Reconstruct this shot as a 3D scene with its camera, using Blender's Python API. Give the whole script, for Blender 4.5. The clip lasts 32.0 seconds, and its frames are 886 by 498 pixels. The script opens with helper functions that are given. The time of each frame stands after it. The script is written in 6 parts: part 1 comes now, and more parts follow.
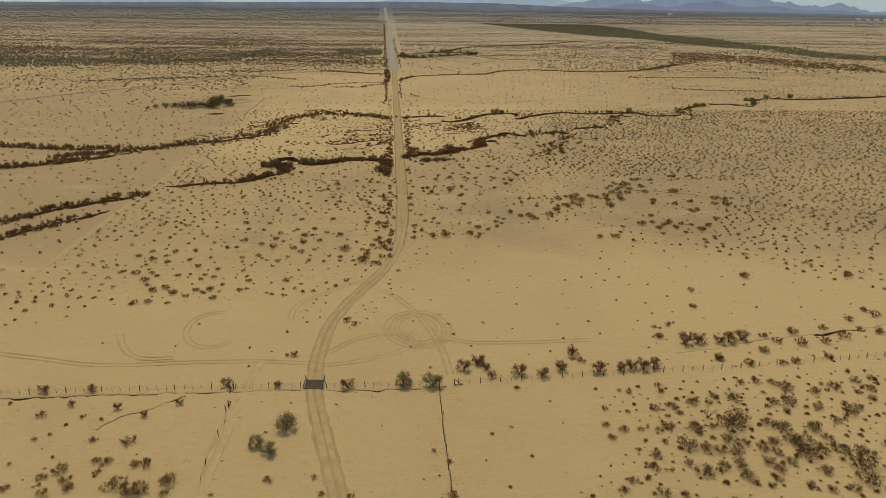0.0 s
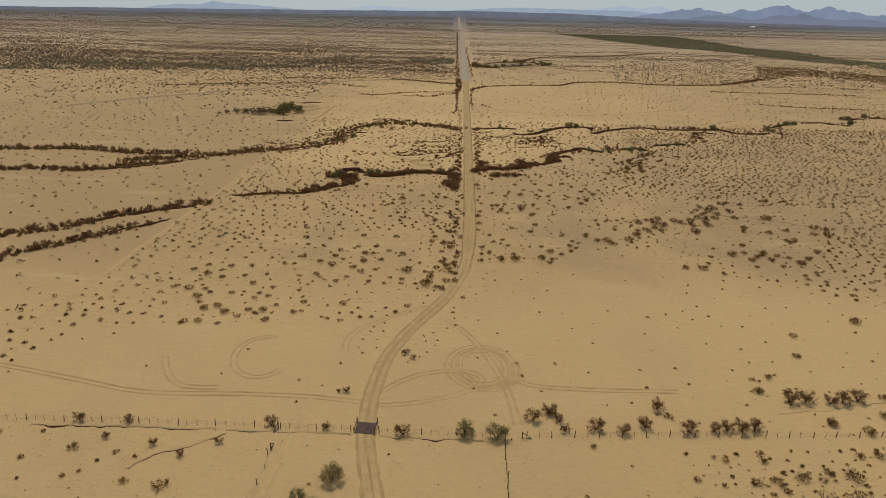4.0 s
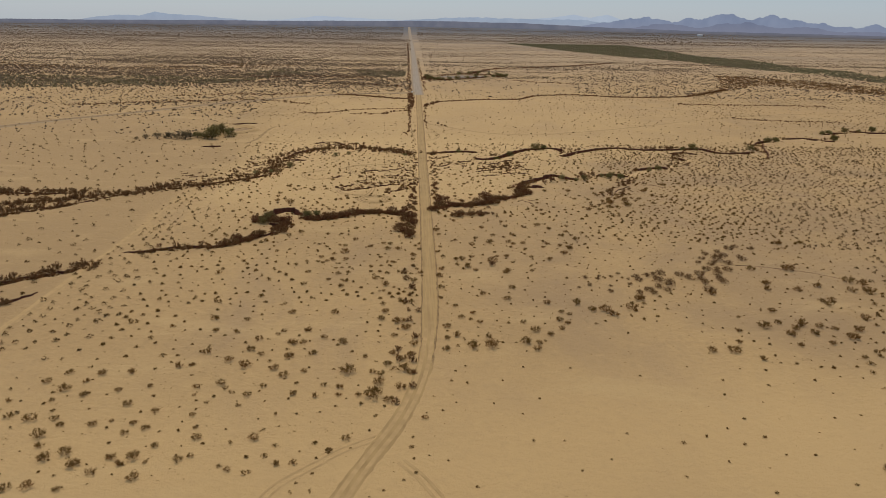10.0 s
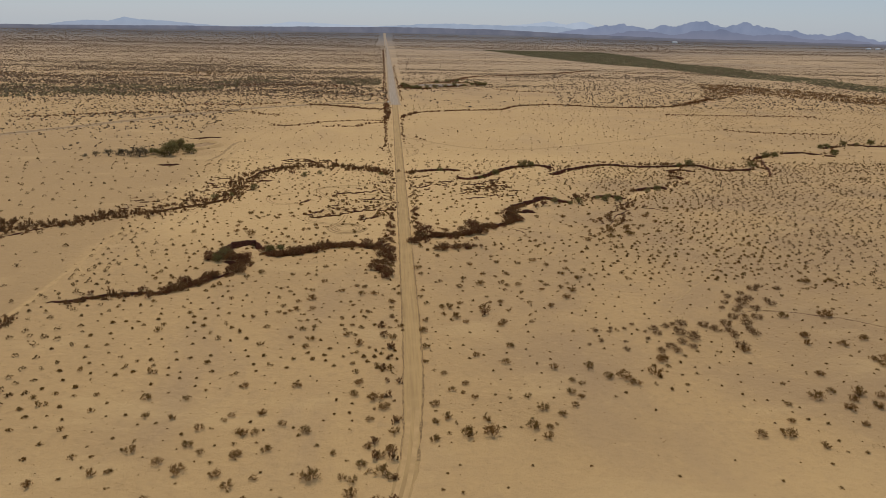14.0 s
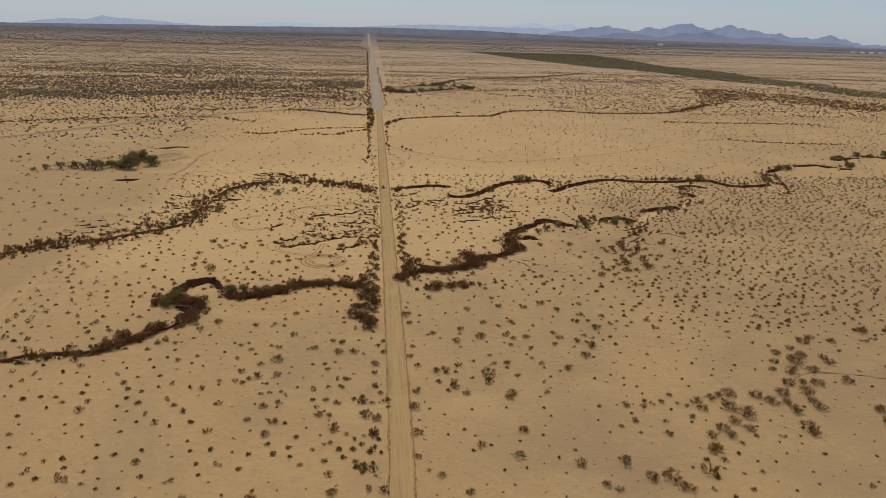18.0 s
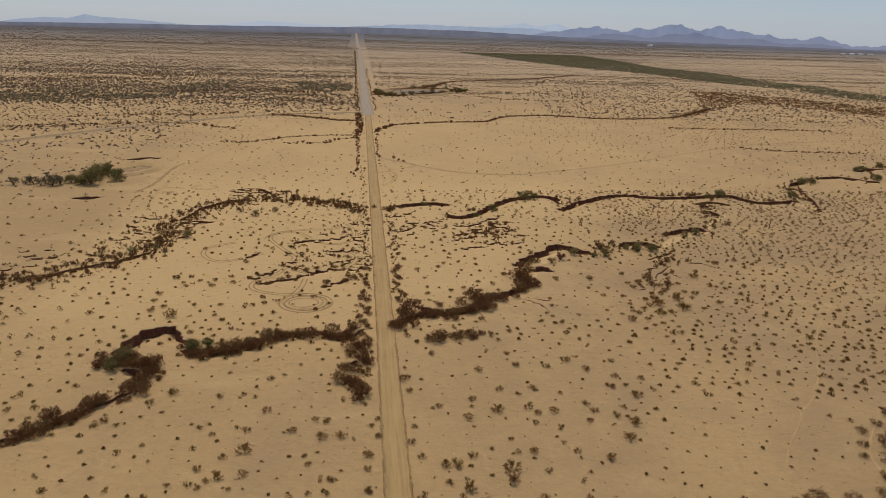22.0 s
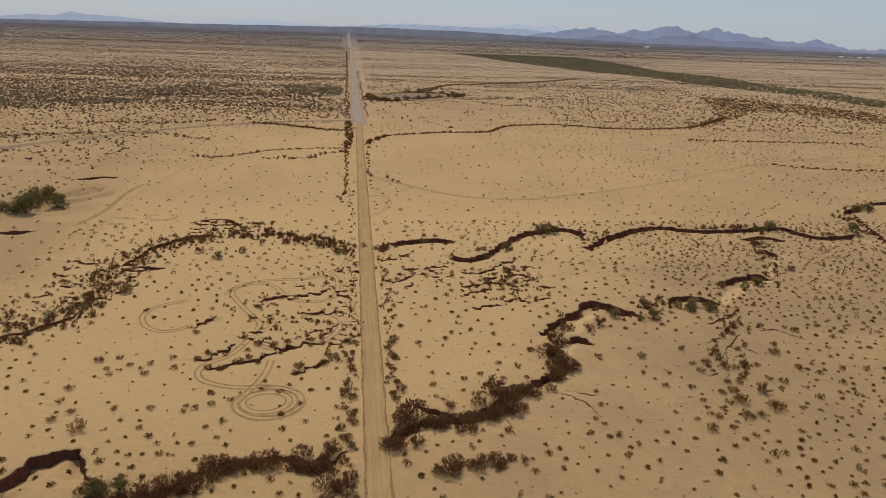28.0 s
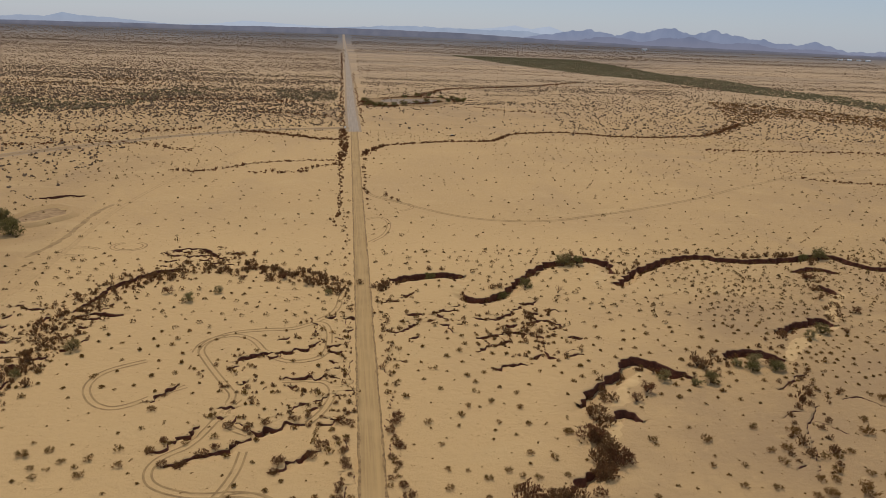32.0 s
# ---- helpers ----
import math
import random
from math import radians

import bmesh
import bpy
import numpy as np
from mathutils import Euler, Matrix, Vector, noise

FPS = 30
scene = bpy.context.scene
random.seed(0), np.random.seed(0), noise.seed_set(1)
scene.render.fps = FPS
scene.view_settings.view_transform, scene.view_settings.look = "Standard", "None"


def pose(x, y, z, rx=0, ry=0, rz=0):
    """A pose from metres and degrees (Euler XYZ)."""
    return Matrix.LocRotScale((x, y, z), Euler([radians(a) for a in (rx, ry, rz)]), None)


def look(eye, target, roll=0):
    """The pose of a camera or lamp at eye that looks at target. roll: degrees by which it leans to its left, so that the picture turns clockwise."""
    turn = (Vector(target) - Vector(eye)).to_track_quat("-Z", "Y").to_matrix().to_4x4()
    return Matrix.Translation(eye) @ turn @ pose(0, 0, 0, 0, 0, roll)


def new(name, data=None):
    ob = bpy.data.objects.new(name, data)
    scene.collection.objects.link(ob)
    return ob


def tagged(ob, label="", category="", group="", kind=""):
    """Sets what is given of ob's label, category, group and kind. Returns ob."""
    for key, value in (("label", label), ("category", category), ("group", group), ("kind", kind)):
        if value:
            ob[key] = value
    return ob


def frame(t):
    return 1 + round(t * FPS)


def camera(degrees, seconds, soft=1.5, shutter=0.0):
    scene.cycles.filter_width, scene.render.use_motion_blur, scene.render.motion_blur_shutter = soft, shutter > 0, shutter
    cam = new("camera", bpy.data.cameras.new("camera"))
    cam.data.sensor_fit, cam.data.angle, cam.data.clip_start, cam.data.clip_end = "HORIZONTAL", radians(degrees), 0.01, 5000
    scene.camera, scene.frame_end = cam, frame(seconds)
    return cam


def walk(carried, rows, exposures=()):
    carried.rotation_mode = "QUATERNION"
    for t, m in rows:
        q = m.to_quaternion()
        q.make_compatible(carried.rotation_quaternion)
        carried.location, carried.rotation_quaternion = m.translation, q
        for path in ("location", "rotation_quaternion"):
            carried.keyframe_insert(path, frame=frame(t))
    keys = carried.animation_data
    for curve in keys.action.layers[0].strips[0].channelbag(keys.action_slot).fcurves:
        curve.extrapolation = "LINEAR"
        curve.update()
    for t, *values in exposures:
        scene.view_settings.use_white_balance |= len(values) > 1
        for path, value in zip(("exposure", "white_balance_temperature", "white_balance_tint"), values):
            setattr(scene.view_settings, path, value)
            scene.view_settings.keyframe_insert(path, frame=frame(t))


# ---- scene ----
cam = camera(64.00, 32.0, soft=0.5)
PATH = [
    (0, (-4.79, -0.13, 86.62), (2.31, 93.80, 53.05), 0.79),
    (0.5, (-4.83, 1.34, 86.11), (-2.30, 95.54, 52.66), 1.09),
    (1, (-4.86, 2.88, 85.65), (-4.35, 97.19, 52.40), 1.16),
    (1.5, (-4.91, 4.63, 85.31), (-5.11, 98.98, 52.18), 1.21),
    (2, (-4.97, 6.69, 85.13), (-5.31, 101.12, 52.21), 1.18),
    (2.5, (-5.05, 9.10, 85.09), (-5.70, 103.56, 52.27), 1.33),
    (3, (-5.16, 11.85, 85.15), (-6.46, 106.35, 52.45), 1.30),
    (3.5, (-5.28, 14.91, 85.26), (-7.26, 109.43, 52.65), 1.32),
    (5.5, (-5.91, 33.71, 86.03), (-6.75, 128.28, 53.53), 1.38),
    (6, (-5.93, 39.34, 86.00), (-6.28, 133.96, 53.65), 1.42),
    (7, (-5.99, 50.80, 85.74), (-5.23, 145.54, 53.73), 1.35),
    (8, (-6.02, 62.24, 85.25), (-4.01, 157.05, 53.54), 1.16),
    (9, (-5.97, 73.24, 84.75), (-2.71, 168.11, 53.32), 1.13),
    (10, (-5.89, 83.66, 84.50), (-1.61, 178.56, 53.25), 1.06),
    (11, (-5.87, 93.63, 84.54), (-0.67, 188.57, 53.59), 1.00),
    (12, (-5.98, 103.42, 84.68), (0.08, 198.41, 54.01), 1.04),
    (13, (-6.22, 113.31, 84.75), (0.56, 208.30, 54.25), 1.11),
    (14, (-6.43, 123.38, 84.72), (1.12, 218.34, 54.29), 1.26),
    (14.5, (-6.49, 128.48, 84.69), (1.36, 223.44, 54.35), 1.31),
    (16.5, (-6.21, 149.93, 84.87), (2.77, 244.81, 54.60), 1.51),
    (17, (-6.12, 155.12, 84.87), (3.12, 249.99, 54.62), 1.54),
    (18, (-5.97, 165.42, 84.83), (3.78, 260.23, 54.55), 1.63),
    (19, (-5.94, 175.66, 84.85), (4.31, 270.38, 54.47), 1.68),
    (20, (-6.14, 185.84, 84.88), (4.55, 280.54, 54.59), 1.77),
    (21, (-6.51, 195.95, 84.88), (4.45, 290.65, 54.67), 1.72),
    (22, (-6.75, 206.07, 84.84), (4.64, 300.71, 54.61), 1.80),
    (23, (-6.75, 216.22, 84.78), (4.95, 310.82, 54.53), 1.89),
    (24, (-6.61, 226.37, 84.65), (5.31, 320.94, 54.41), 1.93),
    (25, (-6.39, 236.54, 84.55), (5.70, 331.11, 54.40), 2.01),
    (25.5, (-6.23, 241.64, 84.52), (5.96, 336.19, 54.34), 2.02),
    (27.5, (-4.89, 262.44, 84.90), (7.56, 356.95, 54.68), 2.20),
    (28, (-4.73, 267.55, 84.94), (7.77, 362.06, 54.76), 2.21),
    (29, (-4.54, 277.76, 84.97), (8.09, 372.29, 54.92), 2.21),
    (30, (-4.57, 288.02, 84.93), (8.22, 382.59, 55.05), 2.29),
    (31, (-4.63, 298.21, 84.89), (8.39, 392.73, 54.93), 2.31),
    (32, (-4.55, 308.28, 84.88), (8.62, 402.77, 54.91), 2.33),
]
walk(cam, [(t, look(eye, target, roll)) for t, eye, target, roll in PATH], [(0.0, 0.0, 6500, 1), (1.0, 0.0, 6500, 6), (5.0, 0.0, 6500, 8), (10.0, 0.0, 6500, 12), (20.0, 0.0, 6500, 14), (32.0, 0.0, 6500, 15)])

# ---------------- world, sun, exposure ----------------
SUN_EL, SUN_AZ = radians(60), radians(-14)      # azimuth from +y towards +x
world = bpy.data.worlds.new("sky")
scene.world = world
world.use_nodes = True
wn = world.node_tree.nodes
sky = wn.new("ShaderNodeTexSky")
sky.sky_type = "NISHITA"
sky.sun_disc = False
sky.sun_elevation = SUN_EL
sky.sun_rotation = SUN_AZ
sky.altitude = 300
sky.air_density, sky.dust_density, sky.ozone_density = 1.0, 0.3, 2.0
wn["Background"].inputs["Strength"].default_value = 0.072
haze = wn.new("ShaderNodeMix")
haze.data_type = "RGBA"
haze.inputs[0].default_value = 0.62
haze.inputs[7].default_value = (4.95, 6.4, 8.15, 1)      # an even veil of high thin cloud
world.node_tree.links.new(sky.outputs[0], haze.inputs[6])
world.node_tree.links.new(haze.outputs[2], wn["Background"].inputs["Color"])
sun = new("sun", bpy.data.lights.new("sun", "SUN"))
sun.data.energy, sun.data.angle, sun.data.color = 2.12, radians(0.53), (1.0, 0.92, 0.79)
sun.matrix_world = look((0, 0, 300), (-math.sin(SUN_AZ) * math.cos(SUN_EL), -math.cos(SUN_AZ) * math.cos(SUN_EL), 300 - math.sin(SUN_EL)))
scene.view_settings.exposure = 0.0


# ---------------- materials ----------------
class Nodes:
    """A small wrapper to write node materials in a few lines."""

    def __init__(self, name, rough=0.9, metal=0.0):
        self.mat = bpy.data.materials.new(name)
        self.mat.use_nodes = True
        self.tree = self.mat.node_tree
        self.out = self.tree.nodes["Principled BSDF"]
        self.out.inputs["Roughness"].default_value = rough
        self.out.inputs["Metallic"].default_value = metal
        self.out.inputs["Specular IOR Level"].default_value = 0.2
        self.place = self.node("ShaderNodeTexCoord").outputs["Object"]

    def node(self, kind):
        return self.tree.nodes.new(kind)

    def link(self, a, b):
        self.tree.links.new(a, b)

    def put(self, value, socket):
        if hasattr(value, "is_output"):
            self.link(value, socket)
        else:
            socket.default_value = value

    def stretch(self, sx, sy, sz):
        m = self.node("ShaderNodeMapping")
        m.inputs["Scale"].default_value = (sx, sy, sz)
        self.link(self.place, m.inputs["Vector"])
        return m.outputs[0]

    def noise(self, scale, detail=4, rough=0.55, at=None, warp=0.0):
        n = self.node("ShaderNodeTexNoise")
        n.inputs["Scale"].default_value = scale
        n.inputs["Detail"].default_value = detail
        n.inputs["Roughness"].default_value = rough
        n.inputs["Distortion"].default_value = warp
        self.link(at or self.place, n.inputs["Vector"])
        return n.outputs[0]

    def cells(self, scale, at=None):
        n = self.node("ShaderNodeTexVoronoi")
        n.inputs["Scale"].default_value = scale
        self.link(at or self.place, n.inputs["Vector"])
        return n.outputs["Distance"]

    def step(self, value, low, high, to_low=0.0, to_high=1.0):
        n = self.node("ShaderNodeMapRange")
        n.interpolation_type = "SMOOTHSTEP"
        for key, v in (("Value", value), ("From Min", low), ("From Max", high), ("To Min", to_low), ("To Max", to_high)):
            self.put(v, n.inputs[key])
        return n.outputs[0]

    def math(self, op, a, b=0.0):
        n = self.node("ShaderNodeMath")
        n.operation = op
        self.put(a, n.inputs[0])
        self.put(b, n.inputs[1])
        return n.outputs[0]

    def mix(self, how, a, b):
        n = self.node("ShaderNodeMix")
        n.data_type = "RGBA"
        self.put(how, n.inputs[0])
        self.put(a if hasattr(a, "is_output") else (*a, 1), n.inputs[6])
        self.put(b if hasattr(b, "is_output") else (*b, 1), n.inputs[7])
        return n.outputs[2]

    def axis(self, which):
        n = self.node("ShaderNodeSeparateXYZ")
        self.link(self.place, n.inputs[0])
        return n.outputs[which]

    def color(self, value):
        self.put(value if hasattr(value, "is_output") else (*value, 1), self.out.inputs["Base Color"])

    def bump(self, height, strength=0.4, distance=0.1):
        n = self.node("ShaderNodeBump")
        n.inputs["Strength"].default_value = strength
        n.inputs["Distance"].default_value = distance
        self.link(height, n.inputs["Height"])
        self.link(n.outputs[0], self.out.inputs["Normal"])


SAND_A, SAND_B, SAND_C = (0.50, 0.315, 0.133), (0.435, 0.273, 0.118), (0.378, 0.242, 0.120)


def sand_color(n):
    """Pale desert sand: broad pale and greyer patches, washes, grit."""
    broad = n.noise(0.011, 5, 0.6)
    wash = n.noise(1.0, 5, 0.6, n.stretch(0.03, 0.012, 0.03), 0.6)
    fine = n.noise(0.5, 8, 0.7)
    c = n.mix(n.step(broad, 0.38, 0.66), SAND_A, SAND_B)
    c = n.mix(n.step(wash, 0.48, 0.75, 0.0, 0.8), c, SAND_C)
    c = n.mix(n.math("MULTIPLY", n.step(fine, 0.45, 0.75), 0.45), c, (0.31, 0.195, 0.09))
    grit = n.cells(1.7)
    c = n.mix(n.math("MULTIPLY", n.step(grit, 0.16, 0.05), 0.5), c, (0.17, 0.12, 0.075))
    return c, fine


def make_sand():
    n = Nodes("desert_sand", 0.95)
    c, fine = sand_color(n)
    y = n.axis(1)
    # the lower flood plain in the west is browner
    low = n.math("MULTIPLY", n.step(n.math("ADD", n.axis(0), n.math("MULTIPLY", n.noise(0.04, 3), 14.0)), -117, -109, 1.0, 0.0), n.step(y, 180, 240))
    c = n.mix(n.math("MULTIPLY", low, n.step(y, 560, 760, 0.7, 0.25)), c, (0.392, 0.246, 0.108))
    # a greyer crust under the shrubs, none on the blown sand by the fence
    x = n.axis(0)
    crust = n.math("ADD", n.math("ADD", y, n.math("MULTIPLY", n.math("MAXIMUM", n.math("SUBTRACT", x, 67.0), 0.0), 0.88)), n.math("MULTIPLY", n.noise(0.025, 4), 44.0))
    crust = n.math("MULTIPLY", n.step(crust, 286, 316), n.step(n.noise(0.02, 5, 0.6), 0.36, 0.62, 0.2, 1.0))
    crust = n.math("MULTIPLY", crust, n.math("MULTIPLY", n.step(x, 0, 40, 0.08, 1.0), n.step(y, 480, 600, 0.8, 0.25)))
    c = n.mix(crust, c, (0.362, 0.230, 0.112))
    mottle = n.noise(0.3, 6, 0.7, None, 0.5)
    c = n.mix(n.step(mottle, 0.52, 0.74, 0.0, 0.4), c, (0.37, 0.237, 0.112))
    c = n.mix(n.step(mottle, 0.44, 0.3, 0.0, 0.35), c, (0.57, 0.37, 0.16))
    c = n.mix(n.math("MULTIPLY", n.math("MAXIMUM", n.math("ADD", n.step(y, 270, 200), n.math("MULTIPLY", n.step(x, 40, 90), n.step(y, 262, 215, 0.0, 0.5))), n.math("MULTIPLY", n.step(n.math("ADD", y, n.math("MULTIPLY", n.noise(0.012, 4), 90.0)), 520, 640), n.math("MULTIPLY", n.step(y, 1000, 800), n.math("MULTIPLY", n.step(n.math("ADD", x, n.math("MULTIPLY", n.noise(0.009, 5, 0.6), 300.0)), 560, 110), n.step(n.math("ADD", x, n.math("MULTIPLY", n.noise(0.012, 5, 0.6), 120.0)), -130, 40))))), 0.55), c, (0.58, 0.372, 0.158))
    between = n.math("SUBTRACT", n.math("ADD", x, n.math("MULTIPLY", n.noise(0.02, 5, 0.6), 90.0)), n.math("MULTIPLY", y, 0.45))
    between = n.math("MULTIPLY", n.step(between, -50, -130), n.math("MULTIPLY", n.step(y, 370, 430), n.math("MULTIPLY", n.step(y, 640, 560), n.step(x, -118, -98))))
    c = n.mix(n.math("MULTIPLY", between, 0.7), c, (0.60, 0.385, 0.165))
    pale = n.noise(1.0, 4, 0.55, n.stretch(0.02, 0.05, 0.02), 0.5)
    c = n.mix(n.math("MULTIPLY", n.step(pale, 0.54, 0.72), 0.45), c, (0.56, 0.37, 0.165))
    # the far plain is covered by low scrub in broad east-west belts, densest in the west
    belts = n.noise(1.0, 6, 0.62, n.stretch(0.0011, 0.0062, 0.001), 0.3)
    speck = n.noise(0.05, 4, 0.75)
    west = n.step(x, -5, -60)
    start = n.math("SUBTRACT", y, n.math("MULTIPLY", west, 450.0))
    cover = n.math("MULTIPLY", n.step(belts, n.math("SUBTRACT", 0.40, n.math("MULTIPLY", west, 0.22)), n.math("SUBTRACT", 0.60, n.math("MULTIPLY", west, 0.2))), n.step(start, 1000, 2500, 0.0, 0.8))
    cover = n.math("MULTIPLY", cover, n.step(speck, 0.33, 0.6, 0.45, 1.0))
    # painted haze: the sand colour turns more neutral with distance
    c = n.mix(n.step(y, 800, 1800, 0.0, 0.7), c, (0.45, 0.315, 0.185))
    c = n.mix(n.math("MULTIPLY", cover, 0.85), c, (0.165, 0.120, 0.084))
    # haze painted over the scrub tone, grey and then blue-grey towards the horizon
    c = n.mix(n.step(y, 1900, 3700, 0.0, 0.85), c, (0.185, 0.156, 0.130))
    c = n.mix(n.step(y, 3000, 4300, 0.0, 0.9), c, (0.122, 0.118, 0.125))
    n.color(c)
    n.bump(n.math("ADD", n.noise(3.0, 6, 0.7), n.math("MULTIPLY", fine, 4.5)), 0.7, 0.18)
    return n.mat


def make_soil(name, a, b, strata=True):
    n = Nodes(name, 0.95)
    clods = n.noise(1.3, 7, 0.7)
    c = n.mix(n.step(clods, 0.35, 0.68), a, b)
    if strata:
        lay = n.noise(1.0, 4, 0.6, n.stretch(0.15, 0.15, 4.0))
        c = n.mix(n.math("MULTIPLY", n.step(lay, 0.45, 0.65), 0.5), c, tuple(v * 0.6 for v in a))
    n.color(c)
    n.bump(clods, 0.9, 0.25)
    return n.mat


def make_dirt_road(name, tone=1.0, grain=(1.3, 0.035)):
    n = Nodes(name, 0.95)
    drag = n.noise(1.0, 6, 0.65, n.stretch(grain[0], grain[1], 1), 0.4)
    patch = n.noise(0.11, 5, 0.6)
    c = n.mix(n.step(drag, 0.34, 0.68), (0.47 * tone, 0.297 * tone, 0.118 * tone), (0.36 * tone, 0.225 * tone, 0.092 * tone))
    c = n.mix(n.math("MULTIPLY", n.step(patch, 0.4, 0.7), 0.5), c, (0.50 * tone, 0.32 * tone, 0.135 * tone))
    n.color(c)
    n.bump(n.math("ADD", drag, n.noise(4, 4)), 0.5, 0.08)
    return n.mat


def make_track(name, a, b):
    n = Nodes(name, 0.95)
    c = n.mix(n.step(n.noise(0.35, 5), 0.35, 0.65), a, b)
    n.color(c)
    n.bump(n.noise(5, 4), 0.6, 0.05)
    return n.mat


def make_asphalt(name, a, b, dust):
    n = Nodes(name, 0.95)
    n.out.inputs["Specular IOR Level"].default_value = 0.0
    wear = n.noise(1.0, 6, 0.6, n.stretch(0.8, 0.02, 1))
    c = n.mix(n.step(wear, 0.35, 0.7), a, b)
    c = n.mix(n.math("MULTIPLY", n.step(n.noise(0.06, 4), 0.5, 0.7), 0.5), c, dust)
    n.color(c)
    n.bump(n.noise(9, 3), 0.3, 0.02)
    return n.mat


def make_leaf(name, dark, mid, dry):
    """Foliage whose tone changes from clump to clump and from plant to plant."""
    n = Nodes(name, 0.85)
    n.out.inputs["Specular IOR Level"].default_value = 0.08
    plant = n.node("ShaderNodeObjectInfo").outputs["Random"]
    clump = n.node("ShaderNodeNewGeometry").outputs["Random Per Island"]
    patch = n.noise(0.05, 3)
    c = n.mix(clump, dark, mid)
    c = n.mix(n.step(n.math("ADD", n.math("MULTIPLY", plant, 0.7), patch), 0.5, 1.15, 0.0, 0.85), c, dry)
    n.color(c)
    thin = n.node("ShaderNodeBsdfTranslucent")
    n.link(c, thin.inputs["Color"])
    both = n.node("ShaderNodeMixShader")
    both.inputs[0].default_value = 0.32
    n.link(n.out.outputs[0], both.inputs[1])
    n.link(thin.outputs[0], both.inputs[2])
    n.link(both.outputs[0], n.tree.nodes["Material Output"].inputs["Surface"])
    return n.mat


def make_wood(name, a, b):
    n = Nodes(name, 0.9)
    g = n.noise(1.0, 6, 0.65, n.stretch(14, 14, 1.2))
    n.color(n.mix(n.step(g, 0.3, 0.7), a, b))
    n.bump(g, 0.5, 0.02)
    return n.mat


def make_metal(name, a, rust, rough=0.6, metal=0.6):
    n = Nodes(name, rough, metal)
    n.color(n.mix(n.step(n.noise(2.2, 6, 0.65), 0.4, 0.68), a, rust))
    n.bump(n.noise(20, 3), 0.2, 0.01)
    return n.mat


def make_hazed_mountain(name, a, b, glow, foot=None, base=None):
    """Far ranges with the haze of the air painted in, as a colour that glows."""
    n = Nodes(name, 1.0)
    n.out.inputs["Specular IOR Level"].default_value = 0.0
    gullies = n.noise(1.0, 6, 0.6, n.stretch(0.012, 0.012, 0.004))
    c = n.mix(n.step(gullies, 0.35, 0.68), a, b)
    if base:        # haze painted thicker low down
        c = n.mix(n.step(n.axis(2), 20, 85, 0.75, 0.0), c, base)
    if foot:        # scrub and painted haze in long streaks
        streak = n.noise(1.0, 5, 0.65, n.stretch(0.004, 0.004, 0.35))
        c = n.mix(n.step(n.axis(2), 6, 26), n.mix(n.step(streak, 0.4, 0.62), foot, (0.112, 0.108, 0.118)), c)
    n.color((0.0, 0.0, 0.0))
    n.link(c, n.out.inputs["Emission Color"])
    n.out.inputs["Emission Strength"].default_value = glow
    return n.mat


SAND = make_sand()
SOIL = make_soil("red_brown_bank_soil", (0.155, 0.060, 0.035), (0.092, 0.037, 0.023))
CRUMB = make_soil("loose_berm_soil", (0.40, 0.252, 0.105), (0.15, 0.085, 0.038), False)
DIRT = make_dirt_road("graded_dirt", 0.93)
WORN = make_dirt_road("worn_dirt", 0.86, (0.4, 0.18))
WASH_SAND = make_track("washed_sand", (0.52, 0.335, 0.145), (0.57, 0.375, 0.17))
FAINT = make_track("scuffed_sand", (0.42, 0.27, 0.118), (0.47, 0.302, 0.13))
LIT_EDGE_SAND = make_track("lit_edge_sand", (0.455, 0.288, 0.121), (0.50, 0.318, 0.136))
PALE_SAND = make_track("pale_blown_sand", (0.47, 0.297, 0.125), (0.53, 0.34, 0.148))
TRACK = make_track("churned_sand", (0.40, 0.252, 0.106), (0.48, 0.306, 0.132))
DARK_TRACK = make_track("fresh_ruts", (0.29, 0.178, 0.075), (0.39, 0.245, 0.10))
BROWN_EARTH = make_track("brown_scraped_earth", (0.27, 0.165, 0.075), (0.38, 0.24, 0.115))
ASPHALT = make_asphalt("sun_bleached_asphalt", (0.33, 0.262, 0.195), (0.395, 0.318, 0.24), (0.45, 0.345, 0.23))
SIDE_ASPHALT = make_asphalt("worn_asphalt", (0.29, 0.195, 0.105), (0.335, 0.225, 0.122), (0.38, 0.255, 0.135))
GRAVEL = make_soil("roadside_gravel", (0.36, 0.245, 0.14), (0.30, 0.205, 0.12), False)
MUD = make_soil("dried_pond_mud", (0.29, 0.215, 0.145), (0.23, 0.17, 0.115), False)
BUSH_LEAF = make_leaf("scrub_leaves", (0.152, 0.084, 0.020), (0.266, 0.150, 0.040), (0.252, 0.126, 0.035))
FIELD_LEAF = make_leaf("small_scrub_leaves", (0.098, 0.053, 0.016), (0.168, 0.095, 0.030), (0.160, 0.082, 0.026))
TWIG_LEAF = make_leaf("bare_purple_twigs", (0.102, 0.049, 0.020), (0.180, 0.087, 0.034), (0.172, 0.085, 0.026))
# scrub leaves for far off, greyed by haze mixed into the colour
FAR_LEAF = make_leaf("hazed_scrub_leaves", (0.155, 0.106, 0.068), (0.25, 0.175, 0.115), (0.24, 0.155, 0.098))
BRUSH_LEAF = make_leaf("thicket_twigs", (0.134, 0.055, 0.025), (0.252, 0.112, 0.048), (0.231, 0.125, 0.048))
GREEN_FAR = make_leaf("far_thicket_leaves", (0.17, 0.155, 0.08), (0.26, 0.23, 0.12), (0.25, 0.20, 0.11))
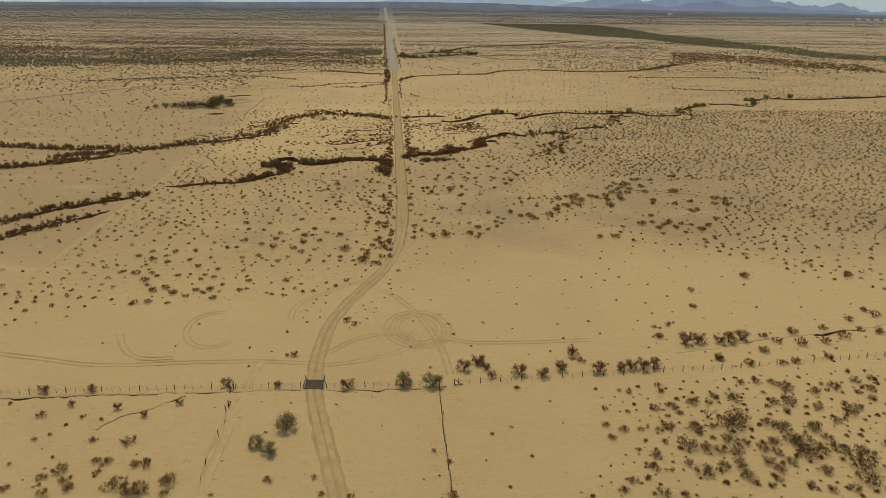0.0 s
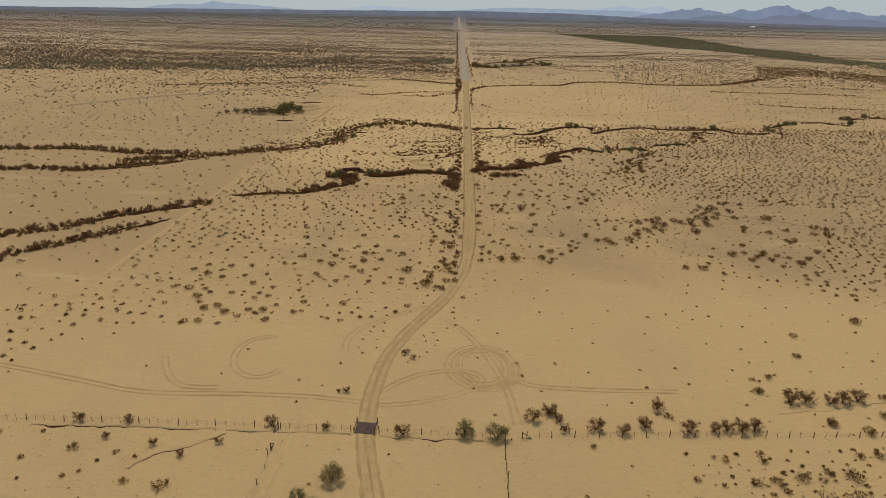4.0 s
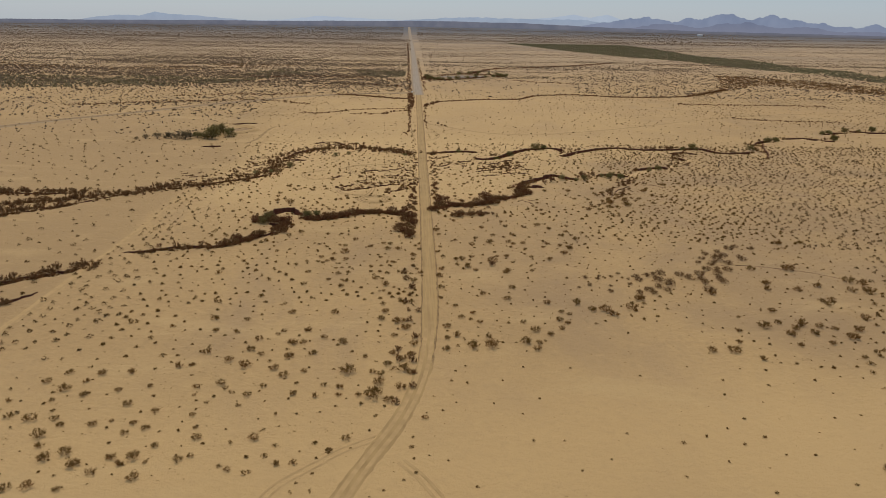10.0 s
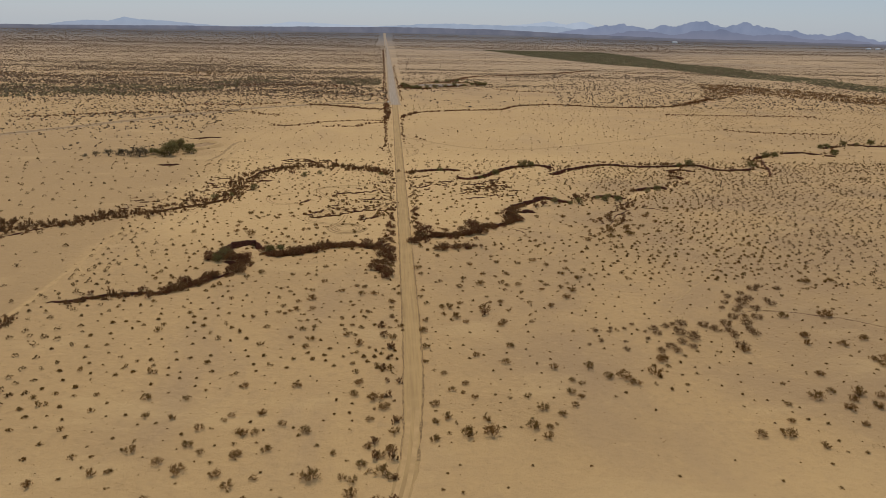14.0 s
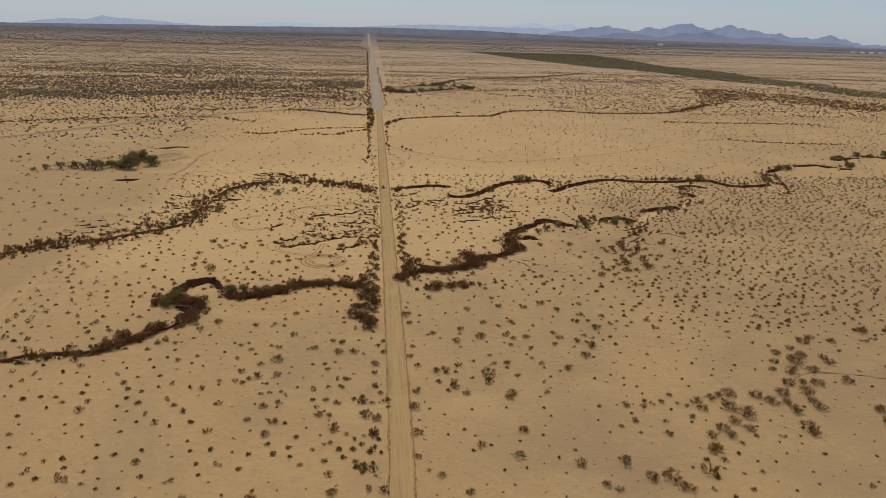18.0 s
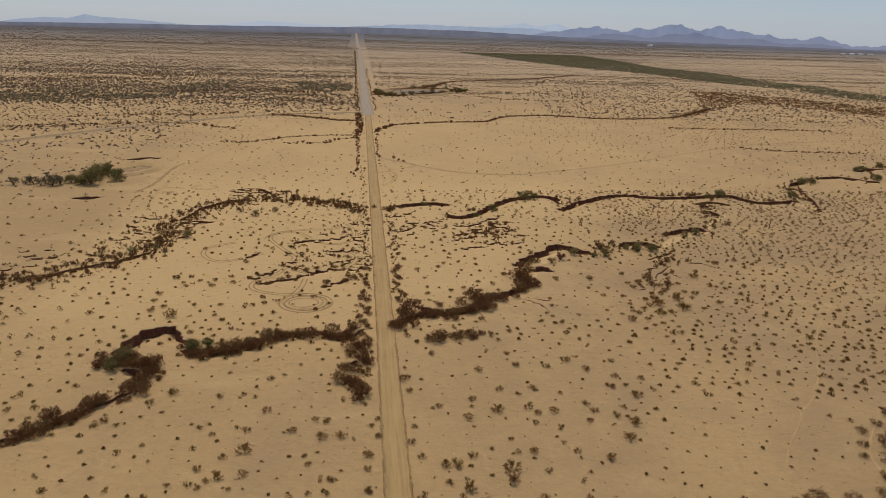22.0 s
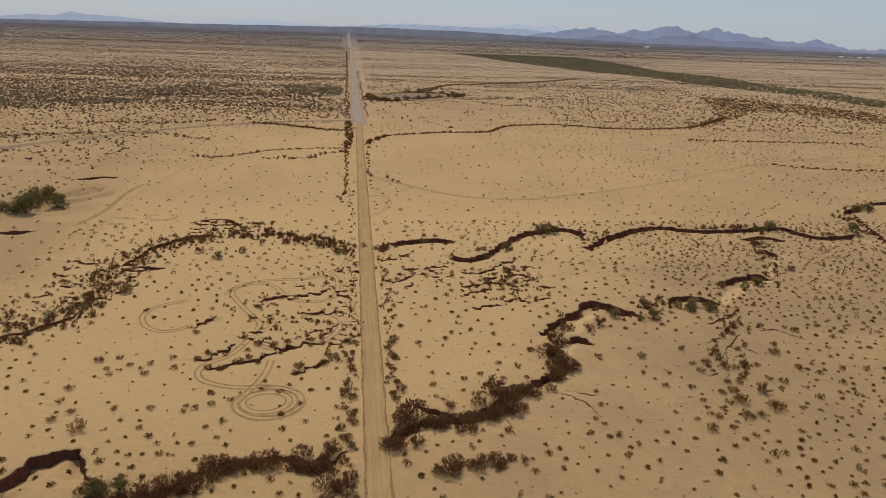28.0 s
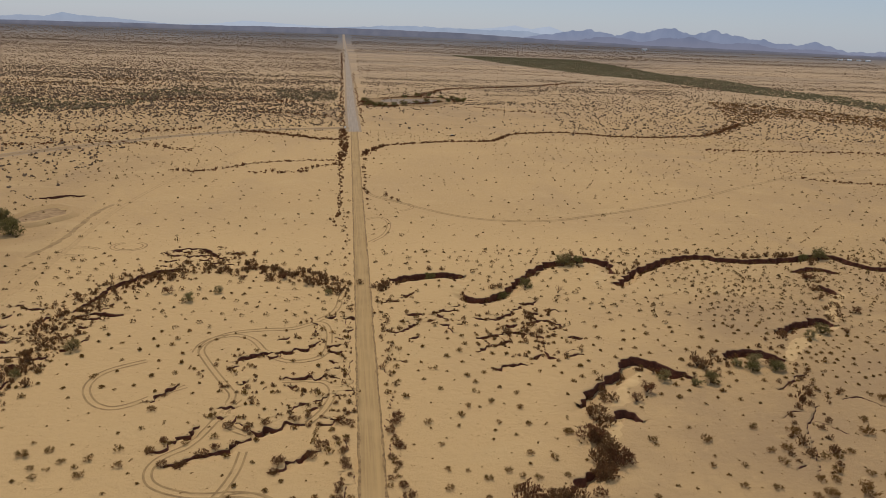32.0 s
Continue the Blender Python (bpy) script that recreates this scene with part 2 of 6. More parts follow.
TREE_LEAF = make_leaf("tree_leaves", (0.125, 0.108, 0.034), (0.225, 0.19, 0.066), (0.23, 0.165, 0.062))
GREY_LEAF = make_leaf("grey_brown_leaves", (0.125, 0.095, 0.052), (0.215, 0.165, 0.095), (0.20, 0.135, 0.07))
PALE_LEAF = make_leaf("pale_tree_leaves", (0.20, 0.165, 0.06), (0.33, 0.27, 0.105), (0.30, 0.22, 0.09))
STEM = make_wood("dry_twigs", (0.26, 0.155, 0.07), (0.16, 0.09, 0.04))
BARK = make_wood("dark_bark", (0.085, 0.062, 0.045), (0.045, 0.032, 0.024))
POST = make_wood("weathered_post_wood", (0.085, 0.06, 0.042), (0.045, 0.032, 0.024))
WIRE = make_metal("fence_wire", (0.2, 0.17, 0.14), (0.14, 0.08, 0.05))
STEEL = make_metal("dusty_guard_steel", (0.16, 0.100, 0.075), (0.12, 0.072, 0.052), 0.9, 0.0)
PIT = make_soil("guard_pit_shade", (0.06, 0.042, 0.03), (0.04, 0.028, 0.02), False)
WHITE = make_metal("white_sheet_metal", (0.8, 0.8, 0.78), (0.7, 0.69, 0.66), 0.5, 0.0)
RUST = make_metal("rusted_car_body", (0.10, 0.055, 0.035), (0.045, 0.028, 0.022), 0.8, 0.2)
RUBBER = make_metal("old_rubber", (0.02, 0.02, 0.02), (0.03, 0.027, 0.024), 0.9, 0.0)
# blue and pale tones here are haze put into glowing colour
RANGE_FAR = make_hazed_mountain("hazed_far_range", (0.37, 0.44, 0.53), (0.40, 0.47, 0.56), 1.0, None, (0.40, 0.46, 0.53))
RANGE_PALE = make_hazed_mountain("hazed_pale_range", (0.27, 0.335, 0.43), (0.31, 0.375, 0.47), 1.0, None, (0.30, 0.345, 0.42))
RANGE_MID = make_hazed_mountain("hazed_main_range", (0.185, 0.228, 0.325), (0.218, 0.262, 0.36), 1.0, None, (0.225, 0.25, 0.33))
RANGE_NEAR = make_hazed_mountain("hazed_foothills", (0.148, 0.176, 0.255), (0.172, 0.20, 0.28), 1.0, None, (0.195, 0.21, 0.275))
EDGE = make_hazed_mountain("hazed_plain_edge", (0.120, 0.132, 0.172), (0.155, 0.162, 0.20), 1.0, (0.138, 0.130, 0.138))


# ---------------- mesh helpers ----------------
def mesh_of(name, verts, tris=None, quads=None, mats=(), index=None, smooth=False):
    """A mesh from arrays of corners and of triangles and quads."""
    verts = np.asarray(verts, np.float32).reshape(-1, 3)
    tris = np.zeros((0, 3), np.int32) if tris is None else np.asarray(tris, np.int32).reshape(-1, 3)
    quads = np.zeros((0, 4), np.int32) if quads is None else np.asarray(quads, np.int32).reshape(-1, 4)
    me = bpy.data.meshes.new(name)
    me.vertices.add(len(verts))
    me.vertices.foreach_set("co", verts.ravel())
    me.loops.add(tris.size + quads.size)
    me.loops.foreach_set("vertex_index", np.concatenate([tris.ravel(), quads.ravel()]))
    count = len(tris) + len(quads)
    me.polygons.add(count)
    starts = np.concatenate([np.arange(len(tris)) * 3, tris.size + np.arange(len(quads)) * 4])
    me.polygons.foreach_set("loop_start", starts.astype(np.int32))
    for m in mats:
        me.materials.append(m)
    if index is not None:
        me.polygons.foreach_set("material_index", np.asarray(index, np.int32))
    if smooth:
        me.polygons.foreach_set("use_smooth", np.ones(count, bool))
    me.update(calc_edges=True)
    return me


def part(name, data, parent, label=""):
    """One mesh object under a thing or a part. data: a mesh, or a bmesh and its material as a pair."""
    if isinstance(data, tuple):
        bm, mat = data
        me = bpy.data.meshes.new(name)
        bm.to_mesh(me)
        bm.free()
        me.materials.append(mat)
        data = me
    ob = new(name, data)
    ob.parent = parent
    return tagged(ob, label)


def thing(name, x, y, z, turn=0.0, size=1.0, **tags):
    ob = new(name)
    ob.empty_display_size = 0.3
    ob.location, ob.rotation_euler, ob.scale = (x, y, z), (0, 0, turn), (size, size, size)
    return tagged(ob, **tags)


def box_into(bm, size, at=(0, 0, 0), turn=None, bevel=0.0):
    made = bmesh.ops.create_cube(bm, size=1)["verts"]
    m = Matrix.Translation(at) @ (turn or Matrix.Identity(4)) @ Matrix.Diagonal((*size, 1))
    bmesh.ops.transform(bm, matrix=m, verts=made)
    if bevel:
        edges = list({e for v in made for e in v.link_edges})
        bmesh.ops.bevel(bm, geom=edges, offset=bevel, segments=1, affect="EDGES")


def rod_into(bm, a, b, r0, r1, sides=6):
    """A tapered round bar from a to b."""
    a, b = Vector(a), Vector(b)
    made = bmesh.ops.create_cone(bm, cap_ends=True, segments=sides, radius1=r0, radius2=r1, depth=(b - a).length)["verts"]
    turn = (b - a).to_track_quat("Z", "Y").to_matrix().to_4x4()
    bmesh.ops.transform(bm, matrix=Matrix.Translation((a + b) / 2) @ turn, verts=made)


def lattice(x, y, seed):
    """Smooth value noise from 0 to 1 on arrays."""
    ix, iy = np.floor(x).astype(np.int64), np.floor(y).astype(np.int64)
    fx, fy = x - ix, y - iy
    fx, fy = fx * fx * (3 - 2 * fx), fy * fy * (3 - 2 * fy)

    def corner(a, b):
        h = (a * 374761393 + b * 668265263 + seed * 974634777) & 0xFFFFFFFF
        h = ((h ^ (h >> 13)) * 1274126177) & 0xFFFFFFFF
        return ((h ^ (h >> 16)) & 0xFFFF) / 65535.0

    low = corner(ix, iy) * (1 - fx) + corner(ix + 1, iy) * fx
    high = corner(ix, iy + 1) * (1 - fx) + corner(ix + 1, iy + 1) * fx
    return low * (1 - fy) + high * fy


def ease(v):
    v = np.clip(v, 0, 1)
    return v * v * (3 - 2 * v)


def rounded(points, step, turns=2):
    """A line of points with its corners cut and evenly spaced again."""
    p = np.array(points, float)
    for _ in range(turns):
        q = np.empty((2 * len(p) - 2, 2))
        q[0::2], q[1::2] = 0.75 * p[:-1] + 0.25 * p[1:], 0.25 * p[:-1] + 0.75 * p[1:]
        p = np.vstack([p[:1], q, p[-1:]])
    s = np.r_[0, np.cumsum(np.hypot(*np.diff(p, axis=0).T))]
    t = np.linspace(0, s[-1], max(2, int(s[-1] / step) + 1))
    return np.stack([np.interp(t, s, p[:, 0]), np.interp(t, s, p[:, 1])], 1)


def sides_of(p):
    """The unit way to the right of a line, at each point."""
    d = np.gradient(p, axis=0)
    d /= np.maximum(np.hypot(*d.T), 1e-9)[:, None]
    return np.stack([d[:, 1], -d[:, 0]], 1)


def inside(x, y, ring):
    """Whether places lie in a ring of corners."""
    ring = np.array(ring, float)
    out = np.zeros(np.shape(x), bool)
    for (ax, ay), (bx, by) in zip(ring, np.roll(ring, -1, 0)):
        if ay != by:
            out ^= ((ay > y) != (by > y)) & (x < (bx - ax) * (y - ay) / (by - ay) + ax)
    return out


def line_gap(x, y, line):
    """The distance of places from a line of points."""
    best = np.full(np.shape(x), 1e9)
    for (ax, ay), (bx, by) in zip(line[:-1], line[1:]):
        dx, dy = bx - ax, by - ay
        t = np.clip(((x - ax) * dx + (y - ay) * dy) / max(dx * dx + dy * dy, 1e-9), 0, 1)
        best = np.minimum(best, np.hypot(x - ax - t * dx, y - ay - t * dy))
    return best


# ---------------- the lie of the land ----------------
# Cut banks of the two dry washes and of small gullies: height, reach of the hollow before them, and the top edge from west to east.
BANKS = [
    (2.6, 6, [(9.7, 540), (14.9, 543.5), (19.3, 545.8), (26.5, 547.5), (32.3, 546.7), (36.1, 543.5)]),
    (2.4, 6, [(33, 528.5), (34, 523), (38, 522), (43, 525.6), (47.6, 529.8), (53.5, 539.6), (59.9, 547.5), (68.4, 557.7), (75.8, 562.2),
              (83, 565), (89.5, 565), (93.9, 562.4), (96.2, 557), (93.1, 546.8)]),
    (3.0, 6, [(89.3, 536.4), (99.1, 546.8), (110.4, 557.1), (124.5, 566.3), (137.6, 568.4), (142.8, 564.6), (151.9, 561), (169.4, 563),
              (182.8, 566.9), (194.8, 568), (198.1, 564.1), (199.2, 554.9), (203.7, 551.3), (212.1, 551.3), (224.5, 555)]),
    (2.6, 7, [(239.5, 584.7), (249.4, 600), (260.6, 602.6)]),
    (2.4, 8, [(250.4, 590.6), (240.5, 568.8), (235.5, 552.2), (225.5, 532.3)]),
    (2.8, 7, [(278, 615.5), (289, 620), (297.7, 620.6), (302.2, 614.5), (306.6, 608.5), (312, 604.7)]),
    (2.5, 7, [(321.4, 639.3), (337.7, 649.5), (344.6, 645.2)]),
    (2.5, 7, [(353.8, 660), (364.4, 655.8), (371, 650), (400, 655), (450, 668), (530, 690), (620, 720)]),
    (2.5, 5, [(124.9, 493.1), (132.1, 496.3), (137.7, 500.5), (144, 502.6), (148.9, 501), (147.3, 496.6)]),
    (2.2, 5, [(165.4, 531.7), (168.2, 528.7), (167.6, 523.1)]),
    (2.0, 4, [(165.4, 548.6), (175.2, 552.5), (180.5, 549.7), (183.6, 545.7)]),
    (2.6, 5, [(98.6, 476), (101.6, 479.6), (106.8, 481.2), (111.2, 479.9), (113.9, 477.2), (116.5, 473.9)]),
    (2.9, 6, [(49.9, 453.3), (54, 459.8), (60.4, 464.8), (64, 467.8), (68, 474.8), (73.7, 477.6), (78.6, 475), (81.4, 469.6), (84.8, 465.3)]),
    (2.2, 5, [(55.6, 446.5), (57.9, 449.5), (60, 450.5), (62.3, 448.1), (62.9, 445.1)]),
    (2.2, 4, [(37.7, 420.4), (40.6, 424.6), (45.9, 428.1), (48.3, 429.5)]),
    (1.8, 4, [(9.9, 413.2), (14.1, 413), (16.3, 409.1), (20.4, 408.1), (26, 411.3), (30.5, 415.9)]),
    (1.5, 4, [(3.0, 400.5), (6.8, 405.4), (11.1, 407.7)]),
    (0.9, 5, [(-54.7, 385), (-50, 382.6), (-46.1, 383.3), (-42.2, 385.3), (-38.2, 386.7), (-35.2, 390.5), (-31.8, 392.4), (-29.1, 394.7),
              (-26.2, 395.6), (-18.6, 395.2), (-13.9, 392.9), (-10.1, 392), (-6.3, 396.8)]),
    (2.7, 7, [(-71.2, 379.3), (-71.7, 383.7), (-71.3, 390), (-69.8, 394.2), (-68.1, 397.9), (-64.3, 400.2), (-60.6, 400), (-57.2, 397), (-54.8, 390.1)]),
    (2.0, 4, [(-66.9, 374), (-64.6, 375), (-62.7, 374.3), (-60.9, 369.9)]),
    (0.75, 5, [(-112, 335), (-106.3, 337), (-101.6, 339.3), (-96.6, 341.3), (-91.1, 342.2), (-85.4, 343.2), (-79.6, 343.7), (-76.1, 347.1),
              (-71.3, 352.1), (-67.6, 356.2), (-63.6, 359.6), (-61.3, 362.6)]),
    (1.4, 3, [(-10.3, 375.4), (-8.5, 376.5), (-7.3, 374.1)]),
    (1.4, 3, [(-11.9, 363.7), (-11, 366.3), (-9.3, 367.5), (-8.5, 363.3)]),
    (1.1, 5, [(-86.3, 515.1), (-83.7, 525.9), (-81.1, 539.6), (-75.6, 545.8), (-69.6, 552.4), (-62, 552)]),
    (1.3, 4, [(-84.4, 509.9), (-80.4, 514.2), (-70.6, 512.5)]),
    (1.2, 4, [(-72.9, 572), (-65.6, 578.3), (-56.7, 574.8), (-49.9, 564)]),
    (0.5, 4, [(-205, 376), (-176, 388), (-160, 404), (-147.6, 421), (-140.8, 426.2), (-136, 434.4), (-130.6, 442.2)]),
    (1.1, 4, [(-163, 276), (-150, 295), (-137, 305.5), (-127, 312), (-119, 318)]),
    (0.8, 3, [(-151, 255), (-146, 266), (-140, 275), (-129, 287), (-123, 295)]),
    (0.5, 4, [(-256, 429), (-234, 434), (-208, 426), (-184, 423), (-168, 426)]),
    (0.7, 4, [(-113, 442.1), (-106.7, 450.4), (-96.9, 456.6), (-89.4, 463.9), (-83.9, 471.6)]),
    (1.4, 6, [(-145, 556), (-141, 558.6), (-137, 559.4), (-133, 558.6)]),
    (1.4, 6, [(-150, 657), (-144, 661), (-137, 663), (-131, 662)]),
    (0.6, 2.2, [(68, 159), (76, 160.6), (84, 163), (97, 166), (112.5, 168.6), (136, 173)]),
    (0.38, 1.2, [(-94, 145.4), (-81, 145.5), (-68.9, 145.6), (-56.3, 145.7), (-42.3, 145.8), (-26.4, 146)]),
    (0.34, 1.2, [(-21, 145.8), (-9.8, 145.5), (1.5, 145.7)]),
    (0.3, 1.2, [(-67.2, 131.8), (-65, 135.3), (-62.3, 137.7), (-58.4, 138.7), (-55.1, 142.2), (-52.1, 144.4)]),
]
GULLIES = [
    (1.1, 3, [(-44, 439), (-40, 442.8), (-37.5, 449.2)]),
    (1.2, 3, [(-40.6, 433.5), (-35, 437), (-30, 440.7), (-25.4, 444)]),
    (1.1, 3, [(-26.3, 445.8), (-21.5, 448.2), (-14.2, 449.1)]),
    (1.0, 3, [(-20, 430.8), (-15, 436.2), (-10.5, 438.7)]),
    (1.1, 3, [(-21, 470.7), (-16.4, 471.1), (-10.2, 470.2)]),
    (1.0, 3, [(-34.9, 478.9), (-27, 485.1), (-21, 483.5), (-12.4, 491.6)]),
    (1.0, 3, [(-18.8, 455.3), (-13.8, 457.5), (-10, 461.6)]),
    (0.7, 2.5, [(-15, 509), (-13.9, 500.6), (-12, 492.7)]),
    (0.8, 2.5, [(-49.8, 459.6), (-47.8, 464.2), (-44.6, 467.4)]),
    (1.0, 3, [(37.3, 504.2), (43.2, 508.4), (52.7, 518.6), (56.3, 519.9)]),
    (0.9, 3, [(31.6, 492.8), (38.7, 494.3), (48, 496.4)]),
    (0.8, 3, [(30, 482.3), (35.6, 487.3), (42, 489.8)]),
    (0.9, 3, [(50.3, 507), (55, 503.9), (59.4, 500.8)]),
    (0.8, 3, [(33.2, 472.5), (39.2, 475.6), (42.7, 474.5)]),
    (0.7, 3, [(48.9, 495.2), (51.7, 489.6), (48.9, 481.8), (52.5, 476.7)]),
    (0.8, 3, [(7.6, 496), (12.7, 499.9), (15.4, 501.6)]),
    (0.8, 3, [(20.4, 508.7), (25, 513.7), (30.7, 516.2)]),
    (0.6, 2.5, [(24.4, 507.4), (25.4, 501.4), (25.5, 495.7)]),
    (0.14, 0.8, [(90.8, 306.6), (100.1, 318.9), (108.2, 324.2), (120.1, 322), (134.8, 315.9), (142.7, 309.3)]),
    (0.45, 1.2, [(91.3, 422.7), (97.1, 432.1), (100.5, 440.9), (106.4, 446.3), (110.3, 450.2)]),
    (0.35, 1.0, [(87.5, 424.4), (93.7, 427.3)]),
    (0.35, 1.0, [(104.3, 442.6), (106.9, 440.2), (108.9, 436.8)]),
    (0.35, 1.0, [(96.5, 444), (100.7, 447.4), (106.4, 446.3)]),
    (0.35, 1.0, [(117.6, 452), (123.4, 453.8), (125.8, 448.8), (128.2, 445.5)]),
    (0.35, 1.0, [(45.7, 417.6), (50.4, 414.7), (51.8, 406.4)]),
    (0.3, 1.0, [(29.6, 407.3), (30.7, 399.3)]),
    (0.35, 1.0, [(46.8, 418.5), (54.5, 416.4)]),
    (0.7, 3, [(104, 458), (110, 462), (117, 466)]),
]
SPUR = random.Random(4)
for cx, cy, rx, ry, count in ((-22, 470, 14, 26, 18), (46, 494, 13, 20, 16), (-58, 566, 16, 9, 26), (-92, 500, 16, 22, 26), (-120, 462, 14, 12, 14), (24, 505, 12, 8, 10), (-8, 480, 3, 30, 16), (9, 500, 4, 26, 10)):
    for _ in range(count):        # the frayed ends of the gully heads
        x0, y0 = cx + SPUR.uniform(-rx, rx), cy + SPUR.uniform(-ry, ry)
        w, lean = SPUR.uniform(1.6, 4.6), SPUR.uniform(-1.6, 2.4)
        GULLIES.append((SPUR.uniform(0.5, 0.9), 2.2, [(x0, y0), (x0 + w / 2, y0 + lean / 2 + SPUR.uniform(-0.5, 0.8)), (x0 + w, y0 + lean)]))


for side, low_y, high_y, count in ((-1, 400, 535, 34), (1, 400, 535, 26)):
    for _ in range(count):        # crumbling ground along both verges of the road
        x0, y0, w = side * SPUR.uniform(3.5, 6.5), SPUR.uniform(low_y, high_y), SPUR.uniform(1.5, 4.5)
        GULLIES.append((SPUR.uniform(0.25, 0.55), 1.2, [(x0, y0), (x0 + SPUR.uniform(-0.4, 0.4), y0 + w / 2), (x0 + SPUR.uniform(-0.5, 0.5), y0 + w)][::-side]))


def prepared(rows, ragged=False):
    out = []
    for n, (high, reach, line) in enumerate(rows):
        step = 0.4 if ragged else 0.7
        p = rounded(line, step)
        s = np.arange(len(p)) * step
        p = p + sides_of(p) * ((lattice(s / 2.1, s * 0 + n, 11) - 0.5) * (2.2 if ragged else 1.7) + (lattice(s / 0.9, s * 0 + n, 12) - 0.5) * (1.7 if ragged else 1.1))[:, None] * min(1, high)
        ends = np.minimum(s, s[-1] - s)
        tall = high * (0.25 + 0.75 * ease(ends / min(4.0, s[-1] / 3))) * (0.6 + 0.45 * lattice(s / 5, s * 0 + n, 13) + 0.35 * lattice(s / 1.4, s * 0 + n, 16))
        if ragged:
            tall = tall * (1.4 if high > 0.55 else 1.0)
            tall = tall * (0.15 + 1.25 * lattice(s / 0.8, s * 0 + n, 14)) * (0.4 + 0.9 * lattice(s / 2.7, s * 0 + n, 15))
            reach = min(reach, 2.0)
        out.append((p, tall, reach))
    return out


CUTS = prepared(BANKS) + prepared(GULLIES, True)


# how high the far plain stands against the horizon: bearing, height
PLAIN_EDGE = [(-60, 24), (-35, 28), (-23.5, 31), (-13, 38), (-0.7, 52), (7.3, 52), (12, 42), (16, 32), (22, 26), (40, 22), (60, 24)]


def plain(x, y):
    """The land without its washes: very gentle swells."""
    z = (lattice(x / 90, y / 90, 1) - 0.5) * 0.9 + (lattice(x / 31, y / 31, 2) - 0.5) * 0.35 + (lattice(x / 9, y / 9, 3) - 0.5) * 0.12
    away = ease((np.hypot(x, y - 400) - 900) / 900)
    far = np.clip((np.hypot(x, y - 160) - 1500) / 2900, 0, 1.15) ** 2
    rise = np.interp(np.degrees(np.arctan2(x, y - 160)), [b for b, _ in PLAIN_EDGE], [h - 5 for _, h in PLAIN_EDGE])
    return z * (1 - away) + 0.38 * rise * far


def ground_z(x, y):
    """The land with the hollows before its cut banks."""
    x, y = np.asarray(x, float), np.asarray(y, float)
    z = plain(x, y)
    hollow = np.zeros_like(z)
    for p, tall, reach in CUTS:
        pick = (x > p[:, 0].min() - reach - 2) & (x < p[:, 0].max() + reach + 2) & (y > p[:, 1].min() - reach - 2) & (y < p[:, 1].max() + reach + 2)
        where = np.nonzero(pick)
        if not len(where[0]):
            continue
        px, py = x[where], y[where]
        best, depth = np.full(len(px), 1e9), np.zeros(len(px))
        a, b = p[:-1], p[1:]
        for (ax, ay), (bx, by), ha, hb in zip(a, b, tall[:-1], tall[1:]):
            dx, dy = bx - ax, by - ay
            t = np.clip(((px - ax) * dx + (py - ay) * dy) / (dx * dx + dy * dy), 0, 1)
            ox, oy = px - ax - t * dx, py - ay - t * dy
            gap = np.hypot(ox, oy)
            front = (ox * dy - oy * dx) / math.hypot(dx, dy)
            nearer = gap < best
            best = np.where(nearer, gap, best)
            low = (ha + (hb - ha) * t) * (1 - ease(gap / reach)) * (front > -0.75) * np.where(front < 0, gap < 0.8, 1)
            depth = np.where(nearer, low, depth)
        hollow[where] = np.maximum(hollow[where], depth)
    return z - hollow


def spread(low, high, fine_low, fine_high, fine, grow=1.09):
    """Grid lines, fine in the middle and ever wider outwards."""
    mid = list(np.arange(fine_low, fine_high, fine))
    up, step = mid[-1], fine
    while up < high:
        step = min(step * grow, 260)
        up += step
        mid.append(min(up, high))
    down, step, head = mid[0], fine, []
    while down > low:
        step = min(step * grow, 260)
        down -= step
        head.append(max(down, low))
    return np.array(head[::-1] + mid)


def build_ground():
    xs = spread(-4900, 4900, -112, 225, 1.1)
    ys = np.concatenate([spread(-4700, 4900, 335, 606, 0.95, 1.065)])
    gx, gy = np.meshgrid(xs, ys)
    gz = ground_z(gx.ravel(), gy.ravel())
    verts = np.stack([gx.ravel(), gy.ravel(), gz], 1)
    w = len(xs)
    i, j = np.meshgrid(np.arange(w - 1), np.arange(len(ys) - 1))
    c = (j * w + i).ravel()
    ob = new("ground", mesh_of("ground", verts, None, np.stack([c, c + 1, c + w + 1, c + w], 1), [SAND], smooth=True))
    tagged(ob, "pale tan desert sand plain, darker with scrub and painted haze far off", "ground", kind="structure")


def build_bank(p, tall, reach, name):
    """The bare earth face of a cut bank, with the lip of sand on top of it."""
    right = sides_of(p)
    n = len(p)
    s = np.arange(n) * 0.7
    base = plain(p[:, 0], p[:, 1]) + 0.03
    rows = []
    for k in range(6):
        up = k / 5
        out = 0.05 + 0.5 * (1 - up) ** 1.5 + (lattice(s / 0.8, s * 0 + k * 0.8, 21) - 0.5) * 0.45 * (k < 5)
        rows.append(np.column_stack([p + right * out[:, None], base - (tall + 0.3) * (1 - up)]))
    for back, lift in ((-0.7, 0.02), (-2.3, -0.005)):
        q = p + right * back
        rows.append(np.column_stack([q, plain(q[:, 0], q[:, 1]) + 0.03 + lift]))
    verts = np.concatenate(rows)
    quads, index = [], []
    for k in range(7):
        a = k * n + np.arange(n - 1)
        quads.append(np.stack([a, a + 1, a + n + 1, a + n], 1))
        index += [0 if k < 5 else 1] * (n - 1)
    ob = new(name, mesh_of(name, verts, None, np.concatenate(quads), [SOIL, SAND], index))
    return ob


build_ground()
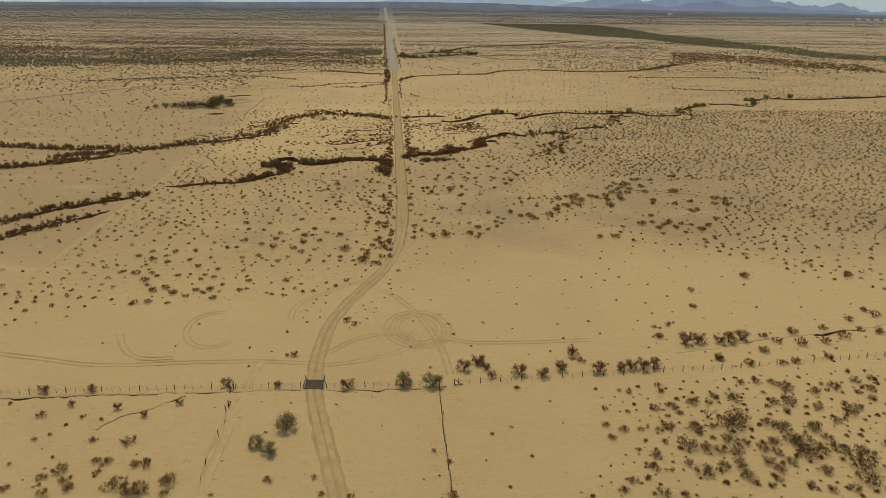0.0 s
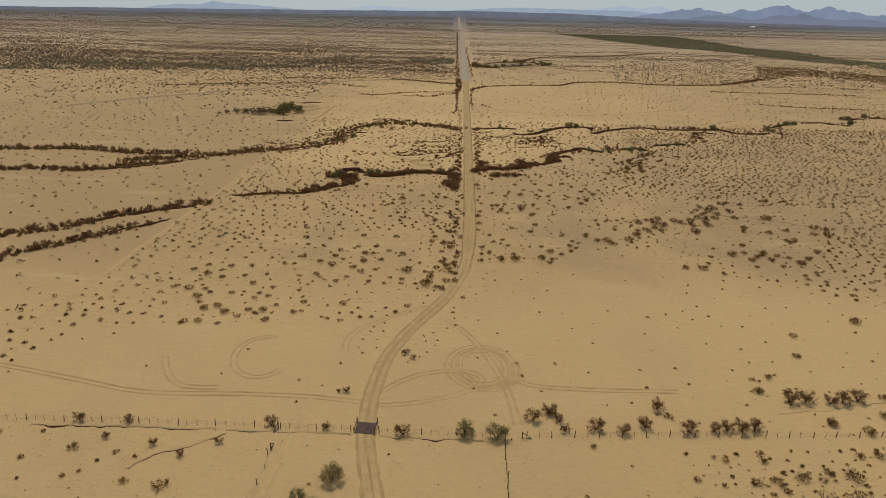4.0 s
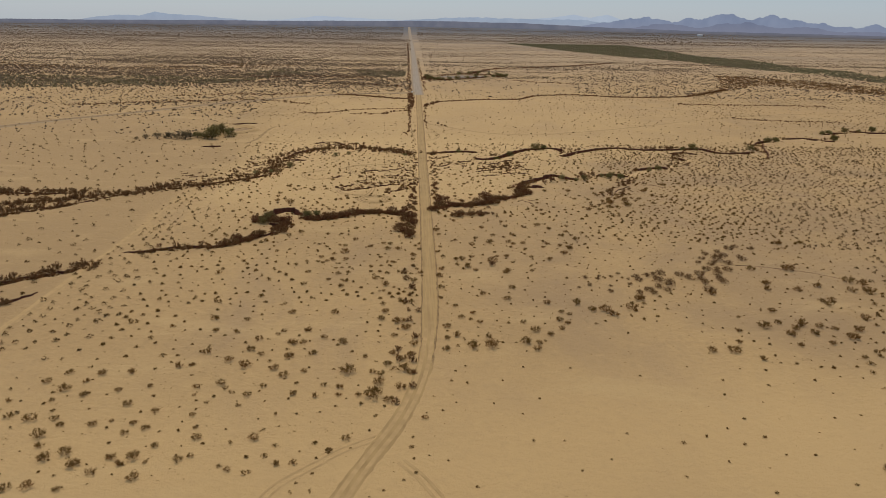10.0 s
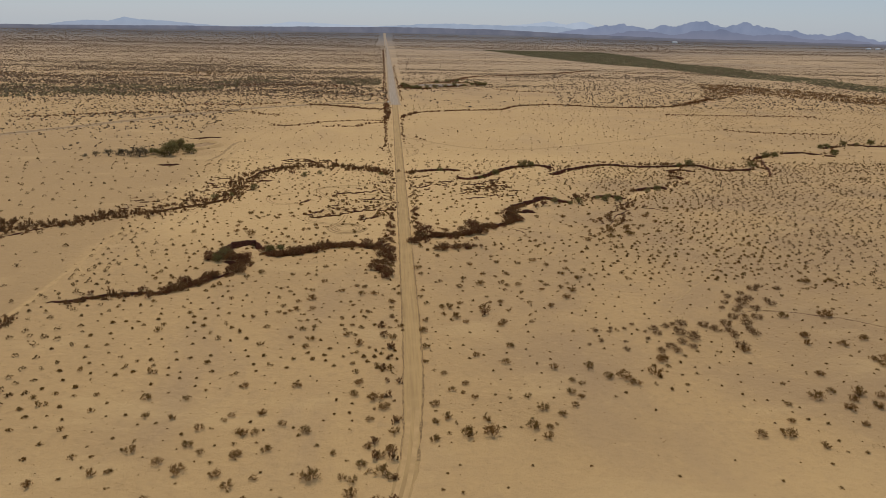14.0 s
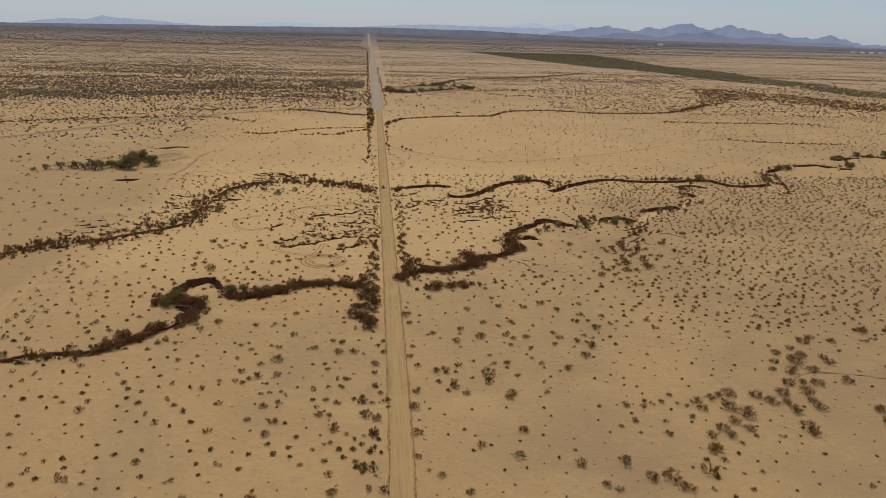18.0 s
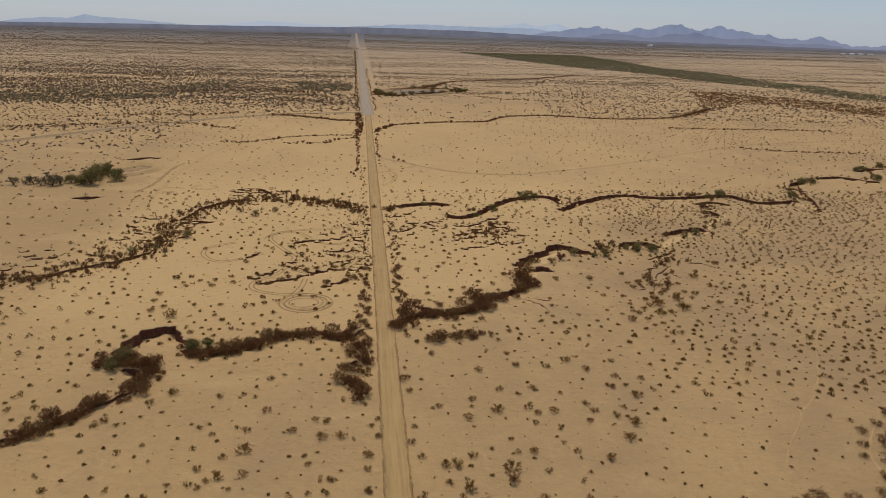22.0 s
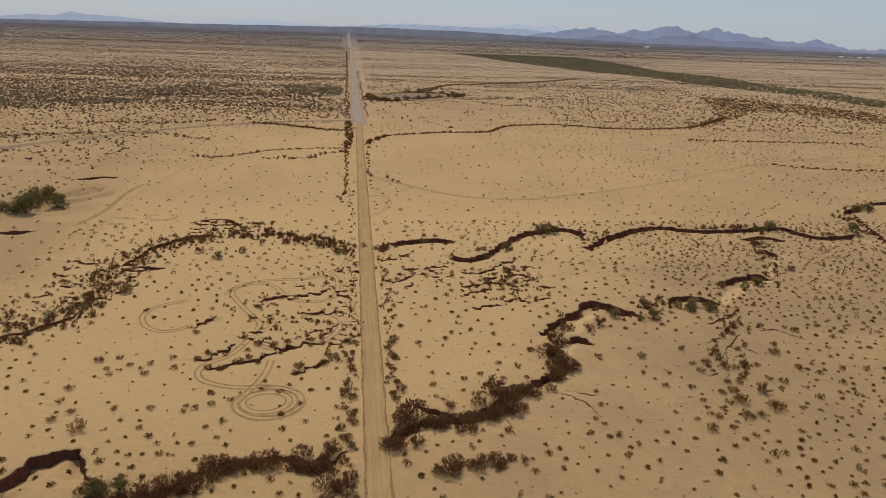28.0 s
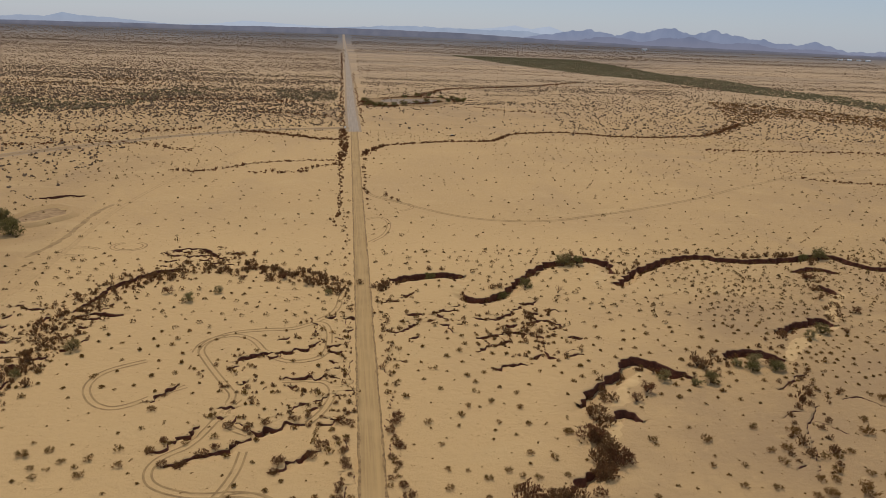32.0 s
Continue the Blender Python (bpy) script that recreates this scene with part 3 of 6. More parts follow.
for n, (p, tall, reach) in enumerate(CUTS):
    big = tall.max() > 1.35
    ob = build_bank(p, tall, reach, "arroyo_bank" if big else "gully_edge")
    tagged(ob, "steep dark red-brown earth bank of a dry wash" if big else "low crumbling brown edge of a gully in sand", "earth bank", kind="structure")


# ---------------- roads and tracks ----------------
def strip(name, line, profile, mats, index, label, kind="structure", lift=0.03, step=2.0, turns=2, taper=0.0):
    """A road laid along a line, with the same cross profile (offset, height) everywhere."""
    p = rounded(line, step, turns)
    right = sides_of(p)
    n = len(p)
    rows = []
    s = np.arange(n) * step
    for k, (off, high) in enumerate(profile):
        high = high * ease(s / taper) * (0.3 + 1.3 * lattice(s / 5, s * 0 + k, 34)) if taper else high + s * 0
        reach = off * (0.7 + 0.3 * ease(s / taper)) if taper else off + s * 0
        q = p + right * (reach + (lattice(s / 3.0, s * 0 + k, 31) - 0.5) * 0.35 + (lattice(s / 1.5, s * 0 + k, 33) - 0.5) * 0.3)[:, None]
        rough = (lattice(s / 1.5, s * 0 + k, 32) - 0.5) * np.abs(high) * 1.6
        rows.append(np.column_stack([q, plain(q[:, 0], q[:, 1]) + lift + high + rough]))
    quads, ids = [], []
    for k in range(len(profile) - 1):
        a = k * n + np.arange(n - 1)
        quads.append(np.stack([a, a + 1, a + n + 1, a + n], 1)[:, ::-1])
        ids += [index[k]] * (n - 1)
    ob = new(name, mesh_of(name, np.concatenate(rows), None, np.concatenate(quads), mats, ids, smooth=True))
    return tagged(ob, label, name.replace("_", " "), kind=kind)


ROAD_LINE = [(-9.5, 60), (-12, 90), (-15, 107.6), (-16.7, 114.5), (-18.9, 123.7), (-21.4, 135.2), (-23.6, 146), (-24.1, 158.3), (-23.8, 168), (-22.6, 181.2),
             (-18.8, 194), (-13.9, 207), (-9, 218.3), (-5.2, 231.5), (-2.4, 247.4), (-0.9, 268), (0, 306), (0, 400), (0, 600), (0, 760), (0, 897)]
BERM = [(-2.8, -0.08), (-2.6, 0.32), (-2.3, 0.03), (-1.1, -0.01), (0, 0.03), (1.1, -0.01), (2.3, 0.03), (2.6, 0.32), (2.8, -0.08)]
SOFT = [(-3.0, -0.06), (-2.1, 0.015), (-1.1, -0.01), (0, 0.03), (1.1, -0.01), (2.1, 0.015), (3.0, -0.06)]
strip("road", ROAD_LINE[:15], SOFT, [WORN, SAND], [1, 0, 0, 0, 0, 1], "pale tan dirt road worn into sand", lift=0.05, step=1.5)
strip("road", ROAD_LINE[14:], BERM, [DIRT, CRUMB], [1, 1, 0, 0, 0, 0, 1, 1], "graded tan dirt road with loose low berms", lift=0.05, step=1.5, taper=40)
PAVED_LINE = [(0, 893), (-1, 960), (-2, 1020), (-3.5, 1355), (-10, 2240), (-25, 3612), (-33, 4600)]
strip("paved_road", PAVED_LINE, [(-6.3, -0.04), (-4.2, 0.05), (0, 0.1), (4.2, 0.05), (6.3, -0.04)], [ASPHALT, GRAVEL], [1, 0, 0, 1],
      "straight grey paved road with gravel shoulders", lift=0.1, step=8)
SIDE_LINE = [(-330, 600), (-290, 665), (-263, 697), (-234, 735), (-200, 779), (-165, 818), (-134, 849), (-96, 880), (-53, 901), (-14, 912), (-4, 914)]
strip("side_road", SIDE_LINE, [(-5.6, -0.04), (-3.5, 0.05), (0, 0.09), (3.5, 0.05), (5.6, -0.04)], [SIDE_ASPHALT, GRAVEL], [1, 0, 0, 1],
      "grey paved side road curving off from the junction", lift=0.08, step=3)
strip("verge_track", [(4, 902), (20, 903), (34.6, 908.8), (44.8, 917), (87.8, 945), (145, 970), (208, 997), (330, 1040)], [(-1.8, 0), (-0.9, -0.02), (0.9, -0.02), (1.8, 0)],
      [TRACK], [0, 0, 0], "faint sandy vehicle track", lift=0.05, step=2.5)

# slope break that catches the sun, painted as a paler strip of sand
strip("lit_terrace_edge", [(-121, 190), (-119.5, 250), (-118.5, 300), (-117.5, 335), (-117, 394), (-115.5, 430), (-113.5, 486), (-108, 548), (-109, 634)], [(-1.9, -0.03), (-0.8, 0.02), (0.7, 0.02), (1.7, -0.03)],
      [LIT_EDGE_SAND, SAND], [1, 0, 1], "pale strip painted as the sunlit edge of a low terrace", lift=0.05, step=2.5)


def trail(name, line, half, mat, label):
    """A thin sheet of paler or darker sand that follows the land."""
    p = rounded(line, 0.7, 2)
    right, s = sides_of(p), np.arange(len(p)) * 0.7
    wide = half * np.sqrt(np.clip(np.minimum(s, s[-1] - s) / (2.0 * half + 0.5), 0.02, 1))
    rows = []
    for k, f in enumerate((-1, -0.5, 0, 0.5, 1)):
        wave = 1 + ((lattice(s / 2.2, s * 0 + k, 35) - 0.5) * 1.1 + (lattice(s / 0.9, s * 0 + k, 36) - 0.5) * 0.6) * (abs(f) == 1)
        q = p + right * (f * wide * wave)[:, None]
        rows.append(np.column_stack([q, ground_z(q[:, 0], q[:, 1]) + (0.06 if abs(f) < 1 else -0.03)]))
    n = len(p)
    quads = [np.stack([k * n + np.arange(n - 1), k * n + np.arange(1, n), (k + 1) * n + np.arange(1, n), (k + 1) * n + np.arange(n - 1)], 1)[:, ::-1] for k in range(4)]
    tagged(new(name, mesh_of(name, np.concatenate(rows), None, np.concatenate(quads), [mat], smooth=True)), label, name.replace("_", " "), kind="structure")


BED = "pale washed sand on the bed of a dry wash"
trail("wash_bed", [(71.5, 469), (66, 463), (60.5, 455), (55.5, 443.5), (51.6, 436)], 2.4, WASH_SAND, BED)
trail("wash_bed", [(170.5, 526.5), (160, 514), (150, 500.8), (135, 489.2), (124, 481.6), (117, 473)], 2.2, WASH_SAND, BED)
trail("wash_bed", [(94, 554), (87.7, 543.4), (81, 532)], 3.0, WASH_SAND, BED)
trail("wash_bed", [(31, 539), (32.5, 528.4), (28.2, 516.5)], 2.6, WASH_SAND, BED)
trail("wash_bed", [(218, 547), (226, 541), (233, 552), (240, 566), (247, 580)], 3.0, WASH_SAND, BED)
FOOT = "thin faint trail worn across sand"
trail("worn_ground", [(-10, 948), (-16, 975), (-24, 1000), (-22, 1030), (-14, 1060)], 7.0, BROWN_EARTH, "bare brown scraped earth beside the paved road")
trail("worn_ground", [(-14, 985), (-40, 990), (-70, 1002)], 5.0, BROWN_EARTH, "bare brown scraped earth beside the paved road")
trail("worn_track", [(-120, 567), (-116, 583), (-115, 603), (-116, 629), (-113, 646)], 1.3, DARK_TRACK, "brown worn track curving round the stock tank")
trail("foot_trail", [(98.1, 359.5), (95.8, 353.5), (95.5, 347.8), (97.1, 344.1), (91.4, 336.8), (85.3, 330.8), (79.5, 322.5)], 0.26, FAINT, FOOT)
trail("foot_trail", [(97.1, 344.1), (104.7, 351.1), (114.2, 364.1), (122.2, 377.9), (135.6, 396.7), (147.3, 407.2), (158.4, 410.2)], 0.26, FAINT, FOOT)
trail("foot_trail", [(116.3, 344), (112.3, 338.9), (106.1, 332.7), (100.3, 325.5), (98.7, 317.3), (98, 312.9), (93.6, 310.1), (87.8, 310.5)], 0.26, FAINT, FOOT)


def wheel_marks(name, line, label, gauge=1.5, wide=0.34, turns=3, mat=None, lift=0.045):
    """Two parallel ruts with pushed-up rims."""
    p = rounded(line, 0.8, turns)
    right = sides_of(p)
    n = len(p)
    verts, quads = [], []
    for side in (-gauge / 2, gauge / 2):
        for k, (off, high) in enumerate(((-wide * 0.7, 0.0), (-wide * 0.35, 0.045), (0, -0.015), (wide * 0.35, 0.045), (wide * 0.7, 0.0))):
            q = p + right * (side + off)
            verts.append(np.column_stack([q, ground_z(q[:, 0], q[:, 1]) + lift + high]))
            if k:
                a = (len(verts) - 2) * n + np.arange(n - 1)
                quads.append(np.stack([a, a + 1, a + n + 1, a + n], 1)[:, ::-1])
    ob = new(name, mesh_of(name, np.concatenate(verts), None, np.concatenate(quads), [mat or (DARK_TRACK if 400 < p[0, 1] < 900 else TRACK)]))
    tagged(ob, label, "tyre tracks", kind="structure")


def loop(cx, cy, rx, ry, tilt=0.0, turns=1.0, start=0.0, drift=(0, 0)):
    out = []
    for k in range(int(16 * turns) + 1):
        a = start + k / 16 * math.tau
        x, y = rx * math.cos(a), ry * math.sin(a)
        f = k / (16 * turns)
        out.append((cx + x * math.cos(tilt) - y * math.sin(tilt) + drift[0] * f, cy + x * math.sin(tilt) + y * math.cos(tilt) + drift[1] * f))
    return out


wheel_marks("wheel_ruts", ROAD_LINE[:16], "worn wheel ruts in a dirt road", 1.9, 0.75, 2, TRACK, 0.09)
wheel_marks("wheel_ruts", [(-22.2, 140), (-19.5, 128), (-16.4, 114), (-14.4, 104), (-12.4, 92)], "worn wheel ruts in a dirt road", 1.6, 0.6, 2, TRACK, 0.1)
LOOPS = "looping double tyre tracks cut into pale sand"
wheel_marks("tyre_tracks", loop(1.4, 178, 8.6, 11.2, 0.1, 1.6, 3.0, (0.8, -1)), LOOPS)
wheel_marks("tyre_tracks", loop(1.2, 177.2, 6.2, 8.6, 0.1, 1.3, 2.6, (1.2, 0.6)), LOOPS)
wheel_marks("tyre_tracks", [(-22, 164), (-15.7, 171.7), (-8.5, 174.9), (-1, 175.3), (2.6, 171), (-1, 165.5), (-12, 160), (-22, 158)], LOOPS)
wheel_marks("tyre_tracks", [(8.2, 172.8), (13.3, 168.8), (20.3, 168.1), (30, 167.5), (48, 168)], LOOPS)
wheel_marks("tyre_tracks", [(-120, 171), (-97.6, 165.4), (-89, 163), (-81, 160.4), (-71, 159.3), (-60, 160.2), (-40, 161), (-26, 159)], LOOPS)
wheel_marks("tyre_tracks", [(-77.8, 176.5), (-75, 170), (-71.4, 164.8), (-67.4, 162.4), (-60, 162.9)], LOOPS)
wheel_marks("tyre_tracks", loop(-54, 179, 7, 11, 0.15, 0.7, 1.2), LOOPS)
wheel_marks("tyre_tracks", [(-33.7, 183.7), (-34.1, 190.2), (-31.8, 197.4), (-26.7, 202.2), (-20, 209), (-12, 214)], LOOPS)
wheel_marks("tyre_tracks", [(-8, 205), (-4, 200), (1, 190), (5, 178), (8, 165), (9, 152)], LOOPS, 1.5, 0.5)
wheel_marks("tyre_tracks", [(-44.9, 485.3), (-44.4, 490.5), (-41.5, 494.7), (-35.6, 496.4), (-30.6, 493.5), (-26.6, 484.4), (-21.7, 479.2), (-15.9, 478.9),
                            (-10.9, 482), (-9.7, 492.6), (-10.7, 502.5), (-14.1, 504.7), (-20.3, 499.6), (-28.3, 499.9), (-38.9, 497.6), (-45, 489), (-40, 478), (-33.7, 466),
                            (-31.3, 462), (-32.4, 456.8), (-31.5, 450.7), (-29.7, 447.1), (-25.8, 444.7)], LOOPS)
wheel_marks("tyre_tracks", [(-43.2, 466.7), (-48.8, 463), (-53.7, 458.1), (-58.1, 456.6), (-62.8, 459.9), (-66.2, 466.6), (-65.7, 472.8), (-62.9, 476.5), (-55.9, 480.8)], LOOPS)
wheel_marks("tyre_tracks", [(-30, 460), (-32.7, 454.4), (-36.7, 441.1), (-41.6, 437.8), (-43.6, 433.7), (-42.6, 429.2), (-38.9, 426.3), (-32.3, 424.1), (-24, 425), (-18, 421)], LOOPS)
wheel_marks("tyre_tracks", [(-26.1, 438.3), (-26.4, 432.5), (-27.7, 427.2), (-29.2, 423.6), (-31.8, 417)], LOOPS)
wheel_marks("tyre_tracks", [(-20.8, 468.4), (-12.6, 468.8), (-9, 466.3), (-8.2, 460.7), (-10.6, 453), (-14.1, 448)], LOOPS)
wheel_marks("tyre_tracks", loop(-24.6, 417.5, 7.6, 7.0, 0, 1.5, 3.2, (0.5, -0.5)), LOOPS)
wheel_marks("tyre_tracks", loop(-25, 417.4, 5.4, 4.6, 0, 1.1, 2.2), LOOPS)
wheel_marks("tyre_tracks", [(-14, 505), (-8, 512), (-7, 525), (-5, 535)], LOOPS)
wheel_marks("tyre_tracks", [(2.5, 696), (5.1, 673), (9.2, 664.3), (18.8, 656), (31.5, 640.3), (43.8, 628.9), (56, 622), (69, 619.2), (82.4, 619.4), (97, 622.6), (113.5, 630.3),
                            (130, 636), (169, 656), (192, 669.6), (221, 692), (249, 709), (283, 733), (309, 742), (374, 762), (480, 790)],
            "long double wheel track across open sand", 1.7, 0.5)
wheel_marks("tyre_tracks", [(24, 652), (27, 646), (25, 640), (20, 636)], LOOPS)
wheel_marks("tyre_tracks", [(3, 620), (10, 626), (14, 615), (11, 596), (4, 585)], LOOPS)
wheel_marks("tyre_tracks", loop(-104, 574, 7, 5, 0, 0.8, 0.5), LOOPS)
wheel_marks("tyre_tracks", loop(-88, 580, 6, 5, 0, 0.9, 2.0), LOOPS)
wheel_marks("tyre_tracks", [(-120.5, 208), (-119, 250), (-117.5, 290), (-117.5, 335), (-117, 394), (-115.5, 430), (-113.5, 486), (-108, 548), (-110, 634), (-100, 700), (-75, 790), (-60, 905)],
            "faint straight wheel track across the plain", 1.7, 0.5)
wheel_marks("tyre_tracks", [(-41, 105), (-40.6, 120), (-40, 135), (-39.5, 146), (-38, 160)], "faint wheel track through a gate gap", 1.7, 0.6, 3, PALE_SAND)


# ---------------- plants ----------------
def stem_set(rs, count, high, wide, thick):
    """Thin stems that fan out from one root: corners, triangles and the tips."""
    verts, tris, lines = [], [], []
    for k in range(count):
        a = rs.uniform(0, math.tau)
        out = wide * math.sqrt(rs.uniform(0.03, 1.0))
        tip = np.array([math.cos(a) * out, math.sin(a) * out, high * rs.uniform(0.6, 1.0) * (1 - 0.45 * (out / wide) ** 2)])
        root = np.array([math.cos(a) * out * 0.4, math.sin(a) * out * 0.4, -0.08])
        mid = (root + tip) / 2 + np.array([0, 0, 0.08 * high])
        side = np.array([-math.sin(a), math.cos(a), 0]) * thick
        up = np.array([0, 0, thick * 1.6])
        b = len(verts)
        verts += [root - side, root + side, root + up, mid - side * 0.6, mid + side * 0.6, mid + up * 0.6, tip]
        for m in range(3):
            o = (m + 1) % 3
            tris += [(b + m, b + o, b + 3 + o), (b + m, b + 3 + o, b + 3 + m), (b + 3 + m, b + 3 + o, b + 6)]
        lines.append((root, mid, tip))
    return verts, tris, lines


def leaf_quads(rs, spots, size, lean=None):
    """A small crooked quad of leaves at each spot."""
    spots = np.asarray(spots, float)
    n = len(spots)
    u = rs.normal(size=(n, 3))
    if lean is not None:
        u = u * 0.35 + lean
    u /= np.linalg.norm(u, axis=1)[:, None]
    v = np.cross(u, rs.normal(size=(n, 3)))
    v /= np.linalg.norm(v, axis=1)[:, None]
    s = size * rs.uniform(0.6, 1.3, (n, 1))
    if lean is not None:
        u, v = u * 1.3, v * 0.85
    bend = np.cross(u, v) * s * 0.35
    verts = np.stack([spots - u * s - v * s * 0.6, spots + u * s - v * s * 0.45 + bend, spots + u * s * 0.8 + v * s * 0.6, spots - u * s * 0.7 + v * s * 0.5 + bend], 1)
    return verts.reshape(-1, 3), np.arange(4 * n).reshape(n, 4)


def bush_meshes(seed, leaf, stems=30, per=7, high=0.85, wide=0.8, size=0.068, name="scrub"):
    """Stems and leaves of a shrub about one metre high."""
    rs = np.random.RandomState(seed)
    verts, tris, lines = stem_set(rs, stems, high, wide, 0.013)
    spots, lean = [], []
    for root, mid, tip in lines:
        for f in rs.uniform(0.12, 1.06, per) ** 0.9:
            spots.append((mid + (tip - mid) * f if f > 0.3 else root + (mid - root) * f * 3) + rs.normal(0, 0.11, 3) * wide)
            lean.append((tip - root) / np.linalg.norm(tip - root))
    spots = np.array(spots)
    spots[:, 2] = np.abs(spots[:, 2]) + 0.03
    lv, lq = leaf_quads(rs, spots, size, np.array(lean))
    return mesh_of(name + "_stems", verts, tris, None, [STEM]), mesh_of(name + "_foliage", lv, None, lq, [leaf])


def loose_bush(seed, stems, leaves, size, high=0.8, wide=0.75, heads=4, spiky=True):
    """A plainer shrub for the joined scrub, of a few spiky heads: corners, triangles, quads."""
    rs = np.random.RandomState(seed)
    turn, far = rs.uniform(0, math.tau, heads), wide * np.sqrt(rs.uniform(0.02, 0.8, heads)) * (heads > 1)
    hx, hy, hs = np.cos(turn) * far, np.sin(turn) * far * 0.8, rs.uniform(0.45, 1.0, heads)
    own = rs.randint(0, heads, leaves)
    a, r = rs.uniform(0, math.tau, leaves), rs.uniform(0, 1, leaves) ** 0.8
    grow = hs[own] * wide * (0.62 if heads > 1 else 1.0)
    z = high * hs[own] * rs.uniform(0.05, 1.0, leaves) ** 0.8 * np.sqrt(1.05 - r * r)
    lean = np.stack([np.cos(a) * r * 0.6, np.sin(a) * r * 0.6, 0.6 + 0.4 * (1 - r)], 1)
    lv, lq = leaf_quads(rs, np.stack([hx[own] + np.cos(a) * r * grow, hy[own] + np.sin(a) * r * grow, z], 1), size, lean if spiky else None)
    verts, tris = [], []
    for k in range(stems):
        h, b = rs.randint(heads), rs.uniform(0, math.tau)
        out = wide * (0.62 if heads > 1 else 1.0) * rs.uniform(0.5, 1.25) * hs[h]
        verts += [(hx[h] + math.cos(b + 1.5) * 0.035, hy[h] + math.sin(b + 1.5) * 0.035, -0.05), (hx[h] + math.cos(b - 1.5) * 0.035, hy[h] + math.sin(b - 1.5) * 0.035, 0.02),
                  (hx[h] + math.cos(b) * out, hy[h] + math.sin(b) * out, high * hs[h] * rs.uniform(0.4, 1.05))]
        tris.append((3 * k, 3 * k + 1, 3 * k + 2))
    return np.array(verts).reshape(-1, 3), np.array(tris).reshape(-1, 3), lv, lq


def scatter(name, places, sizes, kinds, leaf, label, category="scrub", flat=1.0, seed=1):
    """All the shrubs of one belt in one mesh."""
    rs = np.random.RandomState(seed)
    places = np.asarray(places, float)
    if not len(places):
        return
    z = ground_z(places[:, 0], places[:, 1])
    kind = rs.randint(0, len(kinds), len(places))
    turn = rs.uniform(0, math.tau, len(places))
    V, T, Q, base = [], [], [], 0
    for k, (sv, st, lv, lq) in enumerate(kinds):
        pick = np.nonzero(kind == k)[0]
        if not len(pick):
            continue
        one = np.vstack([sv, lv])
        c, s = np.cos(turn[pick])[:, None], np.sin(turn[pick])[:, None]
        grow = sizes[pick][:, None]
        tall = grow * rs.uniform(0.75, 1.2, (len(pick), 1)) * flat
        x = (one[None, :, 0] * c - one[None, :, 1] * s) * grow + places[pick, 0][:, None]
        y = (one[None, :, 0] * s + one[None, :, 1] * c) * grow + places[pick, 1][:, None]
        h = one[None, :, 2] * tall + z[pick][:, None] - 0.03
        V.append(np.stack([x, y, h], -1).reshape(-1, 3))
        start = base + np.arange(len(pick)) * len(one)
        T.append((st[None] + start[:, None, None]).reshape(-1, 3))
        Q.append((lq[None] + len(sv) + start[:, None, None]).reshape(-1, 4))
        base += len(pick) * len(one)
    T, Q = np.concatenate(T), np.concatenate(Q)
    ob = new(name, mesh_of(name, np.concatenate(V), T, Q, [leaf, STEM], np.r_[np.ones(len(T), int), np.zeros(len(Q), int)]))
    tagged(ob, label, category, kind="stuff")


# belts of growth along the washes and ditches: half width, plants for each metre, size, line
WASH_WEST = [(-150, 326), (-125, 331), (-106, 335), (-91, 340), (-80, 342), (-71, 351), (-62, 361), (-58, 371), (-66, 378), (-73, 378)]
WASH_ROAD_WEST = [(-56, 384), (-46, 382), (-38, 386), (-30, 392), (-22, 394), (-13, 392), (-7, 394)]
WASH_ROAD_EAST = [(4, 396), (6, 402), (12, 406), (20, 406), (29, 411), (38, 419)]
WASH_EAST_UP = [(46, 425), (50, 432), (51, 442), (53, 452), (57, 457)]
FAR_WASH_WEST = [(-190, 400), (-165, 413), (-142, 424), (-128, 440), (-112, 440), (-98, 454), (-86, 468), (-86, 490), (-86, 512), (-82, 530), (-76, 543), (-64, 550), (-52, 556),
                 (-40, 552), (-26, 545), (-14, 536), (-5, 530)]
FAR_WASH_ROAD_EAST = [(5, 528), (9, 536), (15, 541), (20, 544)]
JUNCTION_DITCH = [(-9, 905), (-9, 880), (-8.5, 850), (-8, 820), (-8, 790), (-9, 765)]
ROW_EAST = [(5, 785), (12, 808), (21, 826), (47, 836.6), (75, 850), (101, 851), (113, 863), (129, 896), (156, 906), (183, 910), (205, 900), (226, 890), (280, 897), (314, 911),
            (347, 943), (398, 1003)]
ROW_TOP = [(60, 1190), (89, 1211), (125, 1324), (195, 1362), (275, 1414), (386, 1524)]
ROW_TOP_B = [(11, 1678), (113, 1686), (228, 1698), (347, 1711), (431, 1667)]
POND_EDGE = [(14, 1085), (16, 1120), (12, 1134), (30, 1078), (56, 1092), (84, 1128), (110, 1140), (132, 1160), (108, 1188), (80, 1198), (50, 1180), (24, 1150)]
ROW_DARK = [(290, 1425), (413, 1450), (538, 1504), (606, 1469)]
ROW_SIDE = [(-253, 842), (-228, 853), (-197, 872), (-170, 866), (-142, 876), (-122, 896)]
RIBBON_WEST = [(-10, 764), (-25, 764), (-46, 756), (-62, 749), (-76, 731), (-90, 720), (-106, 724)]
RIBBON_WEST_B = [(-10, 754), (-34, 734)]
DITCH_SCRUB_W = [(-12, 850), (-29, 852), (-47, 866), (-70, 880), (-90, 885)]
RIM_EAST = [(272, 830), (314, 829), (355, 830), (389, 827), (431, 827)]
RIM_EAST_B = [(285, 724), (300, 712), (332, 708), (372, 705)]
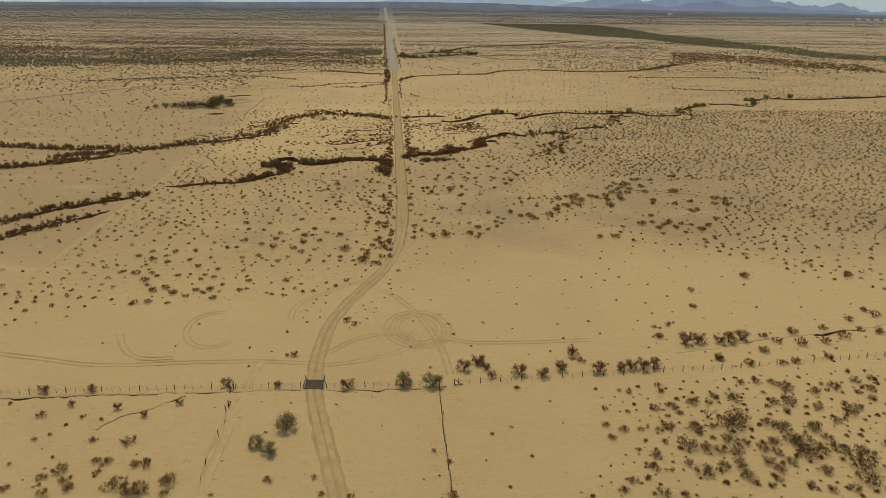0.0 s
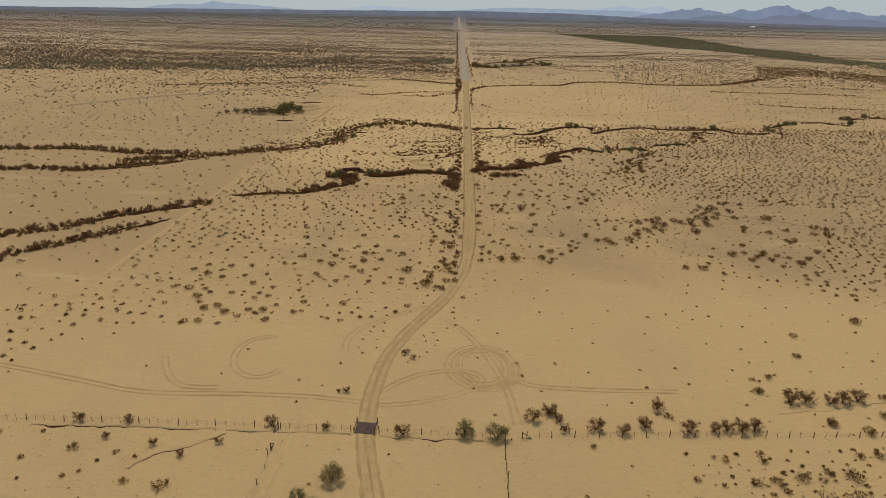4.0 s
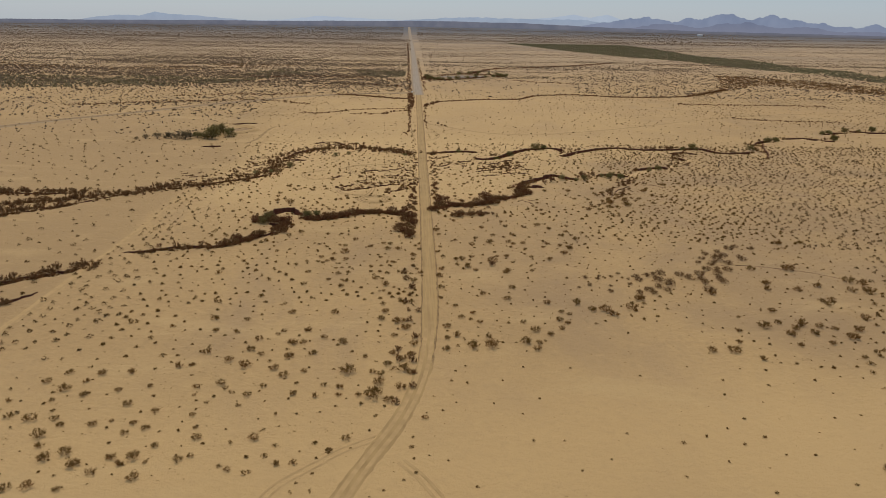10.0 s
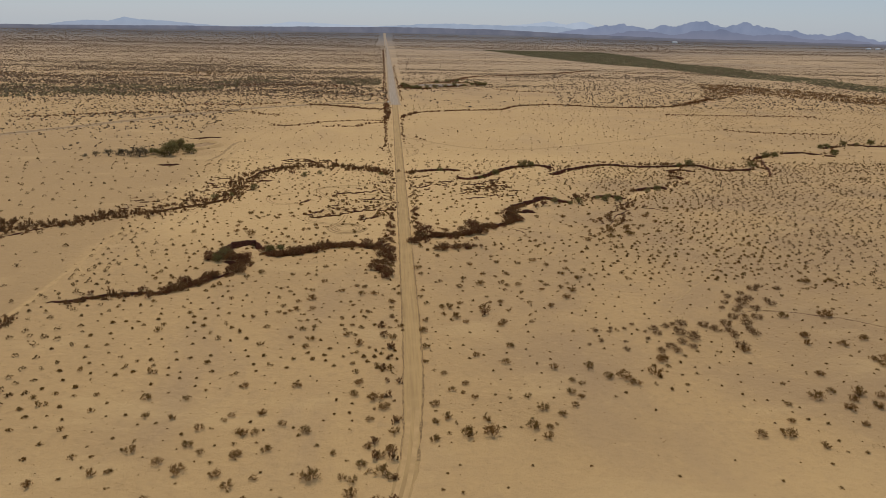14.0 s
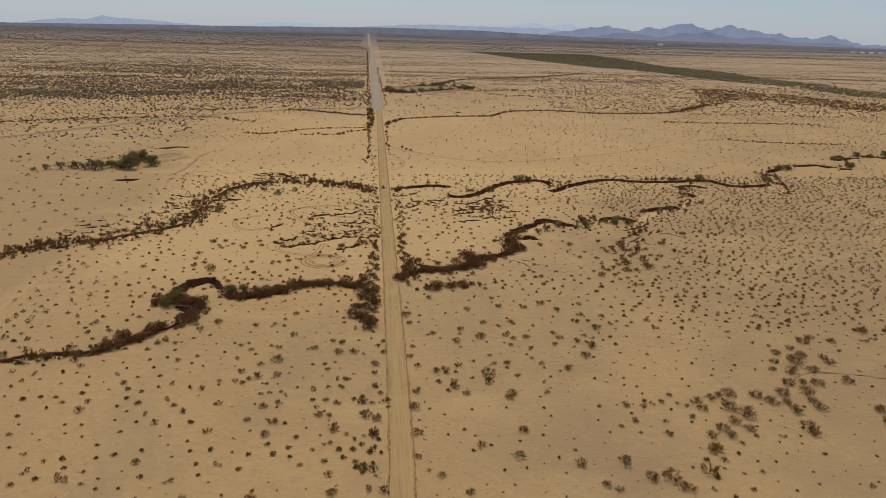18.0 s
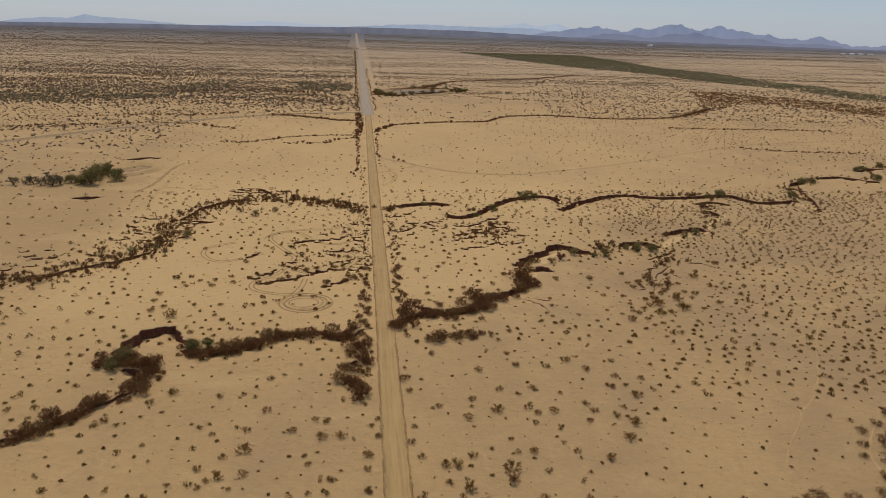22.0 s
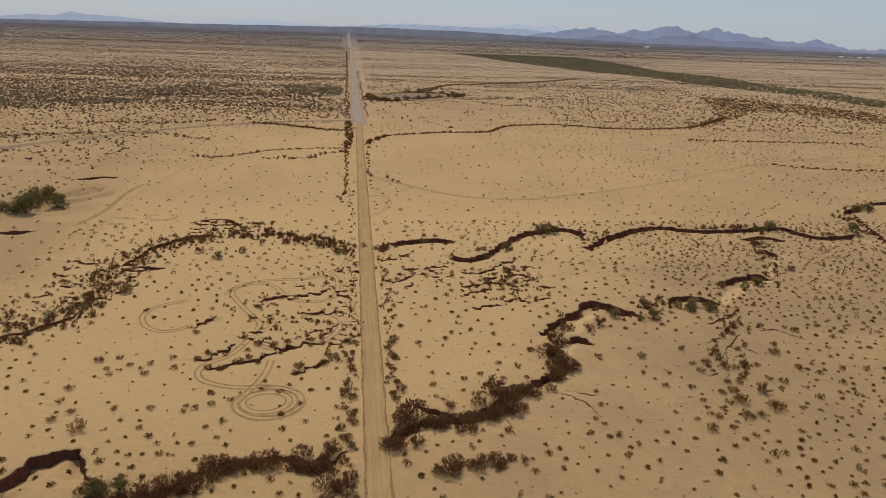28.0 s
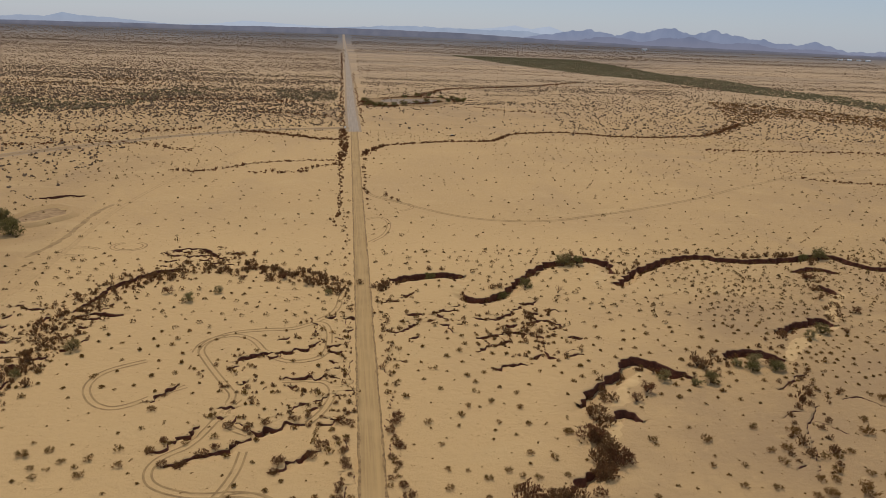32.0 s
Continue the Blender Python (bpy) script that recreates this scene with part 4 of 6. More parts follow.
LIP_LINE = [(5, 257), (13, 254.5), (25, 256), (37, 271), (45, 274), (60, 278), (70, 290), (77, 303), (94, 307), (108, 324), (116, 333), (135, 348)]
GREEN_RING = [(586, 2506), (690, 2500), (709, 2287), (698, 1868), (761, 1722), (744, 1484), (791, 1394), (771, 1259), (900, 1080), (860, 1000), (688, 1154), (690, 1290), (657, 1343), (622, 1420),
              (575, 1640), (480, 1800), (389, 2100), (300, 2500)]
WEST_GREEN = [(-600, 1060), (-355, 1082), (-298, 1076), (-258, 1127), (-208, 1241), (-166, 1245), (-143, 1189), (-183, 1135), (-225, 1015), (-264, 979), (-297, 944), (-600, 880)]
WEST_GREEN_B = [(-97, 1243), (-18, 1226), (-17, 1127), (-53, 1112), (-85, 1152)]
RED_BELT = [(-800, 1290), (-451, 1310), (-321, 1355), (-150, 1350), (-202, 1322), (-260, 1253), (-409, 1201), (-800, 1180)]
DENSE_EAST = [(473, 1226), (522, 1238), (560, 1160), (582, 1157), (680, 1020), (640, 900), (556, 986), (480, 1080), (335, 915), (300, 902), (375, 990), (440, 1120)]
THICKET = [(40, 143), (119, 150), (190, 140), (150, 60), (60, 70), (26, 105), (50, 125)]
THICKET_W = [(-74, 105), (-77, 125), (-58, 131), (-46, 120), (-44, 100), (-50, 90), (-70, 90)]
BARE = [(-112, 150), (-109, 190), (-86, 193), (-73, 196), (-58, 199), (-38, 200), (-24, 205), (-10, 226), (-3, 258), (5, 258), (25, 253), (38, 268), (60, 274), (67, 272),
        (76, 260), (88, 247), (100, 240), (130, 215), (160, 190), (160, 150)]


# shrubs that stand out, place by place: x, y, width
WEST_FLAT = [(-88.9, 241.7, 2.3), (-92.4, 237.3, 2.4), (-86.7, 233.4, 3.3), (-87.2, 228.5, 1.6), (-81.2, 230.7, 2.3), (-83.2, 237.1, 1.8), (-81, 241.2, 2.6), (-74.3, 241.6, 2.4), (-74, 232.9, 2), (-69.9, 227, 2.4), (-62.7, 223.9, 2.1), (-67.4, 234.9, 1.6), (-64.1, 244.8, 2.5), (-60.8, 245.3, 1.7), (-56.7, 234.3, 2), (-56.1, 230.7, 1.2), (-51.4, 236, 2.5), (-49.8, 233.8, 1.5), (-52.4, 227.4, 1.3), (-45, 226.2, 1.4), (-96.8, 228.4, 1.7), (-93.1, 221.8, 2.3), (-88.1, 220.5, 3.2), (-83.2, 214.4, 3.3), (-81.2, 210.6, 2), (-83, 220.6, 2.2), (-80.6, 218.2, 1.9), (-74, 218.7, 2.1), (-70.7, 219.9, 1.3), (-65.6, 219.1, 1.8), (-66.3, 215.4, 2), (-62.5, 217.1, 2.1)]
WEST_FLAT_B = [(-58.2, 210.7, 1.8), (-54.1, 222.3, 1.7), (-51.9, 217.5, 1.4), (-50.6, 213.5, 2.2), (-75.2, 208.1, 2.9), (-78.1, 206.2, 3.1), (-71.8, 204, 2.9), (-67.2, 201.6, 2.3), (-65.4, 206.7, 2.3), (-63.3, 204.6, 2), (-61, 206.6, 3.1), (-58.8, 200.2, 2.6), (-52.1, 205.6, 2.3), (-50.1, 207, 1.6), (-77, 197.4, 2.7), (-80.7, 197, 2.3), (-71.3, 196.6, 1.7), (-43.5, 203.5, 1.2), (-41.7, 202.4, 1.6), (-58.3, 205.1, 1.2)]
WEST_BEND = [(-62.5, 273.4, 2.7), (-53.3, 273, 2.2), (-54.5, 264.8, 2.1), (-60.1, 265.5, 2.2), (-41.3, 279, 2.4), (-28.9, 278.6, 2.6), (-41.6, 265.4, 1.9), (-35.1, 266.2, 2.4), (-47.4, 260.3, 2.5), (-29.9, 261.5, 2.2), (-38.1, 257.8, 3), (-35.2, 258.2, 2.2), (-59, 252.3, 2.8), (-48, 253.7, 2.7), (-44.9, 251.1, 2), (-52.4, 247.9, 2.7), (-47.8, 245, 3.4), (-40.2, 243.6, 2.6), (-37.1, 239.7, 2.7), (-32.7, 242.1, 1.9), (-37.7, 249.7, 2.9), (-31.7, 251.5, 2.5), (-41.2, 234.8, 1.9), (-44, 230.7, 2.3), (-33.4, 231.1, 2), (-26.9, 235.3, 1.8), (-23, 234.1, 2.1), (-22.9, 230.6, 1.7), (-28.5, 230.2, 1.9), (-18.3, 230.6, 1.8), (-21.7, 242.3, 4.2), (-24.8, 258.4, 2.9)]
WEST_BEND_B = [(-14.6, 230.3, 4.7), (-14, 236.7, 3.1), (-11.4, 228.3, 2.5), (-8.6, 234.2, 3), (-8, 243.2, 3.7), (-6.5, 241.7, 2.1), (-8.4, 249.1, 2.5), (-11.1, 251.9, 2), (-6, 250.9, 2.7), (-5.4, 257.6, 2.7), (-7.5, 267.7, 3), (-9.6, 272.2, 3.6), (-15.1, 274.1, 2.6), (-13.8, 279.4, 2.5), (-4.8, 262.7, 2.1), (-10.9, 262.7, 2.1), (-15.7, 241.7, 2.1), (-13.6, 240.7, 2.3), (-12, 245.7, 2.6), (-3, 220.9, 1.7), (-19.6, 212.8, 2.1), (-38.9, 213.1, 2.6), (-18.1, 250.1, 1.8)]
WEST_VERGE = [(-28.4, 351.9, 2.4), (-31.7, 343.9, 2.1), (-31, 336, 3.7), (-34.9, 334, 2.1), (-39.2, 330.3, 2), (-30, 327.9, 2.3), (-36.5, 326.2, 1.8), (-34.8, 327.4, 2.6), (-37.8, 323.9, 1.6), (-39.8, 325.1, 1.8), (-31.3, 312.3, 2.4), (-27.9, 313.8, 2), (-34, 306.7, 1.8), (-28.1, 305.4, 2.4), (-29.1, 300.8, 2.3), (-17.2, 347.2, 2), (-14.5, 346.3, 2.2), (-21.9, 343.2, 2.3), (-15.5, 339.9, 2.9), (-11.2, 340.2, 2.7), (-18.7, 333.4, 1.4), (-17.7, 330.4, 1.6), (-13.1, 325.3, 1.7), (-20.4, 319.9, 1.7), (-17, 321.1, 1.5), (-17.3, 314.9, 1.6), (-20.2, 314.9, 1.5), (-14.4, 313.3, 2), (-10.8, 314.9, 1.6), (-19.2, 311.7, 1.5), (-18.3, 308.3, 2.4), (-16.1, 307.8, 1.6)]
WEST_VERGE_B = [(-14.6, 302.3, 3), (-5.5, 306.3, 2.8), (-3.1, 313.8, 2.2), (-6.3, 313.1, 1.4), (-4.5, 317.6, 1.6), (-5.7, 321.3, 1.8), (-5.8, 328.1, 1.8), (-5.8, 332.5, 2.6), (-3.2, 339.6, 1.9), (-4.9, 343.8, 1.8), (-3.4, 346.4, 1.7), (-8.2, 299.2, 1), (-11.9, 299.9, 1.3), (-2.6, 311, 1.2), (-41.6, 302.3, 2.2), (-41.5, 314.2, 1.9), (-46.9, 321.5, 1.9), (-13.7, 320.9, 1.5), (-28, 319.3, 1.2), (-32.7, 318.4, 1.4), (-30.7, 318.8, 1.4), (-31.9, 323.4, 1.3), (-43.7, 325.1, 1.5)]
WEST_RISE = [(-56, 370.7, 2.2), (-51, 361.1, 2.8), (-40.2, 358.7, 2), (-29.2, 366.5, 2.2), (-34.7, 359.5, 1.6), (-38.7, 342.5, 1.6), (-41.8, 345.5, 1.6), (-59.8, 347.4, 1.6), (-64.5, 347.1, 1.6), (-62.9, 349.4, 2.2), (-55.2, 356.7, 2.3), (-38.1, 400.8, 1.8), (-44, 397.7, 1.8), (-49.8, 397.4, 1.5), (-33.5, 403, 1.5), (-32.1, 362.8, 1.3)]
EAST_VERGE = [(17.1, 346.1, 2.7), (24.4, 349, 3.3), (31.8, 349.5, 2.3), (33.6, 347.2, 2), (37.4, 347.7, 2.6), (32, 343.1, 1.7), (25.2, 336.9, 1.4), (25.6, 331.9, 1.6), (29.1, 331.7, 2.4), (15.8, 331, 2.3), (23, 325.8, 4.1), (12.2, 328.2, 3), (9.7, 328.1, 2.3), (5.4, 331.3, 2.1), (3.6, 336.8, 2.1), (4.6, 342.9, 1.7), (10.2, 322.3, 1.9), (13.6, 320.5, 3.3), (4.3, 317.7, 2.1), (16.3, 316.3, 2.1), (27.3, 315.8, 2.6), (35.9, 315.8, 1.8), (44.5, 328.5, 2.6), (38.2, 331.3, 1.9), (51.5, 344.9, 2.3), (54.5, 341.3, 3.3), (51.2, 335.1, 3.2), (59.8, 353.8, 3), (54.7, 358.3, 2.5), (46, 350.5, 2.1), (46.9, 347.2, 2.3), (44.6, 343, 1.9)]
EAST_VERGE_B = [(54.7, 348.5, 1.7), (34.8, 358.5, 2.4), (26.6, 358.6, 2.2), (19.2, 354.3, 2.2), (10.9, 351.3, 2), (30.9, 355.9, 1.6), (30.4, 324.8, 1.8), (41.2, 369.6, 2.3), (47.4, 373.3, 2.9), (51.2, 367.9, 2.4), (23, 368.8, 2.5), (33.2, 370.9, 2.3), (32.2, 377.8, 1.9), (59.6, 372.2, 2.1), (64, 362.1, 2.2), (57.6, 363.7, 2.3), (58.9, 359.1, 1.7), (37.4, 341.2, 1.5), (36.2, 334.8, 1.4), (11.7, 378.9, 2.3), (3.7, 364.9, 3.2), (4.7, 359.1, 2.1)]
EAST_WASH_FLAT = [(20.8, 449.9, 2.1), (23.4, 453.9, 1.9), (13.1, 447.3, 2.2), (5.2, 440.8, 2.1), (4.7, 433, 1.8), (5, 430.1, 1.3), (5.7, 425.2, 1.7), (4.9, 419.8, 1.9), (3.4, 424.7, 1.6), (15.3, 429.2, 1.7), (14.9, 438.2, 1.6), (22.9, 425.6, 2.1), (27.5, 428.1, 2), (29.8, 426.1, 1.7), (27.9, 422.1, 2.3), (24.7, 417.5, 2.8), (32.8, 425.2, 2.1), (21.9, 419.8, 1.5), (33.2, 433.6, 2.1), (43.8, 441, 2.6), (38, 432.1, 2), (38.8, 425.6, 1.8), (19.2, 428.6, 1.3), (14.7, 423.3, 2.1), (16.4, 415.7, 1.6), (14.8, 417.5, 1.6), (35.3, 452.6, 2), (29.2, 455.7, 2), (35.8, 445.4, 1.6), (29.1, 446.3, 1.6)]
EAST_BEND = [(16.6, 293.9, 2.4), (24, 289.5, 2.8), (26.7, 299, 2.6), (26.5, 313.7, 2.6), (36, 286.2, 2.8), (45.4, 286, 3.4), (29.1, 266.2, 3.1), (25.1, 258.2, 3.3), (33, 263.2, 2.4), (36.7, 267.3, 2.2), (39.3, 270.9, 2.1), (37.4, 273.5, 2.5), (48.7, 280.7, 3), (52.7, 280.6, 4.3), (65.8, 289.6, 3.8), (61.5, 282.1, 4), (54.7, 277.2, 3.2), (27.7, 254.3, 2.7), (8.7, 275.4, 2.3), (4.1, 268.9, 2.6), (3.8, 261.2, 2.1), (6.7, 263.3, 2.6), (7.3, 283.9, 2), (3.2, 254.3, 2.5), (15.3, 261.9, 2.2), (10.5, 255.9, 3.9), (15.8, 256, 4.5), (3.4, 299.8, 2.7), (3.1, 290.6, 1.8), (3.5, 310.5, 3), (26.4, 271.6, 2.1), (12.3, 278.4, 2)]
EAST_BEND_B = [(13.7, 271.6, 2.1), (28.6, 257.9, 2.1), (39.2, 279.2, 2.2), (41.1, 277.6, 1.9)]
EAST_THICKET = [(53.4, 134, 2.6), (58.1, 134.2, 2.7), (62.9, 135.9, 3.1), (66.7, 135.6, 1.9), (69.1, 138.1, 2.3), (73.1, 136.5, 3.8), (70.4, 129, 5.3), (67.4, 126.4, 5.7), (65, 121.3, 3.5), (68, 120.5, 2.4), (61.7, 118.1, 3), (65, 117.5, 3.5), (76.2, 126.6, 3.5), (82.7, 131.1, 2.2), (81.6, 134.8, 2.8), (85, 134.7, 3.9), (87.3, 140.7, 4.1), (82, 144.2, 2.6), (85.5, 143.4, 2.3), (99.4, 140.3, 3.3), (93.6, 139, 2.9), (84.5, 124.4, 3.6), (90.6, 132.5, 2.5), (78, 124.3, 4.2), (77.8, 120.2, 3.6), (79.7, 118.9, 4.7), (78.1, 115.3, 4.6), (81.6, 116.5, 4.1), (73.5, 119.9, 3.1), (72.8, 116.4, 2.6), (70.5, 118.2, 2.8), (69.5, 114.1, 3)]
EAST_THICKET_B = [(70.8, 111.5, 2.9), (74.4, 113.5, 2.7), (79, 110.4, 3), (87, 116.1, 3.2), (90.3, 116.1, 3.1), (88.2, 111.7, 6.2), (85.7, 107.1, 4.5), (63.1, 109.3, 3.3), (54, 126.4, 3), (51.7, 125.9, 2), (59, 125.6, 4), (55.3, 120.1, 4.4), (58.7, 118.5, 3.2), (53.5, 114.3, 2.2), (55.2, 111.2, 3.8), (60.1, 113, 2.7), (63.5, 113.3, 3.4), (63.4, 126.3, 2.1), (40.6, 109.6, 2.2), (45.1, 105.8, 2.8), (48.9, 104.8, 2.2), (37.9, 106.9, 2.2), (43.8, 126.4, 2.5), (68.7, 108.3, 2.1), (74.2, 106.2, 2.2), (66.7, 106.8, 1.7), (81.8, 104.9, 2.5), (77.4, 104.8, 2.3), (106.6, 143.3, 2.8), (111, 144, 2.5), (104.3, 138.4, 2), (107.7, 139.3, 3)]
EAST_THICKET_C = [(97.3, 132.3, 2.9), (99.8, 132.1, 2.7), (105.7, 135.4, 2.4), (86.1, 120.9, 2.6), (86.2, 118.3, 2.3), (91.7, 126.8, 2.6), (96.7, 129.8, 3.4), (44.9, 114, 2), (46.3, 112.9, 2), (47.8, 117.2, 2.8), (44.8, 119.2, 1.4)]
LIP_ROW = [(70.7, 309.7, 3), (74.9, 311.3, 2.8), (77.7, 312.3, 2.5), (80.3, 312.5, 3.8), (86.8, 311.6, 3.4), (77.6, 306.6, 4.2), (79.9, 303.7, 4.9), (75.9, 300.7, 3.2), (71.6, 297.6, 3.3), (77.7, 297.1, 2.9), (67.9, 294.9, 3), (72.4, 294.9, 2.9), (71, 306.6, 2.8), (94.4, 312.1, 4), (98.6, 317.2, 3.6), (102.6, 317.4, 2.8), (100.5, 312.2, 4.1), (102.2, 322.4, 2.6), (107.1, 328.7, 5), (104.1, 324.9, 2.9), (111.1, 332.7, 3.5), (116.9, 341.3, 3.9), (120.5, 343.7, 2.8), (110.7, 337.4, 2.8), (105, 334.4, 2.9), (101.7, 329.4, 2.6), (98.6, 325.1, 2.3), (92.8, 307.9, 2.6), (93, 304.4, 3.6), (99.7, 305.4, 3.5), (99.3, 308.3, 2.7), (91.8, 296.9, 4.2)]
LIP_ROW_B = [(88.9, 308.4, 3.6), (109.3, 323.8, 3.5), (106.1, 316.8, 3.7), (116.6, 328.3, 3.4), (53.3, 309.2, 2.3), (58.3, 310.6, 1.7), (57.3, 308.3, 1.8), (62.5, 310.3, 1.8), (65.7, 313.3, 1.7), (53.2, 302.2, 2.1), (49.2, 299.9, 1.5), (60.1, 301.6, 1.5), (58.7, 296.5, 2.3), (67, 303.2, 2), (68, 308.2, 1.5), (125.6, 341.4, 2.9), (116.9, 331.6, 2.6)]
EAST_SLOPE = [(61.8, 437.3, 2.3), (73.6, 436.3, 2.9), (87.4, 440.6, 2.4), (85.8, 431.2, 2), (86.4, 426.9, 2.7), (90.2, 431.4, 3.2), (95.4, 437.9, 3.5), (73.6, 419.7, 2.2), (80, 418.7, 2.2), (77.4, 426.5, 1.7), (96.6, 428, 2.6), (99.4, 427.7, 2.3), (103.6, 429.4, 2.2), (96.1, 423.3, 2.6), (93.4, 420.2, 2.4), (90.6, 420.4, 2.4), (89.5, 416, 3.2), (86.1, 415.2, 2.4), (89.2, 410.7, 4.6), (97.3, 416.1, 4.9), (95.8, 406.9, 4.9), (102.6, 421.7, 2.2), (105.7, 419.9, 2.9), (103, 416.7, 1.9), (79.7, 411.8, 1.9), (85.7, 410.4, 2.5), (82.8, 407.5, 2.4), (79.7, 404.4, 2.3), (78.5, 405.8, 1.8), (79.2, 408.7, 1.6), (86.6, 403.6, 3.8), (90.8, 404.3, 2.8)]
EAST_SLOPE_B = [(75.7, 399.6, 3.3), (80.8, 399.5, 2.2), (113.2, 436.7, 3.7), (114.5, 427.2, 3), (116.1, 441.6, 2.6), (74.3, 403.9, 1.6), (70.4, 407, 1.5), (70.6, 427.1, 1.7), (53.6, 411.6, 1.8), (50.4, 405.5, 1.5), (51.8, 403.2, 1.5), (47.4, 399.7, 1.6), (53.5, 398.5, 2.1), (64.5, 398.9, 1.5), (60.2, 403.8, 1.6), (84.4, 396.2, 1.9), (54.5, 417.9, 1.6), (128.1, 450.8, 3.3)]
EAST_FLAT = [(114.9, 318, 3.7), (91.5, 294.8, 3.2), (114, 303.5, 3.4), (111.8, 299, 3), (130, 301, 3.3), (121.8, 297.8, 3.4), (143.5, 305.8, 4.3), (147.2, 302.9, 4.1), (144.8, 296.3, 4.5), (139.7, 297, 3.5), (128.1, 288.8, 3.2), (124.5, 288.6, 2.7), (104.5, 280.3, 2.8), (96.8, 269.1, 4), (101.9, 271.7, 2.5), (108.6, 270.6, 3.9), (105.2, 267.7, 3), (101.9, 263.3, 3.3), (109.2, 264.4, 3.1), (113.1, 268.9, 2.9), (123.7, 266.3, 3.2), (118.4, 261.4, 3.8), (130.6, 274.9, 3.2), (110.8, 257.7, 2.4), (100.8, 256.6, 2.1), (84.5, 258.4, 2.1), (81.1, 253.3, 3.7), (74.7, 253.5, 2.9), (92, 276, 1.6), (114.5, 249.4, 2), (119.9, 252.5, 2), (125, 285.4, 3.3)]
EAST_FLAT_B = [(86.4, 248.5, 2.4), (87.9, 265.8, 2), (129, 318.4, 5), (116.6, 267.3, 2.4), (149.6, 348.6, 2.8), (139.7, 348.1, 3.5)]
WEST_CORNER = [(-80.7, 137.7, 2.5), (-71.7, 136.7, 1.5), (-67.3, 135.3, 1.3), (-66.1, 127.8, 2), (-58.8, 126.7, 3.2), (-62.9, 120.5, 2.2), (-60.6, 120.7, 2.1), (-55.3, 119.2, 2.2), (-52.9, 119.2, 2.8), (-68.6, 118.2, 3.2), (-71.1, 115.8, 2.3), (-66.5, 114.8, 2.3), (-65, 112.5, 2.5), (-76.3, 113.2, 2), (-56.2, 112.8, 4.2), (-51.4, 111.6, 3.5), (-47, 113.5, 3.9), (-53.3, 111, 3.9), (-47.1, 110.1, 1.9), (-75.8, 130.4, 1.1), (-78.3, 128.7, 1.3), (-61.5, 117.2, 1.8), (-69, 111.4, 2.3), (-38.6, 109.7, 1)]
GATE_FLAT = [(-28.7, 113.4, 2), (-20.3, 114, 1.4), (-18.4, 108.8, 1.6), (-13, 108.2, 1.6), (3, 121.2, 1.3), (3.8, 113.2, 0.8), (5.8, 107.1, 2.4), (-31.8, 129.1, 0.9)]
FENCE_FLAT = [(42.3, 134.8, 1.7), (49.9, 141.1, 1.8), (47.1, 133.2, 1.4), (40.7, 128.5, 2), (47.8, 126.4, 1.7), (40.8, 123.8, 2.1), (66.9, 168.8, 2.1), (67.8, 174.4, 1.7), (30.6, 138.4, 0.9), (20.1, 128.8, 1), (24.1, 144.4, 1.6)]
WEST_LOOPS = [(-68.9, 439.2, 2.9), (-65.6, 434.4, 1.8), (-64, 431.6, 1.9), (-55.8, 437, 2.1), (-60.6, 436.4, 1.9), (-55.7, 431.8, 2.3), (-49.4, 434.5, 2.4), (-50.9, 440.2, 2.1), (-45, 440.4, 1.9), (-42.2, 442, 2.5), (-70.8, 425.1, 2.5), (-70.8, 419.3, 2.2), (-66.7, 414.4, 2.3), (-69.6, 411.7, 2.5), (-63, 407.7, 4.6), (-57.9, 415.7, 1.9), (-50.4, 407.5, 1.8), (-50.1, 415.3, 2.1), (-42.7, 413.8, 1.7), (-40.4, 415, 2.2), (-37, 416.5, 2.1), (-33.1, 418.4, 1.9), (-38.3, 421.8, 2), (-33.5, 409.4, 2), (-36.7, 407.1, 1.6), (-42.5, 416, 1.6), (-64.2, 440.7, 2), (-32.8, 443.9, 2.1), (-38.3, 441.9, 1.8), (-34.8, 452.7, 2.2), (-48.5, 455.6, 2.3)]
ROADSIDE_WASH = [(8.3, 408.8, 7.3), (6.4, 405.4, 6.4), (17.7, 412.7, 2.7), (20.4, 408.5, 3.9), (29, 417.5, 6.9), (26, 407, 4.8), (24.3, 413.2, 3.6), (30.9, 408.9, 2.7), (14.9, 404.7, 3.4), (18.6, 402.1, 3), (21.3, 401.5, 2.5), (47.7, 438.4, 5.8), (52.7, 447.7, 5), (46.7, 426, 5.5), (38.9, 415.9, 2.8), (46.9, 430.4, 4.6), (50.6, 428.8, 3.1), (53.3, 429.7, 3.4), (29.1, 401.4, 1.9), (43.4, 419.2, 2.9), (34.6, 410.2, 3.2)]
DITCH_ROW = [(91.8, 159.6, 3), (98.1, 164.2, 3), (105.3, 169.6, 3.5), (104.1, 162.9, 3.8), (115, 171.3, 2.9), (111.4, 163.9, 3.1), (118.2, 166.6, 3.9), (126.2, 176.7, 3), (125.5, 170.9, 3), (135.7, 179.4, 3.5), (78.4, 155.3, 2.5), (84.5, 152.7, 3.1), (93.4, 152.6, 2.6), (97.2, 153.6, 2.9), (95.7, 167.3, 2.7), (42.7, 156.4, 2.4), (67, 168.6, 2.6), (72.2, 175.4, 2.3), (84.2, 187.5, 2.5), (88.8, 199.8, 2.6), (111.6, 210.4, 3.7), (147, 210, 3.5), (16.8, 156.2, 2.6), (107, 155.2, 2.7), (134.5, 182.6, 2.7), (129.9, 168.5, 3)]
